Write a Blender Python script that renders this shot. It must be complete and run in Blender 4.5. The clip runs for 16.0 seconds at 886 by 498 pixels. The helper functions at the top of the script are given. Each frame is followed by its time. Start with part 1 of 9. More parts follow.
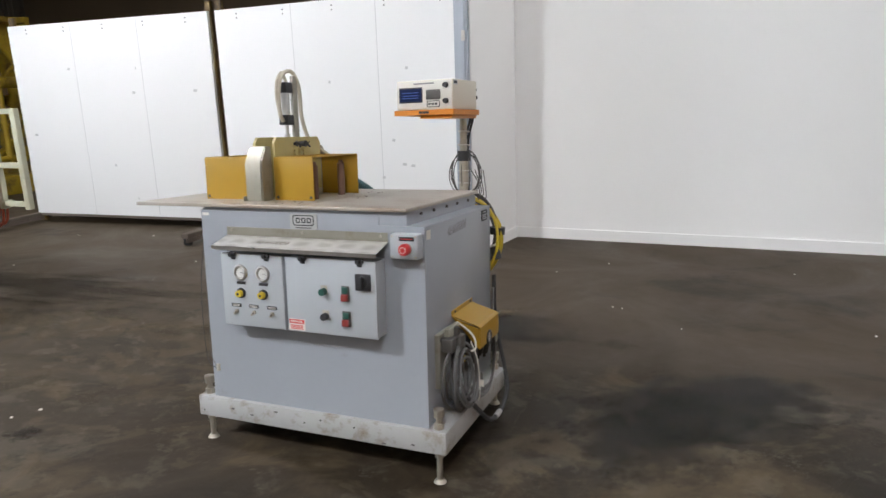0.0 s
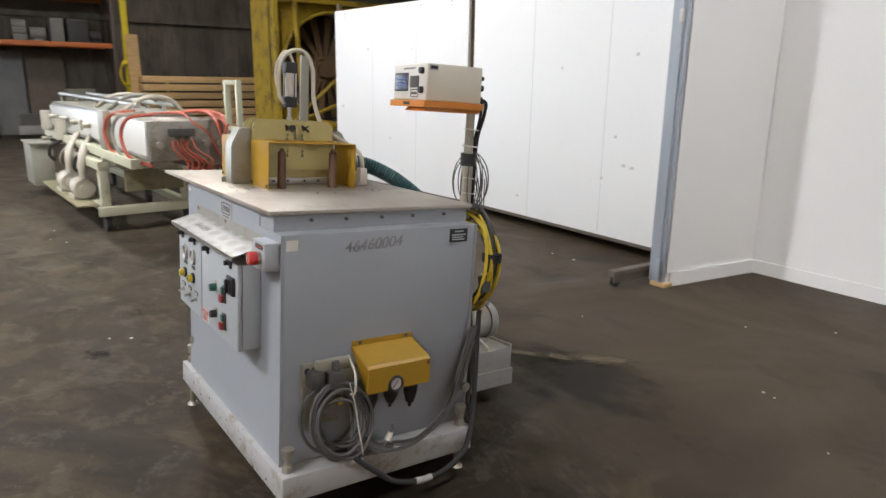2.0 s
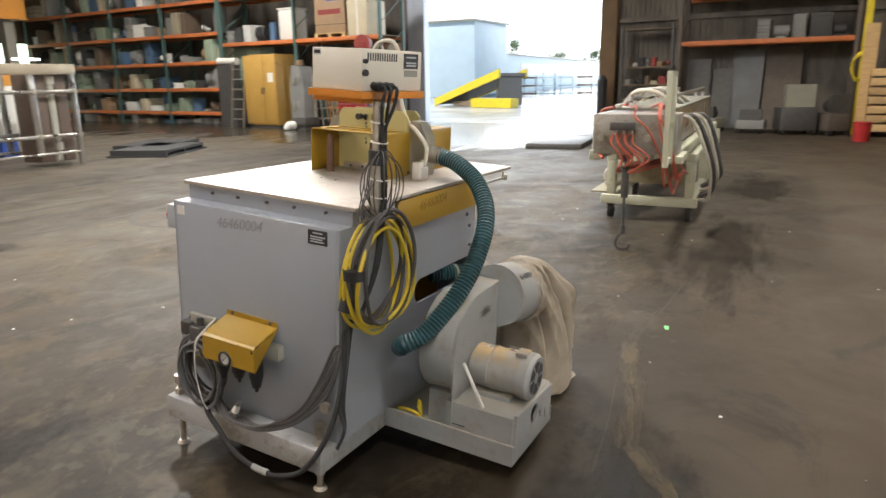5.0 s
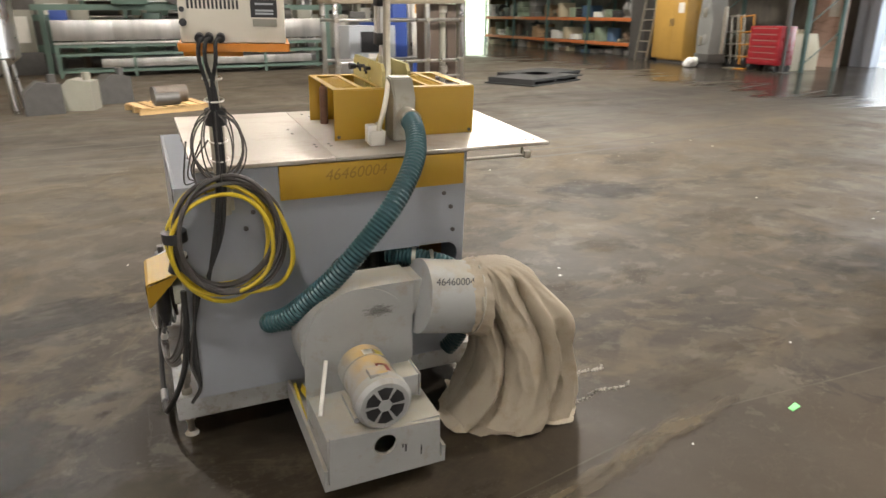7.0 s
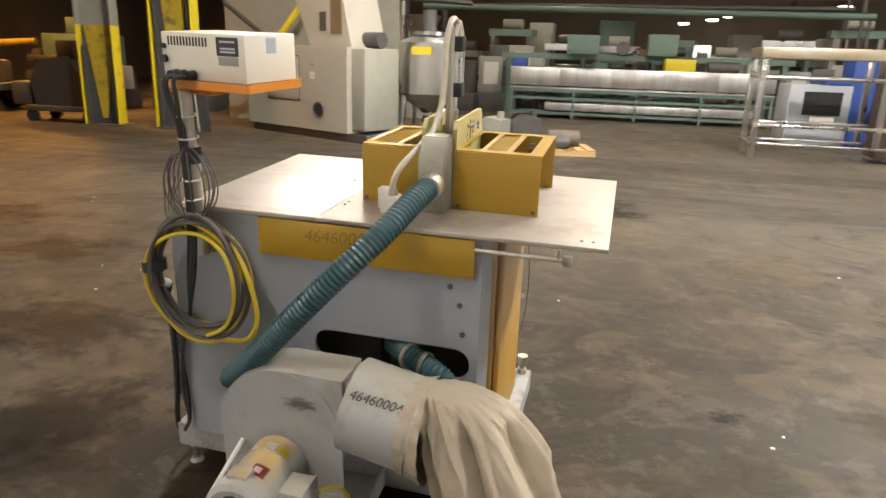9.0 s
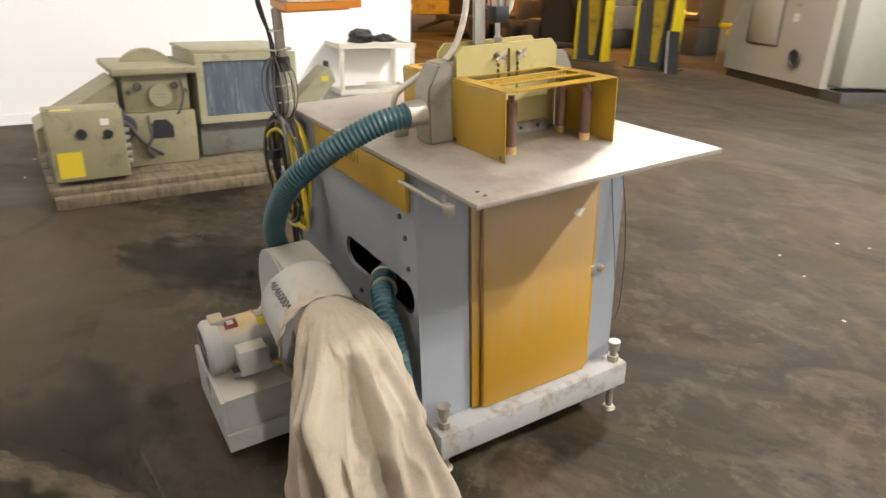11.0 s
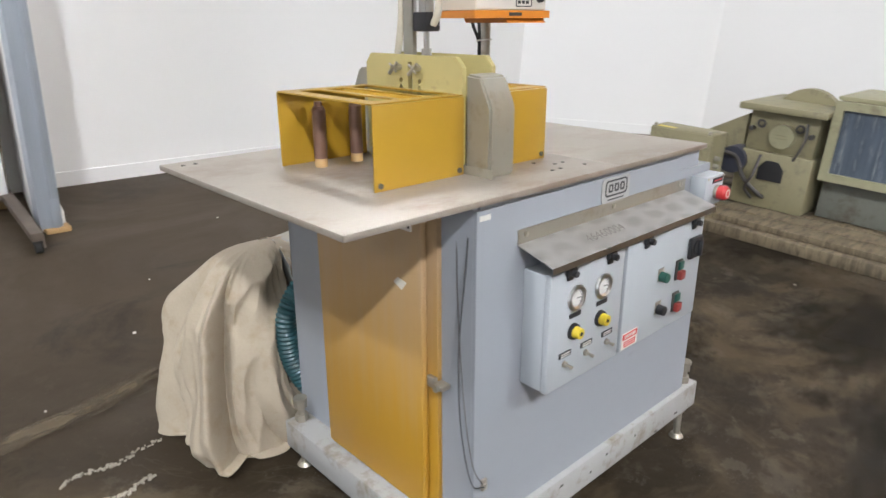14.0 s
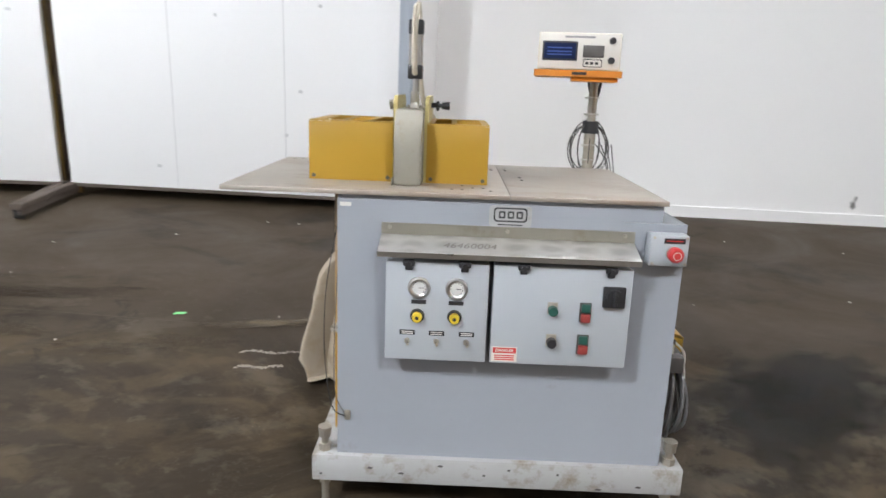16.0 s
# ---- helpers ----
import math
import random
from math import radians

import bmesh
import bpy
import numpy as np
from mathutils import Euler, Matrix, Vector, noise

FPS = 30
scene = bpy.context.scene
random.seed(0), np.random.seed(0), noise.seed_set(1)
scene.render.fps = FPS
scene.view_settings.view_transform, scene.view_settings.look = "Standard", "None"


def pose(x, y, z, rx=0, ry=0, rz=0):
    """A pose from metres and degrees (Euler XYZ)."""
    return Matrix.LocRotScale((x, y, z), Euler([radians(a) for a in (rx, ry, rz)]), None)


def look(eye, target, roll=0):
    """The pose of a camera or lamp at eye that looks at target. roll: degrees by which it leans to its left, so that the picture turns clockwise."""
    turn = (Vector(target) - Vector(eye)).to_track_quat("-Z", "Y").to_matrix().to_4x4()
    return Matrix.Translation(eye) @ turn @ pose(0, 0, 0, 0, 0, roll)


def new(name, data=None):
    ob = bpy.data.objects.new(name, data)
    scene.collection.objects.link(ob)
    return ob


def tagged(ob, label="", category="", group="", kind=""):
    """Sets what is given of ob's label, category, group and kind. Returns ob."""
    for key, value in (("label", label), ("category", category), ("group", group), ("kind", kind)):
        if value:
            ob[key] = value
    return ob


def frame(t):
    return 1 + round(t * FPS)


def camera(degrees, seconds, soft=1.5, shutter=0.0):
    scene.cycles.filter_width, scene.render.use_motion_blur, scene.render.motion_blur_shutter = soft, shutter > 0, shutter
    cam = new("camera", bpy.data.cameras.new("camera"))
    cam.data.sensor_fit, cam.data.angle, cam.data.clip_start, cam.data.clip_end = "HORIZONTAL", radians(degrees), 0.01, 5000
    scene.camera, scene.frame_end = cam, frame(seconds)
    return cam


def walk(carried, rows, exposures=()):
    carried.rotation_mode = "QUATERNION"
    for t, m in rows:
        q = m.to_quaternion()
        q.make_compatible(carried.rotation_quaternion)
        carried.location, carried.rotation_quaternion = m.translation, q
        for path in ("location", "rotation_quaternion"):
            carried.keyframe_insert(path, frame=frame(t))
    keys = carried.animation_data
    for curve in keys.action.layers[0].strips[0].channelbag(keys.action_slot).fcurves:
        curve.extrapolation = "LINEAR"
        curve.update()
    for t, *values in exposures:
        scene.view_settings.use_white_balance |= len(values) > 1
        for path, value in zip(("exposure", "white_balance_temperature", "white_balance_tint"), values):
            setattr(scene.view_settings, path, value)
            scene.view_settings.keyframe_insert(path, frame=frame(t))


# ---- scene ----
cam = camera(67.17, 16.0, soft=1.5, shutter=0.3)
PATH = [
    (0.00, 1.5567, -2.3547, 1.3899, 76.747, 1.737, 21.730),
    (0.50, 1.8880, -2.0969, 1.3873, 76.998, 0.698, 27.837),
    (1.00, 2.2078, -1.8003, 1.3847, 76.370, -0.722, 36.873),
    (1.50, 2.3919, -1.4319, 1.3741, 75.720, -1.036, 46.533),
    (2.00, 2.4548, -1.0234, 1.3828, 75.909, -0.859, 54.466),
    (2.50, 2.5260, -0.5844, 1.3695, 76.493, -0.162, 65.402),
    (3.00, 2.5019, -0.1699, 1.3431, 76.701, -0.164, 75.050),
    (3.50, 2.4857, 0.2712, 1.3641, 76.515, -0.019, 85.882),
    (4.00, 2.4800, 0.7591, 1.3698, 76.610, 0.167, 98.364),
    (4.20, 2.4459, 0.9523, 1.3523, 76.530, 0.170, 101.990),
    (4.50, 2.3537, 1.2034, 1.3475, 76.065, 0.959, 108.225),
    (5.00, 2.2396, 1.6521, 1.3380, 75.751, 0.957, 118.663),
    (6.25, 1.3600, 2.3200, 1.3650, 72.900, 0.700, 142.300),
    (7.50, 0.3080, 2.5117, 1.3935, 70.158, 0.202, 167.040),
    (8.00, -0.0286, 2.3963, 1.3975, 72.096, 0.296, 179.185),
    (8.50, -0.3308, 2.1646, 1.3965, 73.852, -0.951, -173.104),
    (9.00, -0.6289, 2.0756, 1.3858, 73.991, -1.794, -164.743),
    (9.50, -0.9761, 2.0607, 1.3907, 70.606, -1.604, -156.705),
    (10.65, -1.6000, 1.4200, 1.3750, 68.800, -1.900, -129.500),
    (11.80, -1.8692, 0.5853, 1.3588, 67.447, -1.970, -100.994),
    (12.00, -1.8797, 0.4179, 1.3652, 67.621, -3.145, -96.888),
    (12.50, -1.8141, -0.0107, 1.3460, 68.604, -2.962, -83.156),
    (13.00, -1.6697, -0.4360, 1.3688, 68.073, -2.462, -70.237),
    (13.50, -1.4913, -0.8378, 1.3945, 68.367, -2.116, -55.835),
    (14.00, -1.1973, -1.1426, 1.3601, 68.921, -2.758, -42.914),
    (14.50, -0.8730, -1.4403, 1.3628, 68.095, -3.807, -31.568),
    (15.00, -0.5123, -1.6582, 1.3664, 68.621, -4.248, -19.915),
    (15.50, -0.2030, -1.8121, 1.3655, 70.094, -4.469, -8.379),
    (16.00, 0.0081, -2.0783, 1.3821, 72.903, -2.714, 1.314),
]
EXPOSURES = [
    (0.0, -0.4, 6000, 10), (2.0, -0.33, 6120, 10), (3.0, -0.18, 6200, 10), (3.5, -0.15, 6250, 10), (5.0, 0.13, 6480, 10), (7.5, 0.17, 6750, 10), (9.5, 0.16, 6900, 11),
    (12.0, 0.17, 6450, 10), (13.5, -0.08, 6080, 10), (14.2, -0.13, 6030, 10), (15.0, -0.11, 5980, 10), (16.0, -0.21, 5950, 10)]
walk(cam, [(t, pose(*p)) for t, *p in PATH], EXPOSURES)

# ---- world and lights ----
world = bpy.data.worlds.new("world")
scene.world = world
world.use_nodes = True
wn, wl = world.node_tree.nodes, world.node_tree.links
sky = wn.new("ShaderNodeTexSky")
sky.sky_type, sky.sun_disc = "NISHITA", False
sky.sun_elevation, sky.sun_rotation = radians(38), radians(140)
wl.new(sky.outputs[0], wn["Background"].inputs[0])
wn["Background"].inputs[1].default_value = 0.15

sun_data = bpy.data.lights.new("sun", "SUN")
sun_data.energy, sun_data.angle, sun_data.color = 5.0, radians(0.53), (1.0, 0.95, 0.88)
sun = new("sun", sun_data)
sun.matrix_world = look((0, 0, 20), (-8.0, 9.0, 8.0))


def area(name, at, target, sx, sy, watts, colour):
    data = bpy.data.lights.new(name, "AREA")
    data.shape, data.size, data.size_y, data.energy, data.color = "RECTANGLE", sx, sy, watts, colour
    ob = new(name, data)
    ob.matrix_world = look(at, target)
    return ob


PALE = (1.0, 0.90, 0.76)
COOL, WARM = (1.0, 0.97, 0.93), (1.0, 0.45, 0.09)
for at, watts in (((2.5, -5.6, 5.9), 590), ((-3.6, -4.9, 5.9), 950), ((-4.7, 0.5, 6.2), 340), ((1.7, 2.7, 6.2), 165)):
    area("high_bay_light", at, (at[0], at[1], 0), 0.34, 0.34, watts, COOL)
for at, watts in (((2.5, -12.5, 6.4), 110), ((-2.5, -12.5, 6.4), 130), ((-9.0, -8.0, 6.6), 240), ((-10.5, -19.5, 6.6), 150), ((1.5, -19.0, 6.6), 130), ((-11.5, 2.5, 6.6), 215), ((6.5, -12.5, 6.4), 110)):
    area("high_bay_light", at, (at[0], at[1], 0), 0.7, 0.7, watts, PALE)
area("high_bay_light", (-10.0, -13.0, 6.6), (-10.0, -13.0, 0), 0.7, 0.7, 620, COOL)
for at in ((12.6, -7.2, 4.4), (13.5, -12.5, 5.0)):
    area("sodium_light", at, (at[0], at[1], 0), 0.8, 0.8, 430, WARM)
area("door_daylight", (-17.6, -5.8, 2.9), (-8, -5.0, 0.3), 4.0, 4.6, 240, (0.86, 0.93, 1.0))

# ---- materials ----
def material(name, colour, rough=0.6, metal=0.0, vary=0.12, scale=3.0, fine=40.0, bump=0.05, dirt=None, dirt_at=0.62, spec=0.5, rough_vary=0.12, stretch=(1, 1, 1), per_object=0.0):
    m = bpy.data.materials.new(name)
    m.use_nodes = True
    n, l = m.node_tree.nodes, m.node_tree.links
    b = n["Principled BSDF"]
    b.inputs["Roughness"].default_value, b.inputs["Metallic"].default_value = rough, metal
    b.inputs["Specular IOR Level"].default_value = spec
    tc, mp = n.new("ShaderNodeTexCoord"), n.new("ShaderNodeMapping")
    mp.inputs["Scale"].default_value = stretch
    l.new(tc.outputs["Object"], mp.inputs["Vector"])
    big, small = n.new("ShaderNodeTexNoise"), n.new("ShaderNodeTexNoise")
    for node, s, det in ((big, scale, 5), (small, fine, 3)):
        node.inputs["Scale"].default_value, node.inputs["Detail"].default_value = s, det
        l.new(mp.outputs["Vector"], node.inputs["Vector"])
    mix = n.new("ShaderNodeMix")
    mix.data_type = "RGBA"
    c = Vector(colour)
    mix.inputs[6].default_value = (*(c * (1 - vary)), 1)
    mix.inputs[7].default_value = (*[min(1, v) for v in c * (1 + vary)], 1)
    add = n.new("ShaderNodeMath")
    add.operation = "MULTIPLY_ADD"
    add.inputs[1].default_value = 0.35
    l.new(small.outputs["Fac"], add.inputs[0])
    half = n.new("ShaderNodeMath")
    half.operation = "MULTIPLY_ADD"
    half.inputs[1].default_value, half.inputs[2].default_value = 1.6, -0.48
    l.new(big.outputs["Fac"], half.inputs[0])
    l.new(half.outputs[0], add.inputs[2])
    l.new(add.outputs[0], mix.inputs[0])
    out = mix.outputs[2]
    if dirt:
        d, ramp = n.new("ShaderNodeTexNoise"), n.new("ShaderNodeValToRGB")
        d.inputs["Scale"].default_value, d.inputs["Detail"].default_value, d.inputs["Roughness"].default_value = scale * 2.3, 7, 0.68
        l.new(mp.outputs["Vector"], d.inputs["Vector"])
        ramp.color_ramp.elements[0].position, ramp.color_ramp.elements[1].position = dirt_at - 0.06, dirt_at + 0.12
        l.new(d.outputs["Fac"], ramp.inputs[0])
        mix2 = n.new("ShaderNodeMix")
        mix2.data_type = "RGBA"
        mix2.inputs[7].default_value = (*dirt, 1)
        l.new(ramp.outputs[0], mix2.inputs[0])
        l.new(out, mix2.inputs[6])
        out = mix2.outputs[2]
    if per_object:
        oi, hsv, mr = n.new("ShaderNodeObjectInfo"), n.new("ShaderNodeHueSaturation"), n.new("ShaderNodeMapRange")
        mr.inputs[3].default_value, mr.inputs[4].default_value = 1 - per_object, 1 + per_object
        l.new(oi.outputs["Random"], mr.inputs[0])
        l.new(mr.outputs[0], hsv.inputs["Value"])
        l.new(out, hsv.inputs["Color"])
        out = hsv.outputs[0]
    l.new(out, b.inputs["Base Color"])
    rr = n.new("ShaderNodeMapRange")
    rr.inputs[3].default_value, rr.inputs[4].default_value = max(0.02, rough - rough_vary), min(1, rough + rough_vary)
    l.new(big.outputs["Fac"], rr.inputs[0])
    l.new(rr.outputs[0], b.inputs["Roughness"])
    if bump:
        bp = n.new("ShaderNodeBump")
        bp.inputs["Strength"].default_value, bp.inputs["Distance"].default_value = bump, 0.004
        l.new(small.outputs["Fac"], bp.inputs["Height"])
        l.new(bp.outputs[0], b.inputs["Normal"])
    return m


def glowing(name, colour, strength):
    m = bpy.data.materials.new(name)
    m.use_nodes = True
    b = m.node_tree.nodes["Principled BSDF"]
    b.inputs["Base Color"].default_value = (*colour, 1)
    b.inputs["Emission Color"].default_value, b.inputs["Emission Strength"].default_value = (*colour, 1), strength
    return m


GREY = material("grey_cabinet_paint", (0.275, 0.292, 0.322), 0.40, vary=0.05, scale=2.0, dirt=(0.19, 0.185, 0.175), dirt_at=0.72, bump=0.02)
LIDGREY = material("light_grey_enclosure_paint", (0.362, 0.385, 0.408), 0.36, vary=0.03, scale=3.0, bump=0.015, dirt=(0.27, 0.265, 0.255), dirt_at=0.76)
BASEGREY = material("worn_base_paint", (0.34, 0.34, 0.335), 0.52, vary=0.08, scale=5.0, dirt=(0.19, 0.16, 0.11), dirt_at=0.58, bump=0.06)
OCHRE = material("ochre_yellow_paint", (0.34, 0.20, 0.014), 0.42, vary=0.07, scale=4.0, bump=0.02, dirt=(0.30, 0.16, 0.03), dirt_at=0.74)


def dusty_door():
    m = material("dusty_ochre_door", (0.43, 0.235, 0.022), 0.45, vary=0.08, scale=2.2, bump=0.02)
    n, l = m.node_tree.nodes, m.node_tree.links
    b = n["Principled BSDF"]
    base = b.inputs["Base Color"].links[0].from_socket
    tc, mp, no, sep = n.new("ShaderNodeTexCoord"), n.new("ShaderNodeMapping"), n.new("ShaderNodeTexNoise"), n.new("ShaderNodeSeparateXYZ")
    mp.inputs["Scale"].default_value = (1, 9, 0.8)
    no.inputs["Scale"].default_value, no.inputs["Detail"].default_value = 3.0, 6
    l.new(tc.outputs["Object"], mp.inputs["Vector"])
    l.new(mp.outputs["Vector"], no.inputs["Vector"])
    l.new(tc.outputs["Object"], sep.inputs[0])
    ma, mr, mix = n.new("ShaderNodeMath"), n.new("ShaderNodeMapRange"), n.new("ShaderNodeMix")
    ma.operation = "MULTIPLY_ADD"
    ma.inputs[1].default_value = 0.42
    l.new(no.outputs["Fac"], ma.inputs[0])
    l.new(sep.outputs[2], ma.inputs[2])
    mr.inputs[1].default_value, mr.inputs[2].default_value, mr.inputs[4].default_value = 0.60, 1.06, 0.62
    l.new(ma.outputs[0], mr.inputs[0])
    mix.data_type = "RGBA"
    mix.inputs[7].default_value = (0.37, 0.30, 0.24, 1)
    l.new(mr.outputs[0], mix.inputs[0])
    l.new(base, mix.inputs[6])
    l.new(mix.outputs[2], b.inputs["Base Color"])
    return m


KHAKI = material("khaki_plate_paint", (0.42, 0.36, 0.15), 0.5, vary=0.08, scale=5.0, dirt=(0.22, 0.17, 0.08), dirt_at=0.68)
CHUTE = material("grey_chute_paint", (0.27, 0.26, 0.215), 0.42, vary=0.08, scale=6.0, dirt=(0.22, 0.2, 0.16), dirt_at=0.66)
STEEL = material("ground_steel_table", (0.44, 0.402, 0.348), 0.50, metal=0.7, vary=0.16, scale=1.8, fine=90, bump=0.02, dirt=(0.37, 0.31, 0.255), dirt_at=0.55, stretch=(1, 1.6, 1), rough_vary=0.12)
COVER = material("dull_steel_cover", (0.30, 0.285, 0.24), 0.38, metal=0.55, vary=0.12, scale=6, dirt=(0.22, 0.19, 0.14), dirt_at=0.6)


def swirl_steel():
    """Stainless sheet with rows of overlapping buffed swirls."""
    m = material("stainless_sheet", (0.56, 0.545, 0.52), 0.45, metal=0.75, vary=0.10, scale=16.0, fine=26.0, bump=0.06, rough_vary=0.06)
    n, l = m.node_tree.nodes, m.node_tree.links
    b = n["Principled BSDF"]
    old = b.inputs["Base Color"].links[0].from_socket
    tc, wob, sep, add = n.new("ShaderNodeTexCoord"), n.new("ShaderNodeTexNoise"), n.new("ShaderNodeSeparateXYZ"), n.new("ShaderNodeMixRGB")
    add.blend_type, add.inputs[0].default_value = "ADD", 0.045
    wob.inputs["Scale"].default_value, wob.inputs["Detail"].default_value = 12.0, 3
    l.new(tc.outputs["Object"], wob.inputs["Vector"])
    l.new(tc.outputs["Object"], add.inputs[1])
    l.new(wob.outputs["Color"], add.inputs[2])
    l.new(add.outputs[0], sep.inputs[0])

    def bow(src, period, shift):
        a, c, d = n.new("ShaderNodeMath"), n.new("ShaderNodeMath"), n.new("ShaderNodeMath")
        a.operation, c.operation, d.operation = "MULTIPLY_ADD", "SINE", "ABSOLUTE"
        a.inputs[1].default_value, a.inputs[2].default_value = math.pi / period, shift
        l.new(src, a.inputs[0])
        l.new(a.outputs[0], c.inputs[0])
        l.new(c.outputs[0], d.inputs[0])
        return d.outputs[0]

    mul, mr, mix, rg = n.new("ShaderNodeMath"), n.new("ShaderNodeMapRange"), n.new("ShaderNodeMix"), n.new("ShaderNodeMapRange")
    mul.operation, mix.data_type = "MULTIPLY", "RGBA"
    l.new(bow(sep.outputs[0], 0.094, 0.4), mul.inputs[0])
    l.new(bow(sep.outputs[1], 0.052, 0.1), mul.inputs[1])
    mr.inputs[1].default_value, mr.inputs[2].default_value, mr.inputs[4].default_value = 0.15, 0.90, 0.42
    l.new(mul.outputs[0], mr.inputs[0])
    l.new(mr.outputs[0], mix.inputs[0])
    l.new(old, mix.inputs[6])
    mix.inputs[7].default_value = (0.33, 0.31, 0.285, 1)
    l.new(mix.outputs[2], b.inputs["Base Color"])
    rg.inputs[1].default_value, rg.inputs[2].default_value, rg.inputs[3].default_value, rg.inputs[4].default_value = 0.3, 0.85, 0.36, 0.55
    l.new(mul.outputs[0], rg.inputs[0])
    l.new(rg.outputs[0], b.inputs["Roughness"])
    return m


STAIN = swirl_steel()
BOLT = material("zinc_bolt", (0.42, 0.39, 0.33), 0.45, metal=0.8, vary=0.2, scale=30)
DARKSTEEL = material("dark_steel", (0.10, 0.095, 0.09), 0.55, metal=0.5, vary=0.2, scale=10)
ROLLER = material("rusty_roller", (0.15, 0.085, 0.06), 0.5, metal=0.4, vary=0.25, scale=14)
BLACK = material("black_plastic", (0.018, 0.018, 0.02), 0.45, vary=0.2, scale=12, bump=0.02)
RUBBER = material("black_rubber", (0.022, 0.022, 0.022), 0.75, vary=0.2, scale=12)
WHITEP = material("white_plastic", (0.62, 0.60, 0.55), 0.5, vary=0.05, scale=6)
CREAM = material("cream_box_paint", (0.62, 0.58, 0.49), 0.45, vary=0.03, scale=4, bump=0.015)
ORANGE = material("orange_tray_paint", (0.56, 0.20, 0.02), 0.42, vary=0.06, scale=5)
TEAL = material("teal_ribbed_hose", (0.018, 0.062, 0.072), 0.40, vary=0.15, scale=8, dirt=(0.10, 0.14, 0.13), dirt_at=0.66)
YCABLE = material("yellow_cable", (0.50, 0.37, 0.02), 0.45, vary=0.12, scale=9)
GCABLE = material("grey_cable", (0.062, 0.056, 0.052), 0.6, vary=0.2, scale=14)
LHOSE = material("white_woven_hose", (0.52, 0.48, 0.39), 0.65, vary=0.12, scale=60, bump=0.1)
DULLRED = material("dull_red_key", (0.22, 0.035, 0.03), 0.5, vary=0.1, scale=10)
RED = material("red_plastic", (0.46, 0.03, 0.03), 0.4, vary=0.08, scale=10)
GREEN = material("green_plastic", (0.018, 0.075, 0.058), 0.4, vary=0.1, scale=10)
KNOBY = material("yellow_knob", (0.56, 0.43, 0.03), 0.4, vary=0.06, scale=10)
GLASS = material("gauge_face", (0.55, 0.55, 0.53), 0.12, vary=0.02, scale=5, bump=0)
SCREEN = material("blue_screen", (0.012, 0.02, 0.06), 0.12, vary=0.2, scale=5, bump=0)
TARP = material("canvas_bag", (0.37, 0.315, 0.242), 0.88, vary=0.14, scale=5, fine=160, bump=0.25, dirt=(0.31, 0.25, 0.175), dirt_at=0.57)


def dust_on_top(mat, colour, much=0.8):
    """Settled dust on the faces of a material that look up."""
    n, l = mat.node_tree.nodes, mat.node_tree.links
    b = n["Principled BSDF"]
    old = b.inputs["Base Color"].links[0].from_socket
    geo, sep, ramp, tc, cloud, mul, mix = (n.new("ShaderNode" + k) for k in ("NewGeometry", "SeparateXYZ", "MapRange", "TexCoord", "TexNoise", "Math", "Mix"))
    mix.data_type, mul.operation = "RGBA", "MULTIPLY"
    l.new(geo.outputs["Normal"], sep.inputs[0])
    l.new(sep.outputs["Z"], ramp.inputs[0])
    ramp.inputs[1].default_value, ramp.inputs[2].default_value, ramp.inputs[4].default_value = 0.45, 0.95, much
    cloud.inputs["Scale"].default_value, cloud.inputs["Detail"].default_value = 14.0, 6
    l.new(tc.outputs["Object"], cloud.inputs["Vector"])
    spread = n.new("ShaderNodeMapRange")
    spread.inputs[1].default_value, spread.inputs[2].default_value, spread.inputs[3].default_value = 0.34, 0.56, 0.25
    l.new(cloud.outputs["Fac"], spread.inputs[0])
    l.new(ramp.outputs[0], mul.inputs[0])
    l.new(spread.outputs[0], mul.inputs[1])
    l.new(mul.outputs[0], mix.inputs[0])
    l.new(old, mix.inputs[6])
    mix.inputs[7].default_value = (*colour, 1)
    l.new(mix.outputs[2], b.inputs["Base Color"])
    return mat


BLOWER = dust_on_top(material("dusty_blower_paint", (0.315, 0.32, 0.315), 0.6, vary=0.07, scale=5, dirt=(0.275, 0.25, 0.205), dirt_at=0.60), (0.36, 0.31, 0.22), 0.6)
MOTOR = dust_on_top(material("dusty_motor_paint", (0.31, 0.305, 0.285), 0.6, vary=0.14, scale=8, dirt=(0.27, 0.22, 0.15), dirt_at=0.62), (0.42, 0.28, 0.11), 0.95)
INK = material("marker_ink", (0.05, 0.05, 0.055), 0.7, vary=0.1, scale=20)
PENCILO = material("faded_marker_on_ochre", (0.23, 0.135, 0.018), 0.7, vary=0.1, scale=20)
VISORINK = material("rubbed_marker_on_steel", (0.20, 0.18, 0.16), 0.6, vary=0.3, scale=30)
PENCIL = material("faded_marker_ink", (0.22, 0.22, 0.23), 0.7, vary=0.1, scale=20)
WALLW = material("white_wall_paint", (0.87, 0.86, 0.85), 0.62, vary=0.02, scale=0.6, fine=25, bump=0.02, dirt=(0.70, 0.68, 0.65), dirt_at=0.78)
PANELW = material("white_panel_board", (0.87, 0.87, 0.875), 0.5, vary=0.02, scale=0.5, fine=25, bump=0.015, dirt=(0.66, 0.65, 0.63), dirt_at=0.8)
JOINTW = material("grey_board_joint", (0.62, 0.62, 0.63), 0.6, vary=0.1, scale=4)
POSTM = material("galvanised_post", (0.42, 0.46, 0.52), 0.45, metal=0.5, vary=0.12, scale=3, stretch=(6, 6, 0.6))
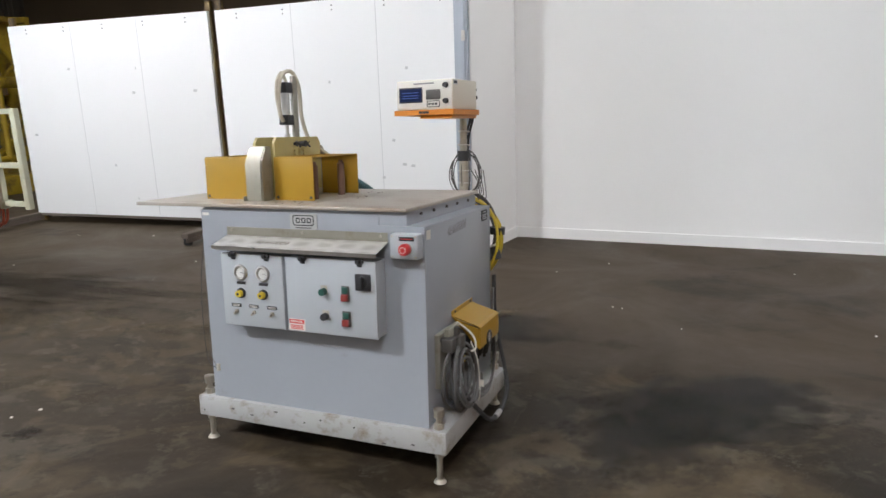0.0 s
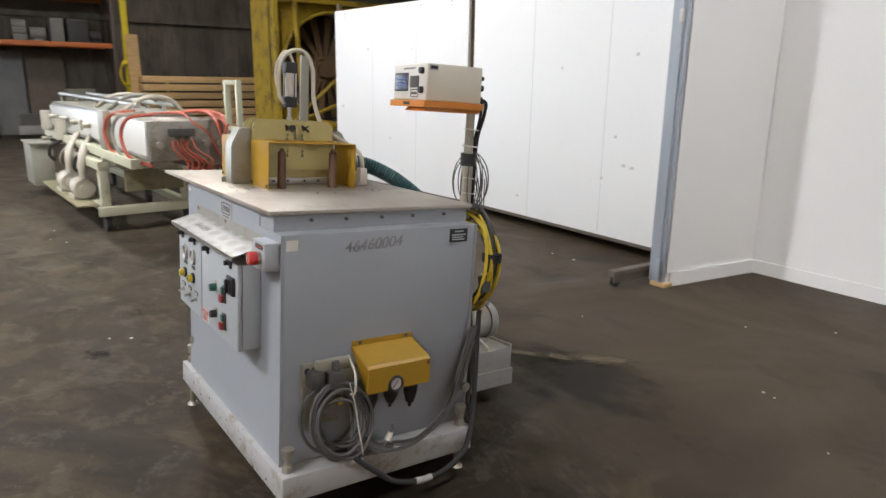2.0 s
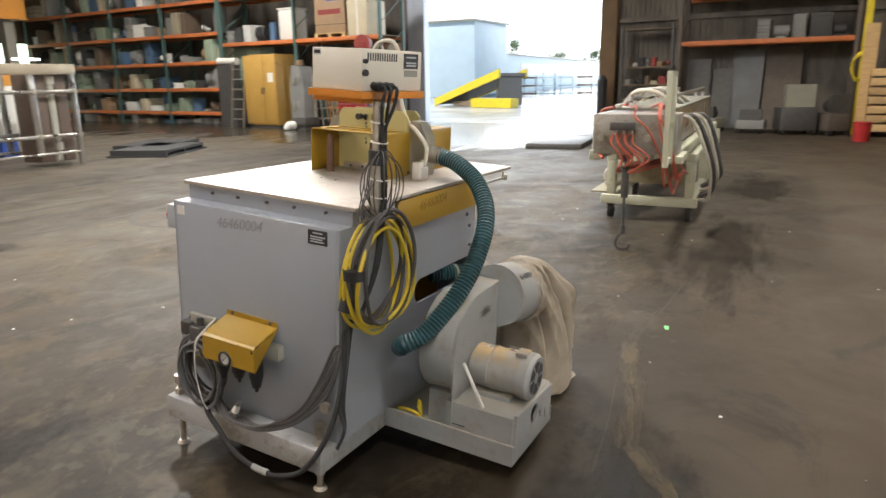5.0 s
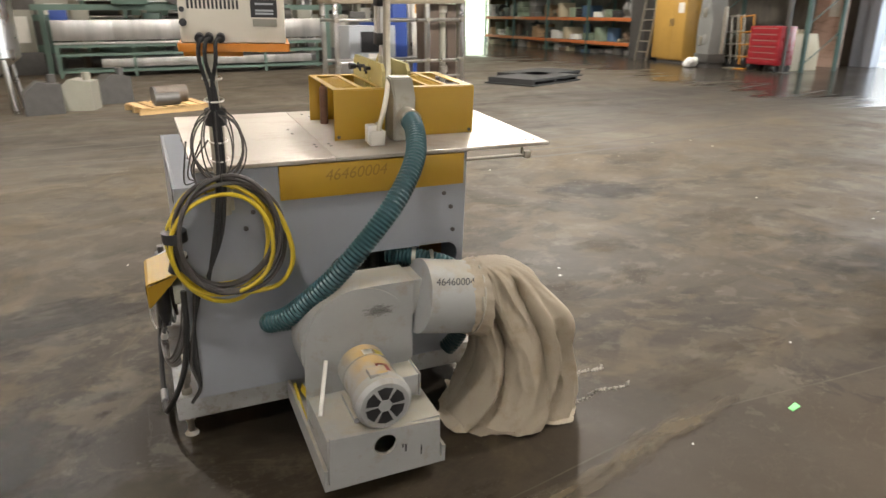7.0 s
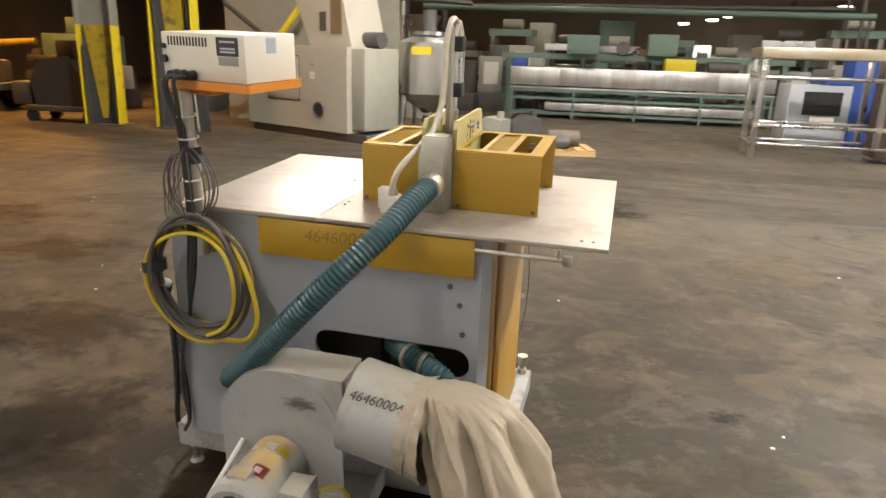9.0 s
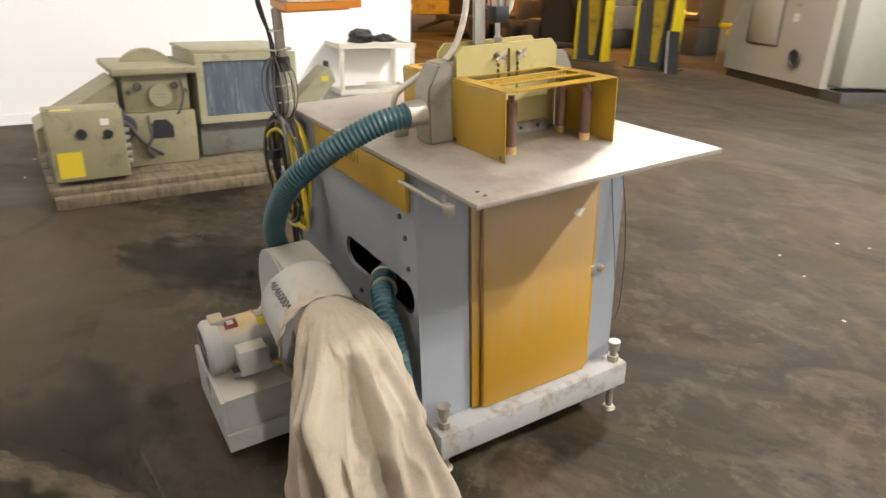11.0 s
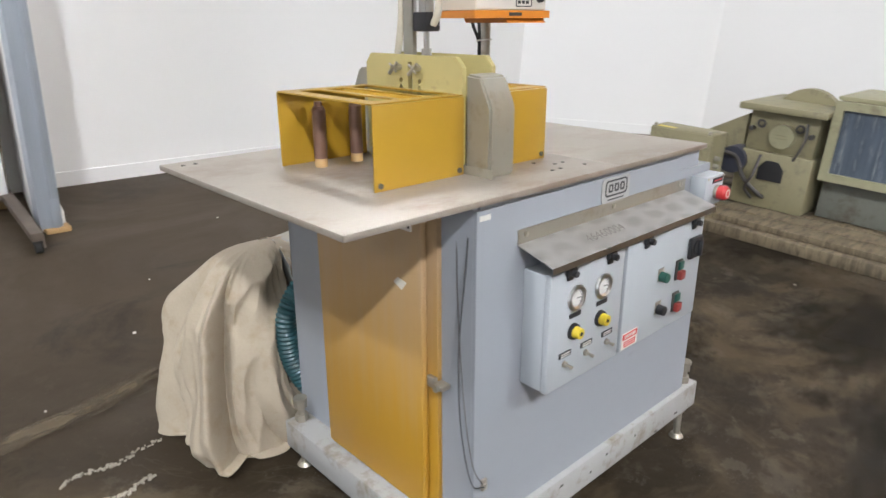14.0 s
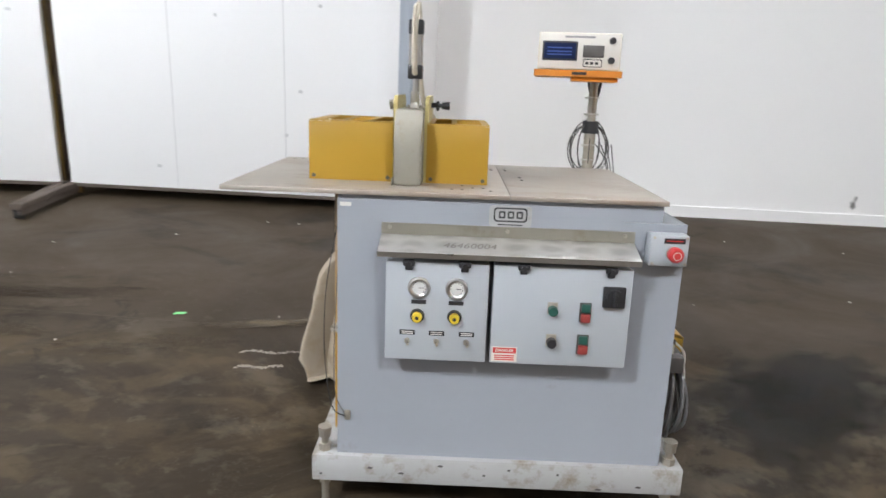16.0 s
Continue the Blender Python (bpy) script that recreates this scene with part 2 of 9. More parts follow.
# rust streaks, with the yellow light on the post mixed into the base colour
GAPPOST = material("rusty_yellow_lit_post", (0.22, 0.145, 0.04), 0.6, vary=0.4, scale=4, stretch=(1, 1, 0.4), dirt=(0.06, 0.04, 0.02), dirt_at=0.5)
RUSTY = material("rusty_channel", (0.13, 0.105, 0.085), 0.65, metal=0.3, vary=0.25, scale=6)
PALEGREEN = material("pale_green_paint", (0.50, 0.50, 0.37), 0.5, vary=0.1, scale=4, dirt=(0.22, 0.19, 0.13), dirt_at=0.66)
OLIVE = material("olive_beige_paint", (0.245, 0.22, 0.13), 0.55, vary=0.12, scale=4, dirt=(0.15, 0.13, 0.09), dirt_at=0.6)
SMOKED = material("smoked_plexiglass", (0.09, 0.11, 0.14), 0.2, vary=0.35, scale=3, stretch=(6, 6, 0.7), dirt=(0.25, 0.27, 0.29), dirt_at=0.6)
WOOD = material("pale_lumber", (0.50, 0.33, 0.15), 0.7, vary=0.2, scale=2.5, stretch=(1, 1, 8), per_object=0.25)
OLDWOOD = material("old_timber", (0.19, 0.145, 0.095), 0.8, vary=0.28, scale=3, stretch=(1, 1, 6), dirt=(0.12, 0.09, 0.06), dirt_at=0.58)
SAFETY = material("safety_yellow_paint", (0.66, 0.52, 0.02), 0.5, vary=0.1, scale=2, dirt=(0.22, 0.15, 0.03), dirt_at=0.64)
RACKO = material("rack_orange_paint", (0.52, 0.155, 0.045), 0.55, vary=0.2, scale=3, dirt=(0.25, 0.12, 0.06), dirt_at=0.6)
RACKG = material("rack_green_paint", (0.06, 0.11, 0.10), 0.55, vary=0.15, scale=3)
HALLWALL = material("dark_metal_cladding", (0.125, 0.090, 0.055), 0.6, metal=0.1, vary=0.25, scale=0.5, stretch=(1, 2, 0.3))
WESTCLAD = material("weathered_cladding", (0.15, 0.13, 0.105), 0.65, vary=0.4, scale=0.9, stretch=(1, 1, 0.35), dirt=(0.075, 0.065, 0.055), dirt_at=0.52)
LINESTEEL = material("satin_stainless_sheet", (0.46, 0.45, 0.43), 0.36, metal=0.75, vary=0.35, scale=1.6, stretch=(2.5, 1, 0.25))
DUNSTEEL = material("brown_tinted_stainless", (0.42, 0.36, 0.27), 0.4, metal=0.6, vary=0.15, scale=3)
ROOFM = material("dark_roof_deck", (0.05, 0.045, 0.04), 0.8, vary=0.3, scale=0.6)
SSTEEL = material("brushed_stainless", (0.55, 0.54, 0.52), 0.3, metal=1.0, vary=0.1, scale=3)
BEIGE = material("beige_machine_paint", (0.36, 0.335, 0.28), 0.5, vary=0.06, scale=1.5, dirt=(0.33, 0.29, 0.22), dirt_at=0.66)
MINT = material("mint_machine_paint", (0.11, 0.17, 0.14), 0.5, vary=0.1, scale=2)
BLUE = material("blue_paint", (0.03, 0.07, 0.28), 0.5, vary=0.12, scale=3)
REDHOSE = material("red_air_hose", (0.42, 0.09, 0.05), 0.5, vary=0.15, scale=10)
RUSTBROWN = material("brown_rusty_machine", (0.16, 0.10, 0.05), 0.7, vary=0.3, scale=2)
ORANGEM = material("orange_machine_paint", (0.50, 0.22, 0.03), 0.55, vary=0.15, scale=2)
ASPHALT = material("wet_asphalt", (0.42, 0.44, 0.46), 0.22, vary=0.2, scale=0.4)
CONTAIN = material("blue_grey_cladding", (0.46, 0.58, 0.66), 0.5, vary=0.08, scale=1)
TRAILERG = material("green_trailer", (0.03, 0.30, 0.14), 0.5, vary=0.08, scale=1)
TUBELIGHT = glowing("lamp_diffuser", (1.0, 0.97, 0.92), 9.0)


def floor_material():
    m = bpy.data.materials.new("stained_concrete")
    m.use_nodes = True
    n, l = m.node_tree.nodes, m.node_tree.links
    b = n["Principled BSDF"]
    tc = n.new("ShaderNodeTexCoord")

    def tex(scale, detail=6, rough=0.6, stretch=(1, 1, 1), distort=0.0):
        mp, t = n.new("ShaderNodeMapping"), n.new("ShaderNodeTexNoise")
        mp.inputs["Scale"].default_value = stretch
        t.inputs["Scale"].default_value, t.inputs["Detail"].default_value = scale, detail
        t.inputs["Roughness"].default_value, t.inputs["Distortion"].default_value = rough, distort
        l.new(tc.outputs["Object"], mp.inputs["Vector"])
        l.new(mp.outputs["Vector"], t.inputs["Vector"])
        return t.outputs["Fac"]

    def ramp(src, a, b2):
        r = n.new("ShaderNodeMapRange")
        r.inputs[1].default_value, r.inputs[2].default_value = a, b2
        l.new(src, r.inputs[0])
        return r.outputs[0]

    def over(fac, base, colour, amount=1.0):
        mx, mu = n.new("ShaderNodeMix"), n.new("ShaderNodeMath")
        mx.data_type, mu.operation = "RGBA", "MULTIPLY"
        mu.inputs[1].default_value = amount
        l.new(fac, mu.inputs[0])
        l.new(mu.outputs[0], mx.inputs[0])
        if isinstance(base, tuple):
            mx.inputs[6].default_value = (*base, 1)
        else:
            l.new(base, mx.inputs[6])
        mx.inputs[7].default_value = (*colour, 1)
        return mx.outputs[2]

    def calc(op, *args):
        mth = n.new("ShaderNodeMath")
        mth.operation, mth.use_clamp = op, op not in ("ADD", "ABSOLUTE")
        for i, v in enumerate(args):
            if isinstance(v, (int, float)):
                mth.inputs[i].default_value = v
            else:
                l.new(v, mth.inputs[i])
        return mth.outputs[0]

    sep = n.new("ShaderNodeSeparateXYZ")
    l.new(tc.outputs["Object"], sep.inputs[0])
    # the sealed bay by the white walls is smoother than the old open floor
    old = calc("SUBTRACT", 1.0, ramp(calc("ADD", sep.outputs[1], calc("MULTIPLY", tex(1.1, 5, 0.6), 0.9)), 1.15, 1.45))
    # rain water carried in through the doorway
    reach = n.new("ShaderNodeMath")
    reach.operation = "MULTIPLY"
    reach.inputs[1].default_value = 8.0
    l.new(tex(0.8, 6, 0.65, (0.3, 1.6, 1), 0.5), reach.inputs[0])
    wet = calc("MULTIPLY", ramp(calc("ADD", sep.outputs[0], reach.outputs[0]), -5.3, -6.3), ramp(sep.outputs[1], -2.9, -3.7))
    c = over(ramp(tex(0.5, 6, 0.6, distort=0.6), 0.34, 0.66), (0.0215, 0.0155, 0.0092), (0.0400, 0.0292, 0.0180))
    # dusty: floor colour lifted smoothly south and west for brightness, not only dust
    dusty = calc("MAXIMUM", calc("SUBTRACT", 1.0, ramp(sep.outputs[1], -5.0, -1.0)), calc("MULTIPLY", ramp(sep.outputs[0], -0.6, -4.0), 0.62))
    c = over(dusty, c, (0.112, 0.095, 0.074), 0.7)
    # floor colour raised northwards too, in place of more lamp light
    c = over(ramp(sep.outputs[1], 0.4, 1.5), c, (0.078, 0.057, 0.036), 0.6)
    c = over(ramp(tex(0.8, 7, 0.68, (1, 1.6, 1), 0.9), 0.54, 0.64), c, (0.0145, 0.0112, 0.0075), 0.62)
    c = over(calc("MULTIPLY", old, ramp(tex(1.05, 8, 0.62, distort=1.4), 0.50, 0.60)), c, (0.080, 0.058, 0.032), 0.5)
    # smooth-edged tan patches where the coating has worn through, with pale rims
    worn = tex(1.7, 5, 0.55, (1, 1.3, 1), 1.0)
    c = over(calc("MULTIPLY", old, ramp(worn, 0.555, 0.625)), c, (0.105, 0.077, 0.044), 0.42)
    fine_worn = tex(3.6, 6, 0.6, (1, 1.4, 1), 0.7)
    c = over(calc("MULTIPLY", old, ramp(fine_worn, 0.59, 0.65)), c, (0.110, 0.085, 0.054), 0.28)
    rim = calc("ABSOLUTE", calc("ADD", tex(0.75, 4, 0.55, (1, 1.5, 1), 0.9), -0.5))
    c = over(calc("MULTIPLY", old, ramp(rim, 0.010, 0.002)), c, (0.100, 0.078, 0.050), 0.10)
    c = over(calc("MULTIPLY", old, ramp(tex(3.4, 7, 0.7, distort=0.6), 0.60, 0.66)), c, (0.0150, 0.0120, 0.0083), 0.5)
    c = over(ramp(tex(1.6, 8, 0.75, (0.25, 1.8, 1), 0.3), 0.62, 0.70), c, (0.092, 0.076, 0.054), 0.2)
    # chipped coating: hard-edged grey-tan islands and dark ones, a hand to a foot wide
    open_floor = calc("MAXIMUM", calc("MULTIPLY", old, 0.75), ramp(sep.outputs[0], -0.4, -1.6))
    open_floor = calc("MULTIPLY", open_floor, calc("SUBTRACT", 1.0, calc("MULTIPLY", ramp(sep.outputs[1], 1.2, 1.7), 0.8)))
    chips = tex(3.1, 10, 0.68, (1, 1.2, 1), 0.3)
    c = over(calc("MULTIPLY", open_floor, ramp(chips, 0.54, 0.60)), c, (0.125, 0.108, 0.082), 0.36)
    c = over(calc("MULTIPLY", open_floor, ramp(tex(5.5, 9, 0.7, (1, 1.2, 1), 0.2), 0.60, 0.625)), c, (0.14, 0.122, 0.094), 0.34)
    c = over(calc("MULTIPLY", open_floor, ramp(tex(2.1, 10, 0.7, (1.2, 1, 1), 0.5), 0.585, 0.615)), c, (0.016, 0.0135, 0.010), 0.50)
    c = over(ramp(tex(7.0, 9, 0.75, (1, 1, 1), 0.3), 0.655, 0.675), c, (0.013, 0.011, 0.008), 0.45)
    # the trucks' lane across the hall is blackened by tyres
    edge = calc("ADD", sep.outputs[1], calc("MULTIPLY", tex(0.9, 5, 0.6, (0.4, 1.4, 1), 0.6), 1.5))
    lane = calc("MULTIPLY", ramp(edge, -3.1, -4.2), calc("SUBTRACT", 1.0, ramp(edge, -6.9, -8.1)))
    streak = ramp(tex(1.3, 8, 0.7, (0.16, 2.6, 1), 0.25), 0.30, 0.62)
    c = over(calc("MULTIPLY", lane, streak), c, (0.016, 0.014, 0.012), 0.88)
    # hairline cracks and scratches
    hair = calc("ABSOLUTE", calc("ADD", tex(1.3, 5, 0.6, (1, 1.1, 1), 1.2), -0.47))
    c = over(calc("MULTIPLY", open_floor, ramp(hair, 0.0035, 0.0008)), c, (0.125, 0.105, 0.076), 0.22)
    c = over(ramp(tex(160, 2, 0.5), 0.73, 0.77), c, (0.22, 0.20, 0.17), 0.5)
    c = over(ramp(tex(70, 4, 0.7), 0.60, 0.74), c, (0.0827, 0.0660, 0.0445), 0.4)
    c = over(ramp(tex(24, 5, 0.7), 0.62, 0.72), c, (0.0127, 0.0110, 0.0083), 0.35)
    c = over(wet, c, (0.02, 0.019, 0.018), 0.6)
    c = over(ramp(tex(0.35, 3, 0.5), 0.2, 0.8), c, (0.012, 0.0098, 0.007), 0.24)
    l.new(c, b.inputs["Base Color"])
    rr = n.new("ShaderNodeMapRange")
    rr.inputs[1].default_value, rr.inputs[2].default_value = 0.3, 0.7
    rr.inputs[3].default_value, rr.inputs[4].default_value = 0.46, 0.76
    l.new(tex(0.9, 7, 0.65, distort=0.8), rr.inputs[0])
    dry = calc("MULTIPLY", rr.outputs[0], calc("SUBTRACT", 1.0, calc("MULTIPLY", wet, 0.66)))
    l.new(dry, b.inputs["Roughness"])
    b.inputs["Specular IOR Level"].default_value = 0.2
    bp = n.new("ShaderNodeBump")
    bp.inputs["Strength"].default_value, bp.inputs["Distance"].default_value = 0.25, 0.004
    l.new(tex(18, 6, 0.7), bp.inputs["Height"])
    l.new(bp.outputs[0], b.inputs["Normal"])
    return m


CONCRETE = floor_material()


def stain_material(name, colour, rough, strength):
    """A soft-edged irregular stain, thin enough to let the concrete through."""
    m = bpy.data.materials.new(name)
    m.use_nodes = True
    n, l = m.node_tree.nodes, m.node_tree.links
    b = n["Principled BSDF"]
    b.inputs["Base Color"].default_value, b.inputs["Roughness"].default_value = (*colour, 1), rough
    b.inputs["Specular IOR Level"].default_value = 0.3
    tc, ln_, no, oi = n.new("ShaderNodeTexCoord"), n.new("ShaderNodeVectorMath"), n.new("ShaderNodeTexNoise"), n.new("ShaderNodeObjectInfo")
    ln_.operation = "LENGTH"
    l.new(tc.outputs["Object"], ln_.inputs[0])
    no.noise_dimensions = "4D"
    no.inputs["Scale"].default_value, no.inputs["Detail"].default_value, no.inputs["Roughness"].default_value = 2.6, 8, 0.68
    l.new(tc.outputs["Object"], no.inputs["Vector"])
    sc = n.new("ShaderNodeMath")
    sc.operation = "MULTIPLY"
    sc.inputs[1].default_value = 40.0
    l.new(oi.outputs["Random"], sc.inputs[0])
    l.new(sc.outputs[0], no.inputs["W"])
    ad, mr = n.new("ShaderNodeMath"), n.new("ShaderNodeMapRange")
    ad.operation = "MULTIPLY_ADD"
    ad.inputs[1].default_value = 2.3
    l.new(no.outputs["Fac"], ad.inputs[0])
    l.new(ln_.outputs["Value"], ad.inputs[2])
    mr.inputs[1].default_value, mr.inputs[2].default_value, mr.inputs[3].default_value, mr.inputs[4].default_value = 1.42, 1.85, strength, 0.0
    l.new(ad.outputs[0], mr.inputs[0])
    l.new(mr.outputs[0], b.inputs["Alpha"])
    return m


DUSTY = dusty_door()
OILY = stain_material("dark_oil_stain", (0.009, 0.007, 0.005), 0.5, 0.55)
CHALKY = stain_material("pale_worn_patch", (0.085, 0.066, 0.042), 0.8, 0.32)
DAMP = stain_material("damp_stain", (0.026, 0.017, 0.008), 0.75, 0.58)
RUBBED = stain_material("rubbed_concrete", (0.125, 0.097, 0.062), 0.8, 0.75)
SMUDGE = stain_material("grey_scuff", (0.25, 0.24, 0.23), 0.7, 0.8)
TYRE = material("tyre_rubber_mark", (0.04, 0.034, 0.028), 0.7, vary=0.3, scale=3)


# ---- mesh helpers ----
def box(bm, x0, x1, y0, y1, z0, z1, bevel=0.0, m=None):
    sx, sy, sz = abs(x1 - x0), abs(y1 - y0), abs(z1 - z0)
    mat = Matrix.Translation(((x0 + x1) / 2, (y0 + y1) / 2, (z0 + z1) / 2)) @ Matrix.Diagonal((sx, sy, sz, 1))
    got = bmesh.ops.create_cube(bm, size=1.0, matrix=mat)
    if bevel:
        edges = list({e for v in got["verts"] for e in v.link_edges})
        got = bmesh.ops.bevel(bm, geom=edges, offset=min(bevel, 0.45 * min(sx, sy, sz)), segments=2, affect="EDGES", profile=0.5)
    if m is not None:
        bmesh.ops.transform(bm, matrix=m, verts=list({v for v in got["verts"]}))
    return bm


def rod(bm, a, b, r, r2=None, seg=16, caps=True):
    a, b = Vector(a), Vector(b)
    d = b - a
    q = d.to_track_quat("Z", "Y").to_matrix().to_4x4()
    bmesh.ops.create_cone(bm, cap_ends=caps, segments=seg, radius1=r, radius2=r if r2 is None else r2, depth=d.length,
                          matrix=Matrix.Translation((a + b) / 2) @ q)
    return bm


def ball(bm, at, r, seg=12):
    bmesh.ops.create_uvsphere(bm, u_segments=seg, v_segments=max(6, seg // 2), radius=r, matrix=Matrix.Translation(at))
    return bm


def ring(bm, at, axis, r, tube, seg=32, tseg=8):
    q = Vector(axis).to_track_quat("Z", "Y")
    pts = [Vector(at) + q @ Vector((r * math.cos(2 * math.pi * i / seg), r * math.sin(2 * math.pi * i / seg), 0)) for i in range(seg)]
    return sweep(bm, pts, tube, tseg, closed=True)


def smooth_path(pts, steps=10):
    pts = [Vector(p) for p in pts]
    ext = [2 * pts[0] - pts[1]] + pts + [2 * pts[-1] - pts[-2]]
    out = []
    for i in range(1, len(ext) - 2):
        p0, p1, p2, p3 = ext[i - 1:i + 3]
        for k in range(steps):
            t = k / steps
            out.append(0.5 * (2 * p1 + (p2 - p0) * t + (2 * p0 - 5 * p1 + 4 * p2 - p3) * t * t + (3 * p1 - p0 - 3 * p2 + p3) * t ** 3))
    return out + [pts[-1]]


def sweep(bm, pts, r, seg=8, closed=False):
    """A round tube along points; r is a number or a function of the index."""
    pts = [Vector(p) for p in pts]
    n, rings, side = len(pts), [], None
    for i, p in enumerate(pts):
        d = (pts[(i + 1) % n] - pts[i - 1]) if closed else (pts[min(i + 1, n - 1)] - pts[max(i - 1, 0)])
        d.normalize()
        if side is None:
            side = d.orthogonal().normalized()
        side = (side - d * side.dot(d)).normalized()
        up = d.cross(side)
        rad = r(i) if callable(r) else r
        rings.append([bm.verts.new(p + rad * (math.cos(2 * math.pi * k / seg) * side + math.sin(2 * math.pi * k / seg) * up)) for k in range(seg)])
    for i in range(n if closed else n - 1):
        a, b = rings[i], rings[(i + 1) % n]
        for k in range(seg):
            bm.faces.new((a[k], a[(k + 1) % seg], b[(k + 1) % seg], b[k]))
    if not closed:
        bm.faces.new(rings[0][::-1])
        bm.faces.new(rings[-1])
    return bm


def ribbed(bm, pts, r, pitch=0.013, depth=0.004, seg=18):
    fine = smooth_path(pts, 40)
    lengths = [0.0]
    for a, b in zip(fine, fine[1:]):
        lengths.append(lengths[-1] + (b - a).length)
    count = int(lengths[-1] / pitch * 4)
    out, j = [], 0
    for i in range(count + 1):
        s = lengths[-1] * i / count
        while j < len(lengths) - 2 and lengths[j + 1] < s:
            j += 1
        f = (s - lengths[j]) / max(1e-9, lengths[j + 1] - lengths[j])
        out.append(fine[j].lerp(fine[j + 1], f))
    return sweep(bm, out, lambda i: r - (depth if i % 4 in (0,) else (depth * 0.5 if i % 4 in (1, 3) else 0)), seg)


def prism(bm, pts, axis, a, b):
    """A flat outline, extruded from a to b along axis (0 x, 1 y, 2 z)."""
    def at(p, v):
        q = list(p)
        q.insert(axis, v)
        return bm.verts.new(q)
    lo, hi = [at(p, a) for p in pts], [at(p, b) for p in pts]
    n = len(pts)
    bm.faces.new(lo)
    bm.faces.new(hi[::-1])
    for i in range(n):
        bm.faces.new((lo[i], hi[i], hi[(i + 1) % n], lo[(i + 1) % n]))
    bmesh.ops.recalc_face_normals(bm, faces=bm.faces)
    return bm


def circle2(cx, cy, r, n=16):
    return [(cx + r * math.cos(2 * math.pi * i / n), cy + r * math.sin(2 * math.pi * i / n)) for i in range(n)]


def round_rect(x0, x1, y0, y1, r, n=5):
    out = []
    for cx, cy, a in ((x1 - r, y1 - r, 0), (x0 + r, y1 - r, 90), (x0 + r, y0 + r, 180), (x1 - r, y0 + r, 270)):
        out += [(cx + r * math.cos(radians(a + 90 * i / n)), cy + r * math.sin(radians(a + 90 * i / n))) for i in range(n + 1)]
    return out


def plate(bm, outline, holes, axis, a, b):
    """A flat plate with holes, extruded from a to b along axis."""
    def at(p, v):
        q = list(p)
        q.insert(axis, v)
        return q
    made = []
    for v in (a, b):
        edges = []
        for loop in [outline] + list(holes):
            vs = [bm.verts.new(at(p, v)) for p in loop]
            edges += [bm.edges.new((vs[i], vs[(i + 1) % len(vs)])) for i in range(len(vs))]
            made.append(vs)
        bmesh.ops.triangle_fill(bm, use_beauty=True, use_dissolve=False, edges=edges)
    k = len(made) // 2
    for lo, hi in zip(made[:k], made[k:]):
        for i in range(len(lo)):
            j = (i + 1) % len(lo)
            bm.faces.new((lo[i], lo[j], hi[j], hi[i]))
    bmesh.ops.recalc_face_normals(bm, faces=bm.faces)
    return bm


def mesh_of(name, bm, mat, smooth=True):
    me = bpy.data.meshes.new(name)
    bm.normal_update()
    if smooth:
        for f in bm.faces:
            f.smooth = True
        for e in bm.edges:
            if len(e.link_faces) == 2 and e.calc_face_angle(0) > 0.6:
                e.smooth = False
    bm.to_mesh(me)
    bm.free()
    me.materials.append(mat)
    return me


def part(name, bm, mat, parent, label="", smooth=True, m=None):
    ob = new(name, mesh_of(name, bm, mat, smooth))
    ob.parent = parent
    if m is not None:
        ob.matrix_basis = m
    if label:
        ob["label"] = label
    return ob


def thing(name, label, category, m=None, group=""):
    ob = new(name)
    ob.empty_display_size = 0.1
    ob.matrix_basis = m or Matrix.Identity(4)
    return tagged(ob, label, category, group)


def solo(name, bm, mat, label, category, m=None, group="", kind="", smooth=True):
    ob = new(name, mesh_of(name, bm, mat, smooth))
    ob.matrix_basis = m or Matrix.Identity(4)
    return tagged(ob, label, category, group, kind)


def writing(text, size, mat, parent, m, name="lettering", shear=0.0, thick=0.0006):
    cu = bpy.data.curves.new(name, "FONT")
    cu.body, cu.size, cu.extrude, cu.shear, cu.align_x, cu.align_y = text, size, thick, shear, "CENTER", "CENTER"
    tmp = bpy.data.objects.new(name, cu)
    scene.collection.objects.link(tmp)
    me = bpy.data.meshes.new_from_object(tmp.evaluated_get(bpy.context.evaluated_depsgraph_get()))
    bpy.data.objects.remove(tmp)
    me.materials.clear()
    me.materials.append(mat)
    ob = new(name, me)
    ob.parent, ob.matrix_basis = parent, m
    return ob


def B():
    return bmesh.new()

# ---- the hall ----
def structure(name, bm, mat, label, category, smooth=False):
    return solo(name, bm, mat, label, category, kind="structure", smooth=smooth)


bm = B()
bmesh.ops.create_grid(bm, x_segments=40, y_segments=40, size=1.0, matrix=Matrix.Translation((3.0, -8.0, 0)) @ Matrix.Diagonal((20.0, 20.0, 1, 1)))
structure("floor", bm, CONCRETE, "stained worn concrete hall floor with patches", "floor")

# white plasterboard bay
def wall_between(name, a, b, h, thick, mat, label, z0=0.0):
    a, b = Vector((*a, 0)), Vector((*b, 0))
    d = b - a
    ang = math.degrees(math.atan2(d.y, d.x))
    bm = B()
    box(bm, 0, d.length, 0, thick, z0, h)
    ob = structure(name, bm, mat, label, "wall")
    ob.matrix_basis = pose(a.x, a.y, 0, 0, 0, ang)
    return ob


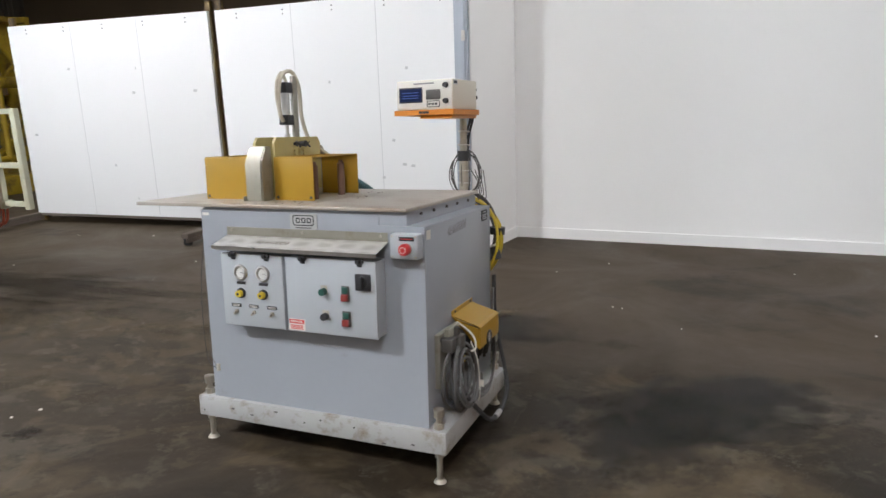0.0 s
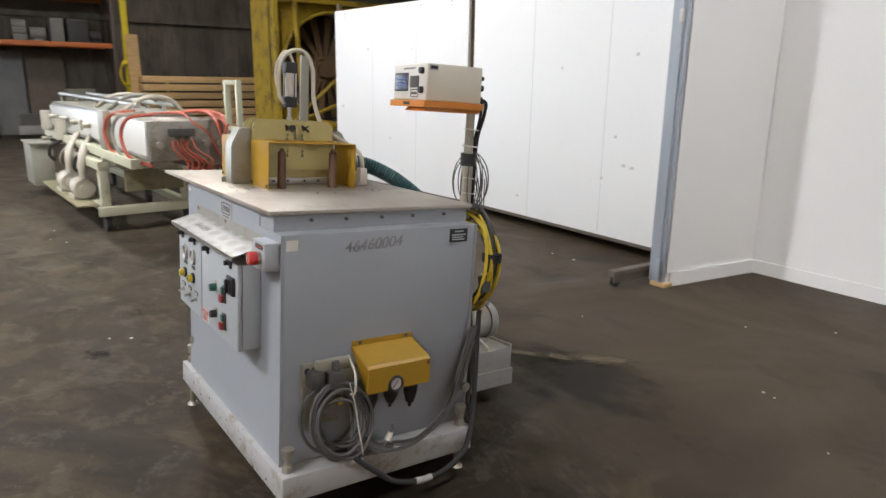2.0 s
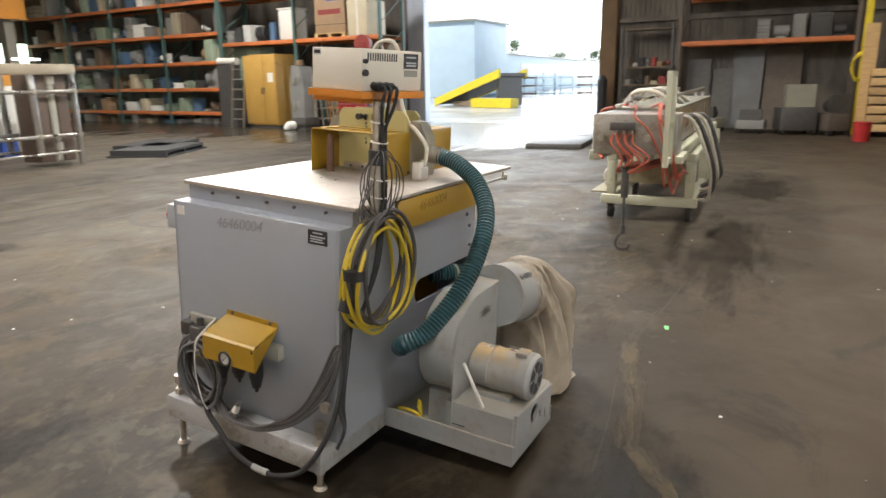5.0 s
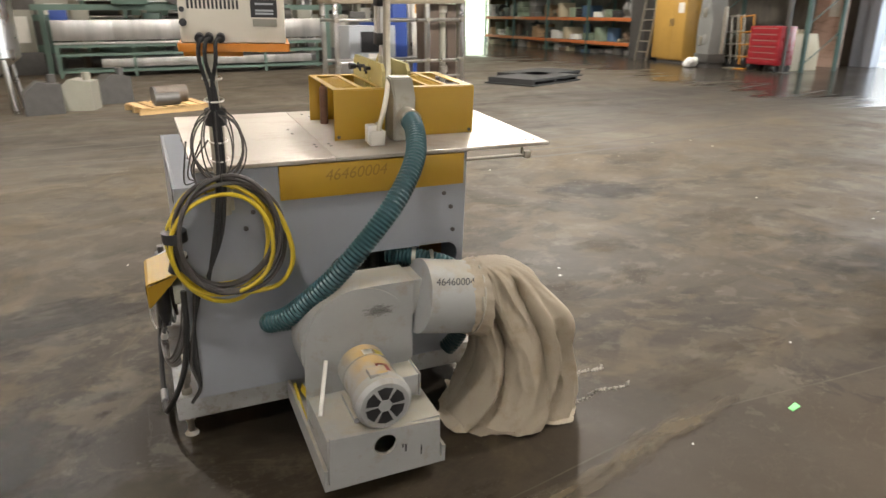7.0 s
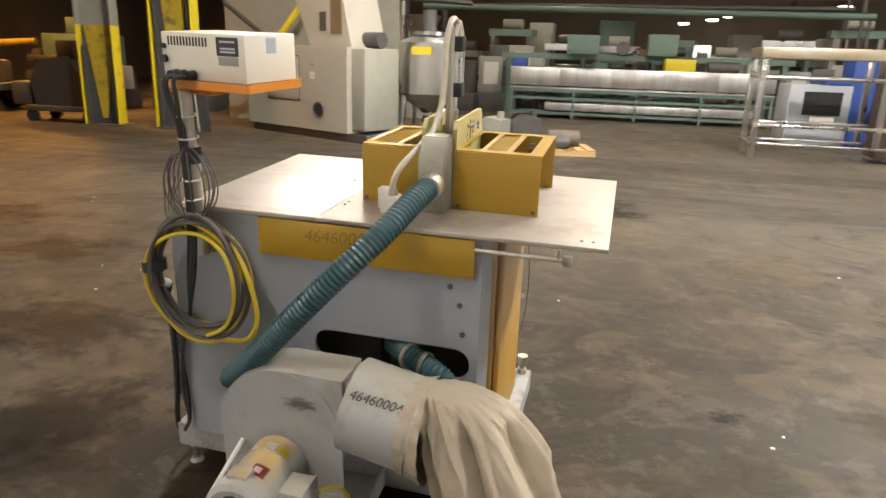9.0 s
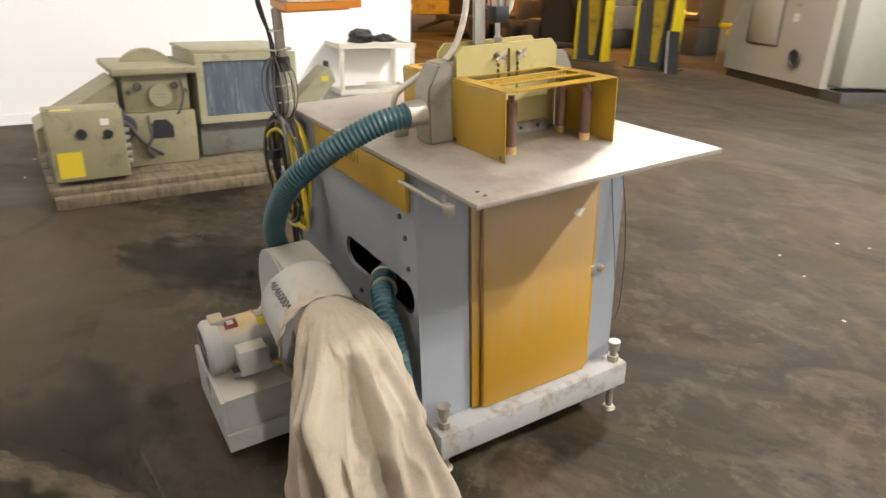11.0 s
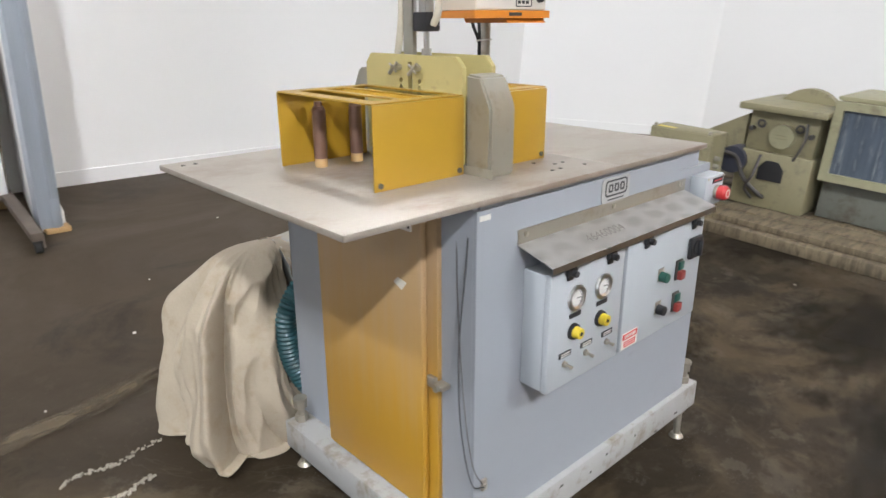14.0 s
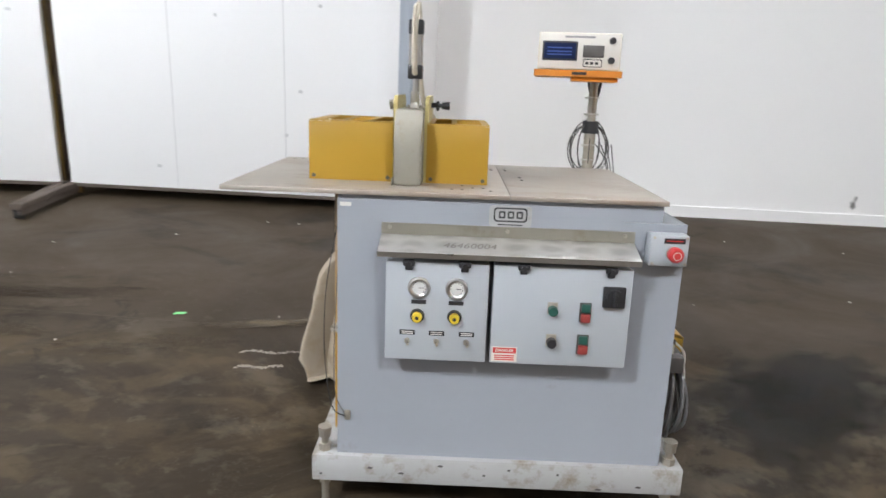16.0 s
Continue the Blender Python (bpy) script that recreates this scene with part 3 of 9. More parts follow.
BAY = 5.2
wall_between("wall_stub", (-0.175, 3.79), (-0.295, 2.905), BAY, -0.12, WALLW, "white plasterboard wall end")
wall_between("wall_north", (-0.40, 3.80), (4.62, 3.80), BAY, 0.15, WALLW, "tall plain white plasterboard wall")
wall_between("wall_corner", (4.62, 3.80), (5.86, 2.22), BAY, 0.15, WALLW, "white plasterboard wall across the corner")
wall_between("wall_east", (5.86, 2.22), (6.02, -2.92), BAY, 0.15, WALLW, "tall plain white plasterboard wall")
for name, a, b in (("baseboard_1", (-0.290, 2.92), (-0.172, 3.79)), ("baseboard_2", (-0.16, 3.798), (4.62, 3.798)), ("baseboard_3", (4.62, 3.798), (5.858, 2.22)), ("baseboard_4", (5.858, 2.22), (6.018, -2.92))):
    w = wall_between(name, a, b, 0.10, -0.016, WALLW, "white baseboard", 0.0)
    w["category"] = "baseboard"
bm = B()
box(bm, -0.405, -0.300, 2.862, 2.898, 0.03, BAY, 0.004)
box(bm, -0.415, -0.400, 2.862, 2.98, 0.03, BAY, 0.003)
box(bm, -0.345, -0.322, 2.848, 2.8615, 0.03, BAY, 0.003)
post = structure("trim_post", bm, POSTM, "galvanised steel end post of the white wall", "trim")
part("post_clip", box(B(), -0.352, -0.312, 2.838, 2.8475, 0.05, 0.20, 0.004), POSTM, post)
part("shim_block", box(B(), -0.39, -0.265, 2.845, 2.935, 0.0, 0.0295, 0.003), WOOD, post)
part("outlet", box(B(), -0.345, -0.315, 2.836, 2.8475, 1.78, 1.86, 0.003), WHITEP, post)

# rolling white partition panels
for ax, ay, bx, by, foot_turn in ((-5.98, 3.22, -3.29, 3.395, 0), (-3.20, 3.40, -0.45, 3.36, 1)):
    ln_ = math.hypot(bx - ax, by - ay)
    p = thing("partition_panel", "tall white partition panel on steel feet", "partition", pose(ax, ay, 0, 0, 0, math.degrees(math.atan2(by - ay, bx - ax))), "partition panels")
    board = part("board", box(B(), 0, ln_, 0.0, 0.04, 0.115, 2.26, 0.004), PANELW, p)
    for x in (0.02, ln_ - 0.02):
        part("edge_post", box(B(), x - 0.035, x + 0.035, 0.0405, 0.085, 0.02, 2.36, 0.004), GAPPOST, p)
    part("bottom_rail", box(B(), 0, ln_, 0.002, 0.038, 0.085, 0.1145, 0.002), RUSTY, p)
    rngp = random.Random(5 + foot_turn)
    for i in range(5):
        x = ln_ * (i + 0.5) / 5
        for z in (2.17, 2.21):
            part("screw", rod(B(), (x, -0.003, z), (x, 0.0, z), 0.007, seg=8), DARKSTEEL, board)
    for k in (1, 2):
        part("board_joint", box(B(), ln_ * k / 3 - 0.003, ln_ * k / 3 + 0.003, -0.0006, 0.0, 0.13, 2.25), JOINTW, board)
    for k in range(7):
        x, z, w = rngp.uniform(0.1, ln_ - 0.1), rngp.uniform(0.3, 1.9), rngp.uniform(0.006, 0.03)
        part("scuff", prism(B(), [(x - w, z - 0.01), (x + w * 0.7, z - 0.016), (x + w, z + 0.008), (x - w * 0.4, z + 0.014)], 1, -0.0008, -0.0002), JOINTW, board, smooth=False)
    for sx, ex in ((0.0, 0.06), (ln_, 0.06 if not foot_turn else -0.03)):
        bm = B()
        box(bm, -0.03, 0.03, 0, 0.96, 0.075, 0.12, 0.003)
        box(bm, -0.03, -0.022, 0, 0.96, 0.035, 0.0745)
        foot = part("foot", bm, RUSTY, p, m=pose(sx, 0.15, 0, 0, 0, 180 + math.degrees(math.atan2(ex, 0.9))))
        bm = B()
        rod(bm, (-0.016, 0.92, 0.032), (0.016, 0.92, 0.032), 0.032)
        box(bm, -0.022, 0.022, 0.90, 0.94, 0.055, 0.0745)
        part("caster", bm, RUBBER, foot)

# hall shell
bm = B()
XW = -17.0
for y0, y1, z0, z1 in ((-28.0, -9.5, 0, 8.2), (-3.75, 12.0, 0, 8.2), (-9.5, -3.75, 5.2, 8.2)):
    box(bm, XW - 0.2, XW, y0, y1, z0, z1)
structure("wall_west", bm, WESTCLAD, "dark corrugated metal hall wall around a tall doorway", "wall")
bm = B()
for i in range(118):
    y = -3.6 + 0.13 * i
    box(bm, XW, XW + 0.035, y, y + 0.055, 0.0, 8.0)
for z in (2.75, 5.3):
    box(bm, XW + 0.036, XW + 0.14, -3.6, 11.8, z, z + 0.12)
structure("cladding_rib", bm, WESTCLAD, "vertical ribs of the dark metal cladding", "cladding")["kind"] = "stuff"
bm = B()
box(bm, -17.2, 23.0, 12.0, 12.2, 0, 8.2)
structure("wall_far_north", bm, HALLWALL, "dark metal hall wall", "wall")
bm = B()
box(bm, -17.2, -15.4, -28.2, -28.0, 0, 8.2)
box(bm, -12.6, 23.0, -28.2, -28.0, 0, 8.2)
box(bm, -15.4, -12.6, -28.2, -28.0, 3.1, 8.2)
structure("wall_south", bm, HALLWALL, "dark metal hall wall", "wall")
bm = B()
box(bm, 23.0, 23.2, -28.2, 12.2, 0, 8.2)
structure("wall_far_east", bm, HALLWALL, "dark metal hall wall", "wall")
bm = B()
box(bm, -17.2, 23.2, -28.2, 12.2, 8.2, 8.4)
for i in range(9):
    box(bm, -17.0, 23.0, -26 + 4.5 * i, -25.75 + 4.5 * i, 7.6, 8.19)
structure("ceiling", bm, ROOFM, "dark roof deck with beams", "ceiling")
# door frame and sliding leaf
dr = structure("door_1", box(B(), XW + 0.01, XW + 0.30, -9.95, -9.35, 0, 6.0, 0.01), POSTM, "pale sliding door edge and frame at the open doorway", "door")
part("door_track", box(B(), XW + 0.01, XW + 0.25, -9.30, -3.5, 5.21, 5.45, 0.01), DARKSTEEL, dr)
part("door_jamb", box(B(), XW + 0.002, XW + 0.35, -3.74, -3.30, 0, 5.2, 0.01), RUSTBROWN, dr)

# yard outside
bm = B()
bmesh.ops.create_grid(bm, x_segments=4, y_segments=4, size=1.0, matrix=Matrix.Translation((-417.0, 0, -0.02)) @ Matrix.Diagonal((400.0, 500.0, 1, 1)))
structure("ground", bm, ASPHALT, "wet pale yard outside the door", "ground")

SKYGLOW = glowing("overcast_distance", (0.93, 0.97, 1.0), 3.6)
bm = B()
box(bm, -120.2, -120.0, -120, 90, -2, 70)
structure("backdrop", bm, SKYGLOW, "bright overcast sky beyond the yard", "backdrop")

# added panel that glows by itself to make the south doorway bright
GREENGLOW = glowing("south_doorway_glow", (0.80, 0.95, 0.72), 2.5)
structure("backdrop_south", box(B(), -22, -6, -36.2, -36.0, -1, 9), GREENGLOW, "glowing panel for the bright green-lit south doorway", "backdrop")
structure("ground_south", box(B(), -22, -6, -35.9, -28.0, -0.3, -0.01), ASPHALT, "pale yard outside the south doorway", "ground")

# marks on the concrete
def stain(x, y, sx, sy, turn, mat, label):
    bm = B()
    bmesh.ops.create_grid(bm, x_segments=1, y_segments=1, size=1.0)
    ob = solo("floor_stain", bm, mat, label, "stain", pose(x, y, stain.z, 0, 0, turn), "floor stains", "structure", False)
    ob.scale = (sx, sy, 1)
    stain.z += 0.0002


stain.z = 0.002
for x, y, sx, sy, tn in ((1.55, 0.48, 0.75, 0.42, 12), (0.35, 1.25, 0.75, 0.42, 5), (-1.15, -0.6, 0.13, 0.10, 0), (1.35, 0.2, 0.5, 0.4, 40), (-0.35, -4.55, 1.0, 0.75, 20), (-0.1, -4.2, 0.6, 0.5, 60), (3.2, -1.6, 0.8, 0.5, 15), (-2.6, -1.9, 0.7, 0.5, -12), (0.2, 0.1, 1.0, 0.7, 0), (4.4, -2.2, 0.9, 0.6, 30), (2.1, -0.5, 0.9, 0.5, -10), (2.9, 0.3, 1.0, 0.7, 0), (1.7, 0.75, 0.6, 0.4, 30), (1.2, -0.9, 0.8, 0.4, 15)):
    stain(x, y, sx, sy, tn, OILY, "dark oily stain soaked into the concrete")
for x, y, sx, sy, tn in ((-1.57, 0.63, 0.35, 0.12, -4), (-1.15, 0.72, 0.42, 0.14, 6), (-2.1, 0.76, 0.4, 0.16, 0), (0.85, 0.60, 0.24, 0.2, 10), (1.14, 1.19, 0.16, 0.12, 0), (0.26, 1.17, 0.10, 0.07, 0), (-1.8, -0.7, 0.34, 0.22, -20), (-1.66, -0.22, 0.30, 0.20, 15), (-1.2, -0.25, 0.22, 0.14, 0), (-3.0, -0.9, 0.6, 0.3, 10), (-2.6, 0.5, 0.8, 0.3, -8), (2.9, -2.4, 0.7, 0.3, 0), (3.9, -3.2, 0.9, 0.4, 25), (-0.9, -1.9, 0.35, 0.2, 30), (-1.5, -2.8, 0.5, 0.3, -30), (1.6, -3.6, 0.8, 0.35, 12), (-3.8, -2.8, 0.8, 0.4, 14), (0.6, -4.2, 0.9, 0.3, -6)):
    stain(x, y, sx, sy, tn, CHALKY, "pale worn patch in the concrete")
for x, y, sx, sy, tn in ((-3.3, 1.12, 2.2, 0.50, 3), (-6.6, 1.15, 1.6, 0.70, 0)):
    stain(x, y, sx, sy, tn, DAMP, "damp brown stain soaked into the concrete")
CRACK = ((-1.05, 0.95), (-0.72, 1.01), (-0.48, 1.09), (-0.05, 1.16), (0.14, 1.30), (0.27, 1.42), (0.40, 1.57))
for (ax, ay), (bx, by) in zip(CRACK, CRACK[1:]):
    ln_ = math.hypot(bx - ax, by - ay)
    for f in (0.5,):
        stain(ax + (bx - ax) * f, ay + (by - ay) * f, ln_ * 0.95 + 0.05, 0.085, math.degrees(math.atan2(by - ay, bx - ax)), RUBBED, "pale tan streak where the floor coating has cracked")


def mark(pts, width, mat, label, name="tyre_mark"):
    bm = B()
    path = smooth_path([(*p, 0) for p in pts], 14)
    rows = []
    for i, q in enumerate(path):
        d = (path[min(i + 1, len(path) - 1)] - path[max(i - 1, 0)]).normalized()
        w = width * (0.6 + 0.4 * noise.noise(q * 3.0))
        side = Vector((-d.y, d.x, 0)) * w / 2
        rows.append((bm.verts.new(q - side), bm.verts.new(q + side)))
    for a, b in zip(rows, rows[1:]):
        bm.faces.new((a[0], a[1], b[1], b[0]))
    return solo(name, bm, mat, label, "floor mark", pose(0, 0, 0.0014), "floor marks", "structure")


SCRATCH = material("worn_joint", (0.06, 0.049, 0.034), 0.8, vary=0.5, scale=6)
for pts, w in (([(-6.5, -3.6), (-4.2, -3.3), (-2.6, -3.3), (-1.95, -3.9), (-2.4, -4.6), (-4.0, -4.7), (-6.0, -4.6)], 0.10), ([(-6.5, -3.9), (-4.2, -3.6), (-2.9, -3.6), (-2.3, -4.0), (-2.7, -4.4), (-4.2, -4.4)], 0.08), ([(-7.0, -5.4), (-4.0, -5.6), (-1.0, -5.8), (3.0, -5.1), (7.0, -3.9)], 0.09), ([(-7.0, -5.8), (-4.0, -6.0), (-1.0, -6.2), (3.0, -5.5), (7.0, -4.3)], 0.09), ([(-11, -7.5), (-7, -6.2), (-3.5, -4.9), (-1.0, -4.6), (2.0, -4.9)], 0.11), ([(-11, -6.2), (-7, -5.1), (-4.5, -4.2), (-2.0, -4.1)], 0.10)):
    mark(pts, w, TYRE, "dark curved tyre mark on the concrete")
mark([(-3.4, 0.98), (-2.5, 1.01), (-1.8, 0.99), (-1.1, 0.95), (-0.68, 0.97), (-0.2, 1.05), (0.2, 1.10)], 0.009, SCRATCH, "thin worn crack along the floor joint", "crack_line")
for x, z, r in ((3.585, 0.18, 0.030), (3.60, 0.24, 0.018)):
    bm = B()
    bmesh.ops.create_grid(bm, x_segments=1, y_segments=1, size=1.0)
    sm = solo("wall_smudge", bm, SMUDGE, "small grey scuff on the white wall", "scuff", pose(x, 3.7985, z, 90, 0, 0), "wall scuffs", "structure", False)
    sm.scale = (r * 1.6, r * 2.2, 1)

# ---- the cutter: it leans back a little on its levelling feet ----
LEAN_BACK = pose(0.0003, -0.0007, -0.0238, -3.548, -0.686, 0)
cutter = thing("cutting_machine", "grey industrial tube cutting machine with ochre guards and steel table", "machine", LEAN_BACK)


def ground_z(x, y):
    return 0.0624 * (y + 0.35) - 0.012 * (x - 0.18)


part("base_frame", box(B(), -0.364, 0.740, -0.382, 0.345, 0.117, 0.204, 0.006), BASEGREY, cutter, "worn off-white base frame")

rngc = random.Random(41)
for k in range(9):
    x, z, w = -0.33 + 0.115 * k + rngc.uniform(-0.03, 0.03), rngc.uniform(0.125, 0.198), rngc.uniform(0.004, 0.012)
    part("paint_chip", prism(B(), [(x - w, z - 0.002), (x + w * 0.6, z - 0.004), (x + w, z + 0.002), (x - w * 0.3, z + 0.004)], 1, -0.3832, -0.3823), DARKSTEEL, cutter, smooth=False)

# cabinet of sheet walls, open inside behind the slot
bm = B()
plate(bm, [(-0.290, 0.204), (0.668, 0.204), (0.668, 0.937), (0.494, 0.937), (0.494, 0.974), (-0.290, 0.974)], [], 1, -0.364, -0.354)
part("front_panel", bm, GREY, cutter)
part("side_panel", box(B(), 0.658, 0.668, -0.3535, 0.3495, 0.204, 0.937, 0.002), GREY, cutter)
part("ledge", prism(B(), [(-0.354, 0.937), (0.350, 0.937), (0.350, 0.927), (-0.354, 0.927)], 0, 0.58, 0.6575), GREY, cutter)
part("corner_column", box(B(), -0.290, -0.278, -0.3535, -0.262, 0.204, 0.980), GREY, cutter)
part("corner_column", box(B(), -0.290, -0.278, 0.200, 0.3495, 0.204, 0.980), GREY, cutter)
bm = B()
plate(bm, [(-0.290, 0.204), (0.668, 0.204), (0.668, 0.937), (0.60, 0.937), (0.60, 0.980), (-0.290, 0.980)],
      [round_rect(-0.268, 0.205, 0.556, 0.652, 0.045)], 1, 0.350, 0.362)
back_panel = part("back_panel", bm, GREY, cutter, "grey back panel with a long rounded slot")
for x, z in ((-0.206, 0.84), (-0.234, 0.787), (-0.245, 0.70), (0.445, 0.842), (0.47, 0.79), (-0.10, 0.48), (0.10, 0.485)):
    part("screw", rod(B(), (x, 0.362, z), (x, 0.368, z), 0.008, seg=6), DARKSTEEL, back_panel)
bm = B()
box(bm, -0.277, 0.600, -0.360, 0.3495, 0.9375, 0.985)
neck = part("table_neck", bm, GREY, cutter)
for y in (-0.24, -0.12, 0.01, 0.13, 0.26):
    part("screw", rod(B(), (0.600, y, 0.968), (0.607, y, 0.968), 0.006, seg=6), DARKSTEEL, neck)
bm = B()
box(bm, -0.26, 0.56, -0.05, 0.02, 0.23, 0.90)
box(bm, 0.04, 0.30, 0.10, 0.24, 0.40, 0.60)
rod(bm, (0.0, 0.20, 0.42), (0.0, 0.20, 0.90), 0.02)
part("inner_frame", bm, DARKSTEEL, cutter)

# table of two ground steel plates
part("table_plate", box(B(), -0.609, 0.1795, -0.377, 0.381, 0.987, 1.0, 0.0015), STEEL, cutter, "ground steel table plate with handling marks")
part("table_plate", box(B(), 0.1805, 0.609, -0.377, 0.381, 0.987, 1.0, 0.0015), STEEL, cutter)
for x, y in ((-0.57, 0.335), (-0.54, 0.335), (0.02, -0.30), (0.05, -0.30), (0.08, -0.26), (0.11, -0.26), (0.13, -0.31), (0.05, -0.22), (0.24, 0.02), (0.24, -0.05), (0.155, 0.20), (0.155, 0.23), (0.205, 0.20), (0.205, 0.23)):
    part("screw", rod(B(), (x, y, 0.999), (x, y, 1.0012), 0.005, seg=10), DARKSTEEL, cutter)

# yellow strip, rod and bits at the back
strip = part("cover_strip", box(B(), -0.273, 0.360, 0.3645, 0.378, 0.873, 0.983, 0.002), OCHRE, cutter, "ochre cover strip below the table")
writing("46460004", 0.052, PENCILO, strip, pose(0.115, 0.3784, 0.945, 90, -2, 180), "written_number", 0.25, 0.0003)
bm = B()
rod(bm, (-0.275, 0.392, 0.962), (-0.512, 0.392, 0.962), 0.006)
box(bm, -0.525, -0.500, 0.382, 0.402, 0.950, 0.975, 0.003)
rod(bm, (-0.492, 0.392, 0.962), (-0.492, 0.392, 0.99), 0.005)
part("support_rod", bm, BOLT, cutter)

# door at the end
bm = B()
prism(bm, [(0.197, 0.2065), (0.165, 0.2065), (-0.235, 0.2065), (-0.259, 0.2065), (-0.259, 0.984), (0.197, 0.984)], 0, -0.300, -0.281)
door = part("cabinet_door", bm, DUSTY, cutter, "ochre door with dusty scuffs")
part("door_skin", box(B(), -0.322, -0.3005, -0.232, 0.172, 0.2065, 0.984, 0.010), DUSTY, door)
bm = B()
box(bm, -0.312, -0.3005, -0.262, -0.235, 0.548, 0.576, 0.003)
box(bm, -0.318, -0.2905, -0.292, -0.262, 0.556, 0.568, 0.003)
rod(bm, (-0.325, -0.276, 0.562), (-0.31, -0.276, 0.562), 0.009)
part("latch", bm, BOLT, door, "small zinc latch")
part("chip", prism(B(), [(-0.140, 0.776), (-0.155, 0.79), (-0.185, 0.785), (-0.168, 0.762)], 0, -0.3225, -0.3222), WHITEP, door)
lab = part("sticker", box(B(), -0.3232, -0.3222, -0.215, -0.150, 0.958, 0.980), WHITEP, door, "worn black and white sticker")
for i in range(5):
    part("mark", box(B(), -0.3240, -0.3233, -0.210 + 0.012 * i, -0.202 + 0.012 * i, 0.961 + 0.002 * (i % 2), 0.977), BLACK, lab)

# levelling bolts
for x, y in ((-0.330, -0.348), (0.702, -0.350), (-0.326, 0.312), (0.702, 0.312)):
    bm = B()
    g = ground_z(x, y) + 0.004
    rod(bm, (x, y, g + 0.008), (x, y, 0.25), 0.011)
    rod(bm, (x, y, 0.2042), (x, y, 0.226), 0.019, seg=6)
    rod(bm, (x, y, 0.248), (x, y, 0.276), 0.019, seg=6)
    rod(bm, (x, y, 0.270), (x, y, 0.280), 0.020)
    rod(bm, (x, y, 0.095), (x, y, 0.1165), 0.018, seg=6)
    rod(bm, (x, y, g), (x, y, g + 0.012), 0.024, 0.016)
    part("levelling_bolt", bm, BOLT, cutter, "dull zinc levelling bolt")

tag = part("marked_label", box(B(), -0.3245, -0.3222, -0.205, -0.145, 0.905, 0.945), WHITEP, cutter, "white label with black marks")
for k in range(5):
    part("text_bar", box(B(), -0.3250, -0.3246, -0.200 + 0.011 * k, -0.194 + 0.011 * k, 0.911 + 0.004 * (k % 2), 0.936 - 0.006 * (k % 3)), BLACK, tag)

# visor over the controls
bm = B()
prism(bm, [(-0.3645, 0.880), (-0.460, 0.852), (-0.4590, 0.8505), (-0.3645, 0.8782)][::-1], 0, -0.168, 0.528)
visor = part("visor", bm, STAIN, cutter, "swirl-finished stainless splash visor", smooth=False)
part("visor_flange", box(B(), -0.168, 0.528, -0.3662, -0.3645, 0.8802, 0.912), COVER, visor, smooth=False)
part("visor_lip", box(B(), -0.168, 0.528, -0.4615, -0.4602, 0.838, 0.8525), SSTEEL, visor, smooth=False)
writing("46460004", 0.036, VISORINK, visor, pose(0.075, -0.4165, 0.8654, 16.4, 0, 0), "written_number", 0.2, 0.0002)
for x in (-0.145, 0.178, 0.500):
    part("screw", rod(B(), (x, -0.366, 0.900), (x, -0.371, 0.900), 0.006, seg=8), BOLT, visor)

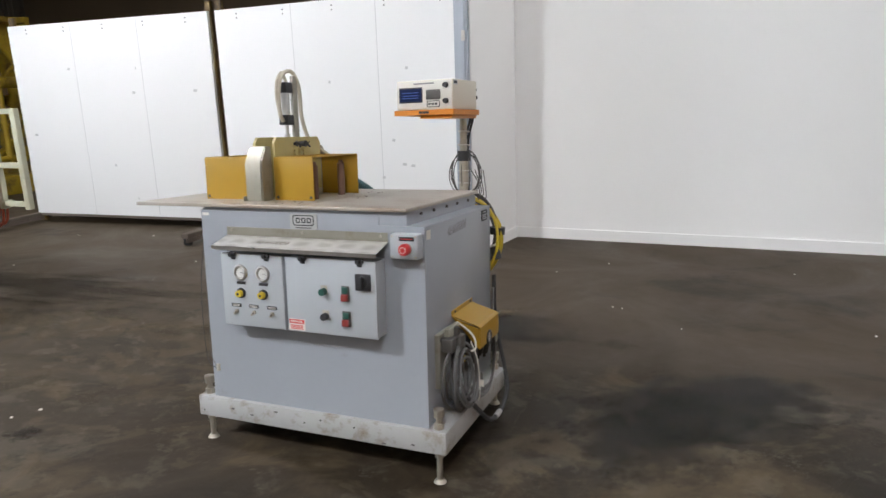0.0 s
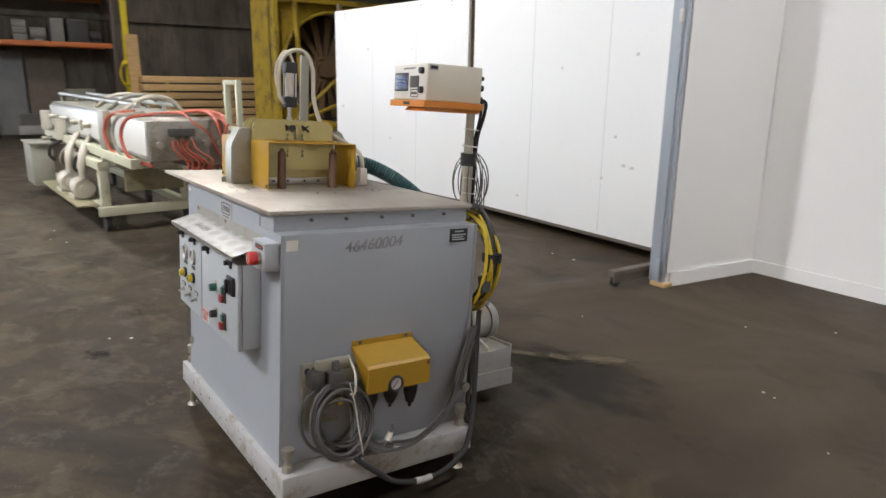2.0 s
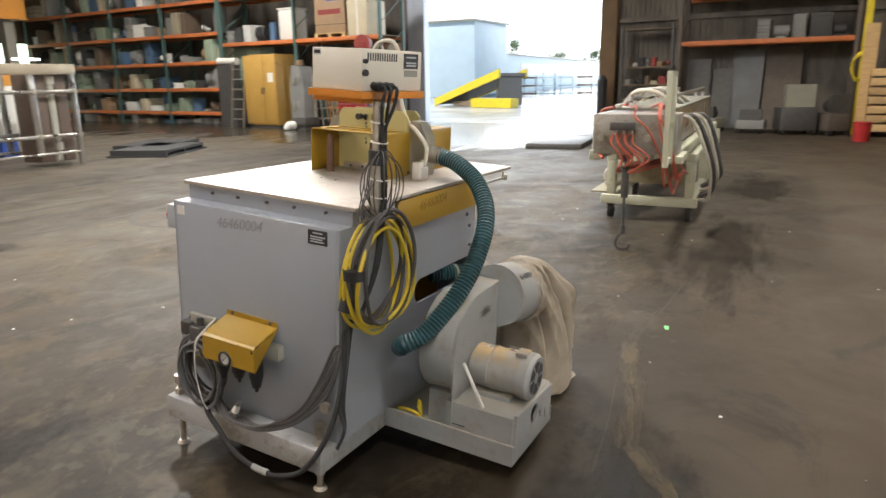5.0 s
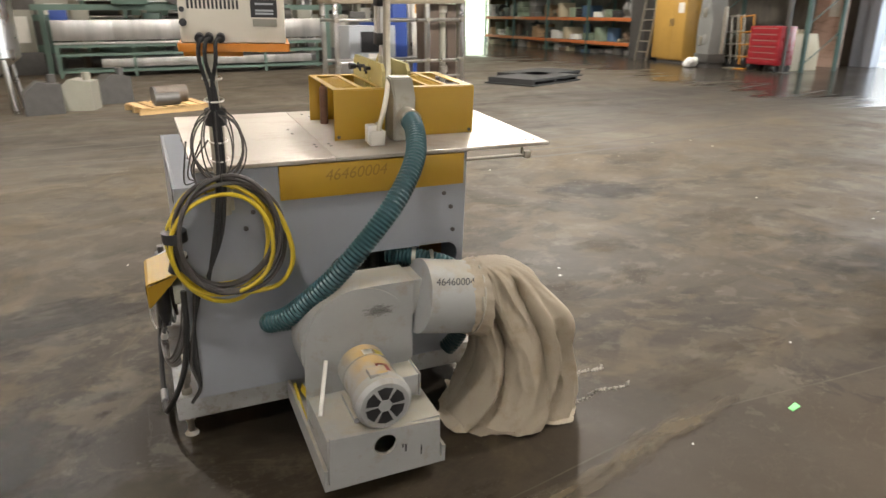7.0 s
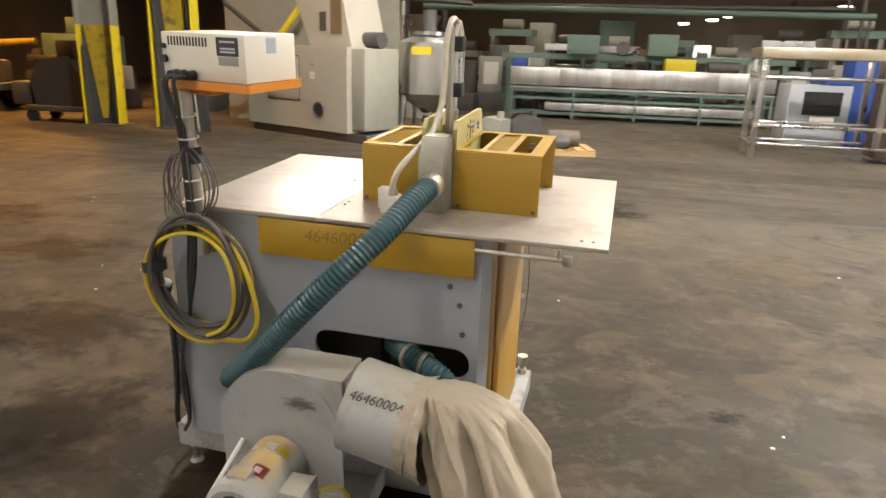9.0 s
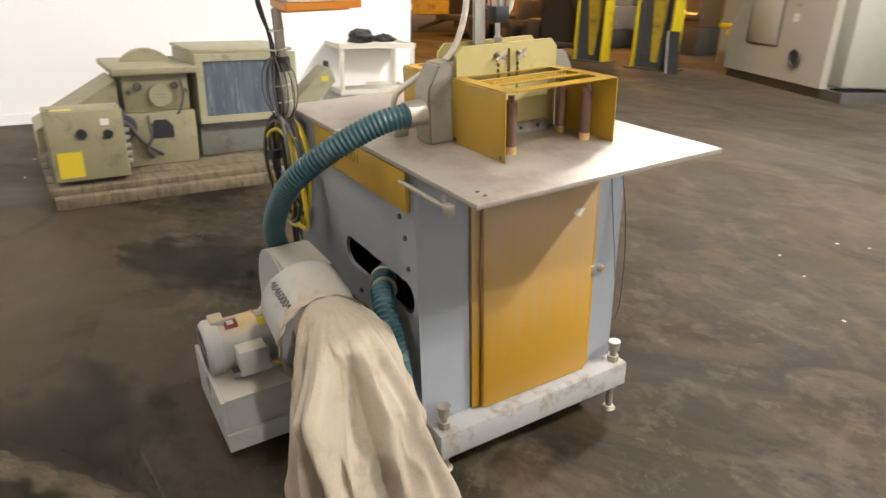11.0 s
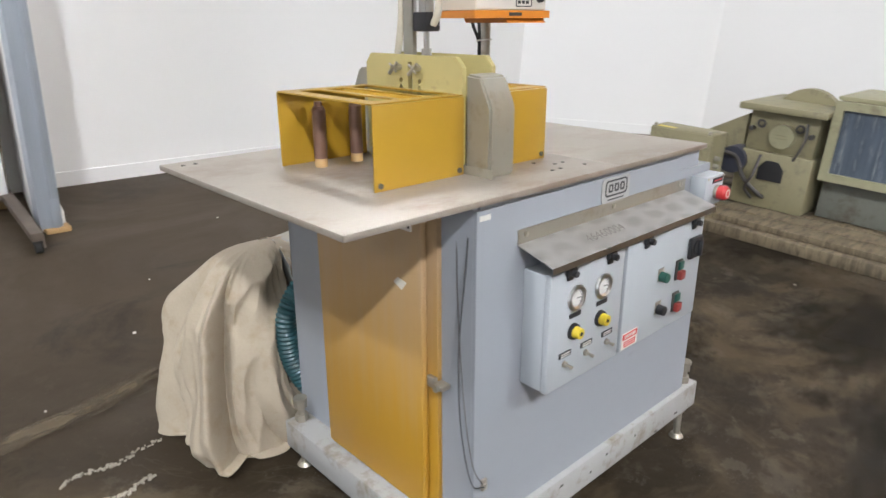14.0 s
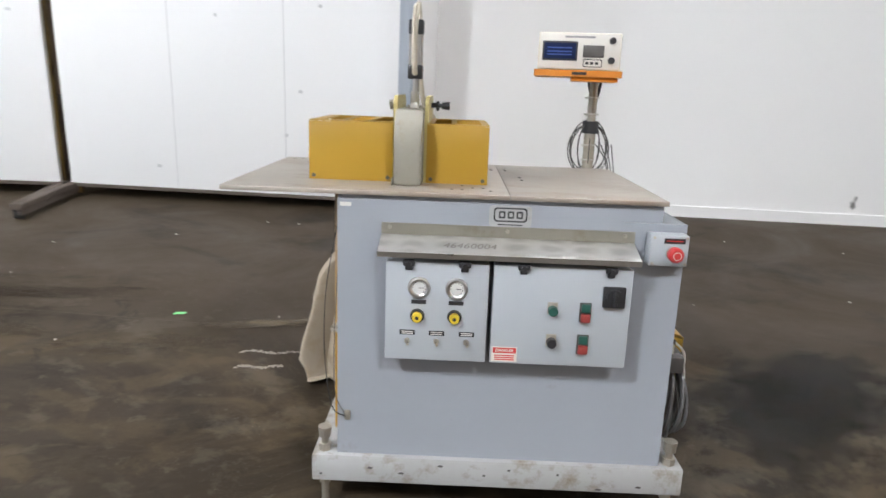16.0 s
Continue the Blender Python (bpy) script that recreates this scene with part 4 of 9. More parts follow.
# two control enclosures
for x0, x1, clamps in ((-0.144, 0.129, (-0.085, 0.065)), (0.145, 0.513, (0.222, 0.455))):
    enc = part("control_enclosure", box(B(), x0, x1, -0.424, -0.3645, 0.545, 0.821, 0.003), LIDGREY, cutter, "light grey control enclosure")
    part("lid", box(B(), x0 - 0.002, x1 + 0.002, -0.440, -0.4245, 0.543, 0.823, 0.004), LIDGREY, enc)
    for x in clamps:
        bm = B()
        box(bm, x - 0.016, x + 0.016, -0.452, -0.4405, 0.812, 0.830, 0.004)
        rod(bm, (x, -0.462, 0.819), (x, -0.440, 0.819), 0.0075, 0.009, seg=12)
        box(bm, x - 0.010, x + 0.010, -0.446, -0.4405, 0.800, 0.8115, 0.003)
        part("clamp", bm, BLACK, enc)
    if x0 < 0:
        for x in (-0.056, 0.045):
            g = part("gauge", ring(B(), (x, -0.4435, 0.752), (0, 1, 0), 0.0250, 0.0058), SSTEEL, enc, "round pressure gauge with a bright bezel")
            part("face", rod(B(), (x, -0.4405, 0.752), (x, -0.4435, 0.752), 0.0235, seg=28), GLASS, g)
            bm = B()
            box(bm, x - 0.001, x + 0.013, -0.4445, -0.4437, 0.7505, 0.7525, m=None)
            for k in range(9):
                a = radians(-40 + 27.5 * k)
                box(bm, x + 0.017 * math.cos(a) - 0.0013, x + 0.017 * math.cos(a) + 0.0013, -0.4444, -0.4437, 0.752 + 0.017 * math.sin(a) - 0.0013, 0.752 + 0.017 * math.sin(a) + 0.0013)
            part("needle", bm, BLACK, g)
            part("name_tag", box(B(), x - 0.020, x + 0.020, -0.4425, -0.4405, 0.706, 0.717), BLACK, enc)
            bm = B()
            rod(bm, (x - 0.003, -0.4405, 0.672), (x - 0.003, -0.448, 0.672), 0.020, 0.0185, seg=20)
            part("collar", bm, BLACK, enc)
            bm = B()
            rod(bm, (x - 0.003, -0.448, 0.672), (x - 0.003, -0.463, 0.672), 0.0140, 0.0125, seg=14)
            kn = part("knob", bm, KNOBY, enc, "yellow regulator knob")
            part("cap", rod(B(), (x - 0.003, -0.463, 0.672), (x - 0.003, -0.4642, 0.672), 0.005), BLACK, kn)
        for x in (-0.085, -0.005, 0.077):
            tag = part("name_tag", box(B(), x - 0.021, x + 0.021, -0.4425, -0.4405, 0.617, 0.630), BLACK, enc)
            for r in (0.621, 0.6262):
                part("text_bar", box(B(), x - 0.016, x + 0.016, -0.4432, -0.4426, r - 0.0012, r + 0.0012), WHITEP, tag)
            bm = B()
            rod(bm, (x, -0.4405, 0.600), (x, -0.446, 0.600), 0.0085, seg=6)
            rod(bm, (x, -0.446, 0.600), (x + 0.003, -0.462, 0.596), 0.003, 0.0045, seg=8)
            part("toggle_switch", bm, BOLT, enc)
    else:
        for x, z, mt, nm in ((0.306, 0.704, GREEN, "pilot_light"), (0.308, 0.613, BLACK, "selector_switch")):
            pl = part("legend_plate", box(B(), x - 0.014, x + 0.014, -0.4425, -0.4405, z - 0.012, z + 0.022, 0.001), BOLT, enc)
            part(nm, rod(B(), (x, -0.4425, z), (x, -0.462, z), 0.0135, 0.0125, seg=20), mt, pl)
        for z in (0.701, 0.610):
            pl = part("push_button", box(B(), 0.378, 0.410, -0.446, -0.4405, z - 0.028, z + 0.028, 0.003), DARKSTEEL, enc, "green and red push button pair")
            part("start_key", box(B(), 0.382, 0.406, -0.453, -0.4462, z + 0.002, z + 0.025, 0.003), GREEN, pl)
            part("stop_key", box(B(), 0.381, 0.407, -0.459, -0.4462, z - 0.025, z - 0.001, 0.003), DULLRED, pl)
        dis = part("disconnect_switch", box(B(), 0.437, 0.497, -0.452, -0.4405, 0.718, 0.777, 0.004), BLACK, enc, "black rotary disconnect switch")
        bm = B()
        rod(bm, (0.467, -0.452, 0.748), (0.467, -0.456, 0.748), 0.022)
        box(bm, 0.461, 0.473, -0.466, -0.4555, 0.726, 0.770, 0.003)
        part("handle", bm, BLACK, dis)
        st = part("warning_label", box(B(), 0.148, 0.218, -0.4412, -0.4402, 0.549, 0.592), WHITEP, enc, "red and white danger label")
        part("red_band", box(B(), 0.151, 0.215, -0.4420, -0.4413, 0.574, 0.590), RED, st)
        writing("DANGER", 0.0125, WHITEP, st, pose(0.183, -0.4424, 0.582, 90, 0, 0))
        for r in (0.567, 0.561, 0.555):
            part("text_bar", box(B(), 0.156, 0.210, -0.4417, -0.4413, r - 0.0018, r + 0.0018), RED, st)

# maker's plate, drawn as plain shapes
pl = part("makers_plate", prism(B(), round_rect(0.126, 0.242, 0.912, 0.971, 0.010), 1, -0.3675, -0.3645), BASEGREY, cutter, "small plate with a black rounded emblem")
bm = B()
plate(bm, round_rect(0.138, 0.230, 0.926, 0.966, 0.010), [round_rect(0.142, 0.226, 0.930, 0.962, 0.008)], 1, -0.3683, -0.3676)
for x in (0.152, 0.176, 0.200):
    plate(bm, round_rect(x, x + 0.018, 0.936, 0.956, 0.004), [round_rect(x + 0.0045, x + 0.0135, 0.9405, 0.9515, 0.002)], 1, -0.3683, -0.3676)
part("emblem", bm, BLACK, pl, smooth=False)
part("text_bar", box(B(), 0.150, 0.218, -0.3682, -0.3676, 0.917, 0.920), BLACK, pl)
part("paper_label", box(B(), -0.283, -0.252, -0.3652, -0.3645, 0.953, 0.964), WHITEP, cutter)
bm = B()
box(bm, -0.268, -0.252, -0.372, -0.3645, 0.315, 0.345, 0.002)
rod(bm, (-0.260, -0.375, 0.330), (-0.260, -0.364, 0.330), 0.005)
part("cable_clip", bm, BOLT, cutter)
part("thin_wire", sweep(B(), smooth_path([(-0.275, -0.33, 0.985), (-0.30, -0.345, 0.86), (-0.325, -0.352, 0.70), (-0.328, -0.360, 0.52), (-0.305, -0.372, 0.36), (-0.262, -0.372, 0.325)], 8), 0.0015, 6), BLACK, cutter)
part("thin_wire", sweep(B(), smooth_path([(-0.285, -0.30, 0.97), (-0.297, -0.32, 0.75), (-0.303, -0.345, 0.55), (-0.296, -0.366, 0.40), (-0.268, -0.372, 0.335)], 8), 0.0012, 6), GCABLE, cutter)

# stop button
bx = part("stop_button_box", box(B(), 0.558, 0.662, -0.412, -0.3645, 0.830, 0.916, 0.005), LIDGREY, cutter, "light grey box with a red stop button")
part("collar", rod(B(), (0.622, -0.412, 0.867), (0.622, -0.422, 0.867), 0.020, seg=24), BOLT, bx)
bm = B()
rod(bm, (0.622, -0.422, 0.867), (0.622, -0.438, 0.867), 0.0205, seg=28)
rod(bm, (0.622, -0.438, 0.867), (0.622, -0.446, 0.867), 0.0205, 0.016, seg=28)
sb = part("stop_button", bm, RED, bx, "red mushroom stop button")
part("white_ring", ring(B(), (0.622, -0.4462, 0.867), (0, 1, 0), 0.0105, 0.0010, 24, 5), WHITEP, sb)
tag = part("name_tag", box(B(), 0.594, 0.650, -0.4142, -0.4122, 0.894, 0.908), BLACK, bx)
part("text_bar", box(B(), 0.600, 0.644, -0.4148, -0.4143, 0.8995, 0.9025), RED, tag)
for x, z in ((0.567, 0.838), (0.655, 0.838), (0.567, 0.909), (0.655, 0.909)):
    part("screw", rod(B(), (x, -0.412, z), (x, -0.4145, z), 0.004, seg=8), BOLT, bx)

# right end: marks and plate
writing("46460004", 0.052, PENCIL, cutter, pose(0.6687, -0.055, 0.893, 90, -3, 90), "written_number", 0.25, 0.0003)
npl = part("rating_plate", box(B(), 0.6682, 0.6705, 0.243, 0.318, 0.880, 0.926), BLACK, cutter, "black rating plate")
for z, a, b2 in ((0.917, 0.262, 0.300), (0.905, 0.252, 0.310), (0.897, 0.252, 0.300), (0.889, 0.252, 0.306)):
    part("text_bar", box(B(), 0.6706, 0.6711, a, b2, z - 0.0022, z + 0.0022), LIDGREY, npl)
part("paper_label", box(B(), 0.6682, 0.6688, -0.348, -0.312, 0.890, 0.922), WHITEP, cutter)

# air preparation unit
reg = part("air_unit", box(B(), 0.6685, 0.700, -0.262, 0.135, 0.455, 0.505, 0.003), CHUTE, cutter, "air preparation unit under an ochre cover")
bm = B()
prism(bm, [(0.6685, 0.5625), (0.775, 0.530), (0.785, 0.523), (0.785, 0.5195), (0.774, 0.5265), (0.6685, 0.559)][::-1], 1, -0.124, 0.108)
cov = part("cover", bm, OCHRE, reg, smooth=False)
part("back_flange", box(B(), 0.6687, 0.6717, -0.124, 0.108, 0.563, 0.580, 0.001), OCHRE, cov, smooth=False)
notch = [(-0.022 + 0.029 * math.cos(radians(180 - 15 * k)), 0.458 + 0.029 * math.sin(radians(180 - 15 * k))) for k in range(13)]
part("front_flap", prism(B(), [(-0.124, 0.441), (-0.051, 0.441)] + notch + [(0.007, 0.441), (0.108, 0.441), (0.108, 0.5192), (-0.124, 0.5192)], 0, 0.7815, 0.7848), OCHRE, cov, smooth=False)
for y in (-0.095, 0.080):
    part("screw", rod(B(), (0.6718, y, 0.572), (0.675, y, 0.572), 0.006, seg=10), DARKSTEEL, cov)
part("edge_mark", box(B(), 0.7850, 0.7856, 0.096, 0.103, 0.505, 0.517), BLACK, cov)
for y in (-0.1235, 0.1045):
    part("cheek", prism(B(), [(0.6690, 0.556), (0.7810, 0.518), (0.7810, 0.436)][::-1], 1, y, y + 0.003), OCHRE, reg, smooth=False)
g = part("gauge", ring(B(), (0.786, -0.022, 0.460), (1, 0, 0), 0.0235, 0.0045), BLACK, reg, "small pressure gauge")
part("face", rod(B(), (0.774, -0.022, 0.460), (0.7865, -0.022, 0.460), 0.0225, seg=24), GLASS, g)
part("needle", prism(B(), [(-0.034, 0.449), (-0.031, 0.447), (-0.012, 0.470), (-0.014, 0.471)], 0, 0.7867, 0.7872), BLACK, g, smooth=False)
for y, z in ((-0.085, 0.37), (-0.010, 0.375), (0.068, 0.36)):
    bm = B()
    rod(bm, (0.735, y, 0.50), (0.735, y, 0.40), 0.024)
    rod(bm, (0.735, y, 0.40), (0.735, y, z), 0.024, 0.014)
    rod(bm, (0.735, y, z), (0.735, y, z - 0.016), 0.006)
    part("bowl", bm, BLACK, reg)
bm = B()
box(bm, 0.6685, 0.690, -0.300, -0.175, 0.330, 0.535, 0.003)
part("mounting_plate", bm, COVER, reg, "dull brownish mounting plate")
part("terminal_box", box(B(), 0.6905, 0.712, -0.262, -0.150, 0.512, 0.548, 0.003), CHUTE, reg)
for y in (-0.285, -0.262):
    part("plate_hole", rod(B(), (0.690, y, 0.515), (0.6912, y, 0.515), 0.010, seg=12), BLACK, reg)
bm = B()
box(bm, 0.691, 0.745, -0.235, -0.180, 0.460, 0.515, 0.004)
rod(bm, (0.72, -0.205, 0.50), (0.72, -0.205, 0.545), 0.012)
box(bm, 0.691, 0.735, -0.290, -0.245, 0.470, 0.520, 0.004)
part("valve_body", bm, DARKSTEEL, reg)
part("valve_tag", box(B(), 0.7455, 0.748, -0.205, -0.190, 0.41, 0.435, 0.002), YCABLE, reg)
CORD = material("mid_grey_cord", (0.105, 0.104, 0.104), 0.42, vary=0.12, scale=16)
rng = random.Random(4)
for k in range(11):
    cy, cz, ry_, rz_ = -0.198 + rng.uniform(-0.014, 0.016), 0.352 + rng.uniform(-0.010, 0.010), 0.090 + rng.uniform(-0.038, 0.014), 0.120 + rng.uniform(-0.042, 0.014)
    x0 = 0.706 + 0.0050 * k
    pts = [Vector((x0 + 0.012 * math.sin(a + k), cy + ry_ * math.cos(a) - 0.12 * rz_ * math.sin(a), cz + rz_ * math.sin(a))) for a in [2 * math.pi * i / 40 for i in range(40)]]
    part("cable_loop", sweep(B(), pts, 0.0056, 8, closed=True), CORD if k % 4 else GCABLE, reg)
part("cable_tie", sweep(B(), smooth_path([(0.70, -0.150, 0.548), (0.752, -0.155, 0.515), (0.776, -0.163, 0.490), (0.780, -0.168, 0.455), (0.764, -0.172, 0.445)], 6), 0.004, 6), WHITEP, reg)
part("cable_tie", sweep(B(), smooth_path([(0.765, -0.178, 0.485), (0.786, -0.168, 0.42), (0.790, -0.155, 0.34), (0.786, -0.138, 0.27), (0.775, -0.128, 0.235)], 6), 0.0022, 6), WHITEP, reg)
# loose cords lying in bows along the base towards the corner
for k in range(6):
    o, w = 0.012 * k, rng.uniform(-0.02, 0.02)
    pts = [(0.738, -0.135 + o, 0.30 - o), (0.758, -0.075 + o + w, 0.235), (0.762 - 0.004 * k, 0.0 + w, 0.214 + 0.003 * k), (0.752, 0.10 + w, 0.209 + 0.012 * (k % 3)), (0.728, 0.21 + o / 2, 0.255 + o), (0.696, 0.300, 0.335 + 1.5 * o), (0.682, 0.352, 0.43 + 2 * o), (0.676, 0.382, 0.56)]
    part("cable", sweep(B(), smooth_path(pts, 8), 0.0052 if k % 2 else 0.0040, 7), (CORD, GCABLE)[k % 3 == 2], cutter)
pts = [(0.735, -0.15, 0.26), (0.752, -0.10, 0.222), (0.756, -0.03, 0.248), (0.745, 0.0, 0.30), (0.752, -0.02, 0.225), (0.752, 0.05, 0.212)]
part("cable", sweep(B(), smooth_path(pts, 8), 0.0045, 7), CORD, cutter)
part("tape_wrap", rod(B(), (0.750, -0.022, 0.248), (0.748, -0.010, 0.272), 0.013, 0.010, seg=12), WHITEP, cutter, "scrap of white tape")
pts = [(0.735, -0.17, 0.27), (0.762, -0.145, 0.222), (0.770, -0.08, 0.165), (0.776, 0.0, 0.105), (0.777, 0.10, 0.080), (0.776, 0.20, 0.088), (0.768, 0.29, 0.135), (0.735, 0.345, 0.225), (0.700, 0.375, 0.34), (0.680, 0.388, 0.48), (0.675, 0.392, 0.62)]
part("cable", sweep(B(), smooth_path(pts, 8), 0.0095, 8), RUBBER, cutter, "thick black cable drooping past the base")
part("tape_wrap", sweep(B(), smooth_path([(0.7775, 0.08, 0.083), (0.7775, 0.11, 0.0795), (0.777, 0.145, 0.0805)], 5), 0.0118, 10), BASEGREY, cutter, "grey tape round the cable")
part("corner_clamp", rod(B(), (0.690, 0.330, 0.345), (0.706, 0.330, 0.345), 0.018, seg=14), BOLT, cutter)
for k in range(3):
    pts = [(0.64 - 0.012 * k, 0.376, 0.64), (0.655, 0.385, 0.50), (0.68 - 0.01 * k, 0.375, 0.36), (0.66, 0.38, 0.26), (0.69, 0.372, 0.20)]
    part("cable", sweep(B(), smooth_path(pts, 8), 0.006, 7), RUBBER if k else GCABLE, cutter)

# guard hoods over the table, with openings in their tops
for x0, x1, slots, meshes in ((-0.404, -0.157, ((-0.368, -0.315), (-0.226, -0.170)), ((-0.298, -0.240),)), (-0.058, 0.124, ((-0.040, 0.012),), ((0.028, 0.104),))):
    hood = part("guard_hood", box(B(), x0, x1, -0.192, -0.189, 1.0, 1.170, 0.001), OCHRE, cutter, "ochre sheet-metal guard hood")
    part("hood_back", box(B(), x0, x1, 0.163, 0.166, 1.0, 1.170, 0.001), OCHRE, hood)
    bm = B()
    holes = [round_rect(a, b2, -0.155, 0.130, 0.012) for a, b2 in slots] + [round_rect(a, b2, -0.155, 0.130, 0.006) for a, b2 in meshes]
    plate(bm, round_rect(x0, x1, -0.1888, 0.1628, 0.003), holes, 2, 1.1735, 1.1705)
    part("hood_top", bm, OCHRE, hood, smooth=False)
    for a, b2 in meshes:
        bm = B()
        nx, ny = 8, 26
        for s in (1, -1):
            for i in range(-ny, ny + nx):
                yy = -0.155 + 0.285 * i / ny
                p, q = Vector((a, yy, 1.169)), Vector((b2, yy + s * (b2 - a) * 0.9, 1.169))
                if min(p.y, q.y) > -0.156 and max(p.y, q.y) < 0.131:
                    rod(bm, p, q, 0.0016, seg=4)
        part("mesh_insert", bm, OCHRE, hood)
    for x in (x0 + 0.014, x1 - 0.014):
        for y in (-0.192, 0.166):
            part("screw", rod(B(), (x, y, 1.012), (x, y + math.copysign(0.004, y), 1.012), 0.006, seg=8), DARKSTEEL, hood)
for x0, mt in ((-0.158, KHAKI), (-0.066, KHAKI)):
    bm = B()
    holes = [circle2(y, z, 0.0065, 10) for y in (0.018, -0.047) for z in (1.112, 1.128, 1.160, 1.176, 1.192)] + [round_rect(-0.023, -0.007, 1.150, 1.235, 0.006)]
    plate(bm, [(-0.186, 1.0), (0.150, 1.0), (0.150, 1.228), (0.130, 1.250), (-0.166, 1.250), (-0.186, 1.228)], holes, 0, x0, x0 + 0.012)
    kp = part("knife_plate", bm, mt, cutter, "khaki plate with two rows of holes", smooth=False)
    sx = x0 - 0.0005 if x0 < -0.1 else x0 + 0.0125
    ex = sx - 0.02 if x0 < -0.1 else sx + 0.02
    for y in (0.020, -0.049):
        bm = B()
        rod(bm, (sx, y, 1.222), (ex, y, 1.222), 0.007, seg=10)
        rod(bm, (ex, y - 0.014, 1.232), (ex, y + 0.016, 1.208), 0.0045, seg=8)
        rod(bm, (ex, y + 0.014, 1.230), (ex, y - 0.010, 1.212), 0.003, seg=8)
        part("knob", bm, BLACK if x0 > -0.1 else BOLT, kp)
    part("foot_rail", box(B(), min(sx, ex), max(sx, ex), -0.150, 0.120, 1.0002, 1.026, 0.002), STAIN, kp)
    for y in (-0.11, -0.05, 0.02, 0.08):
        part("screw", rod(B(), (ex, y, 1.014), (ex + math.copysign(0.003, ex - sx), y, 1.014), 0.005, seg=8), DARKSTEEL, kp)
for s in (-1, 1):
    y0, y1 = (-0.187, -0.262) if s < 0 else (0.151, 0.232)
    bm = B()
    prism(bm, [(y0, 1.0), (y1, 1.0), (y1, 1.150), (y1 - (y1 - y0) * 0.42, 1.212), (y0, 1.216)][::s], 0, -0.148, -0.068)
    bmesh.ops.bevel(bm, geom=bm.edges[:], offset=0.005, segments=2, affect="EDGES")
    part("chute_cover", bm, COVER, cutter, "dull steel chute cover with rounded edges")
bm = B()
box(bm, -0.153, -0.149, -0.275, 0.0, 1.0, 1.02, 0.001)
part("chute_flange", bm, COVER, cutter)
for x, y in ((-0.337, 0.100), (-0.337, -0.148), (-0.235, 0.100), (-0.235, -0.148), (0.085, 0.085), (0.085, -0.125)):
    bm = B()
    rod(bm, (x, y, 1.020), (x, y, 1.132), 0.0155, seg=18)
    rod(bm, (x, y, 1.132), (x, y, 1.140), 0.0155, 0.011, seg=18)
    rod(bm, (x, y, 1.140), (x, y, 1.150), 0.009, seg=8)
    ro = part("guide_roller", bm, ROLLER, cutter, "rust-brown upright guide roller")
    part("bushing", rod(B(), (x, y, 1.0), (x, y, 1.0198), 0.0150, seg=18), WOOD if x < 0 else ROLLER, ro, "pale worn bushing" if x < 0 else "dark bushing")

# air cylinder on its post
bm = B()
box(bm, -0.112, -0.098, 0.028, 0.062, 1.0, 1.505, 0.002)
part("cylinder_post", bm, COVER, cutter)
cyl = part("air_cylinder", rod(B(), (-0.107, -0.016, 1.340), (-0.107, -0.016, 1.435), 0.017, seg=20), SSTEEL, cutter, "small air cylinder with black end caps")
for z0, z1 in ((1.300, 1.342), (1.432, 1.475)):
    part("end_cap", box(B(), -0.130, -0.084, -0.039, 0.007, z0, z1, 0.004), BLACK, cyl)
for dx in (-0.018, 0.018):
    for dy in (-0.018, 0.018):
        part("tie_rod", rod(B(), (-0.107 + dx, -0.016 + dy, 1.342), (-0.107 + dx, -0.016 + dy, 1.432), 0.003, seg=8), SSTEEL, cyl)
bm = B()
rod(bm, (-0.107, -0.016, 1.23), (-0.107, -0.016, 1.30), 0.007)
rod(bm, (-0.107, -0.016, 1.225), (-0.107, -0.016, 1.262), 0.012, seg=8)
box(bm, -0.120, -0.094, -0.030, -0.002, 1.165, 1.228, 0.003)
part("piston_rod", bm, SSTEEL, cyl)
bm = B()
box(bm, -0.145, -0.072, -0.028, -0.004, 1.190, 1.214, 0.003)
part("knife_bar", bm, CHUTE, cutter)
bm = B()
rod(bm, (-0.052, -0.049, 1.222), (-0.020, -0.049, 1.222), 0.006)
rod(bm, (-0.020, -0.049, 1.222), (0.004, -0.049, 1.222), 0.010, 0.013, seg=14)
part("plunger_knob", bm, BLACK, cutter)
pts = [(-0.107, -0.04, 1.315), (-0.108, -0.058, 1.345), (-0.109, -0.062, 1.42), (-0.106, -0.045, 1.49), (-0.104, 0.0, 1.522), (-0.104, 0.05, 1.512), (-0.10, 0.078, 1.45), (-0.098, 0.085, 1.33), (-0.085, 0.125, 1.225), (-0.055, 0.200, 1.175), (-0.022, 0.262, 1.125), (-0.004, 0.268, 1.07), (0.0, 0.262, 1.045)]
part("air_hose", sweep(B(), smooth_path(pts, 8), 0.0085, 10), LHOSE, cutter, "white woven air hose")
pts = [(-0.107, -0.002, 1.475), (-0.110, -0.03, 1.515), (-0.112, -0.066, 1.47), (-0.112, -0.07, 1.40), (-0.110, -0.05, 1.33)]
part("air_hose", sweep(B(), smooth_path(pts, 8), 0.006, 8), LHOSE, cutter)
bm = B()
box(bm, -0.022, 0.030, 0.230, 0.275, 1.0, 1.050, 0.003)
box(bm, 0.005, 0.038, 0.235, 0.268, 1.010, 1.070, 0.003)
vb = part("valve_block", bm, WHITEP, cutter, "white valve block")
part("fitting", rod(B(), (-0.005, 0.250, 1.05), (-0.003, 0.258, 1.072), 0.012), BOLT, vb)

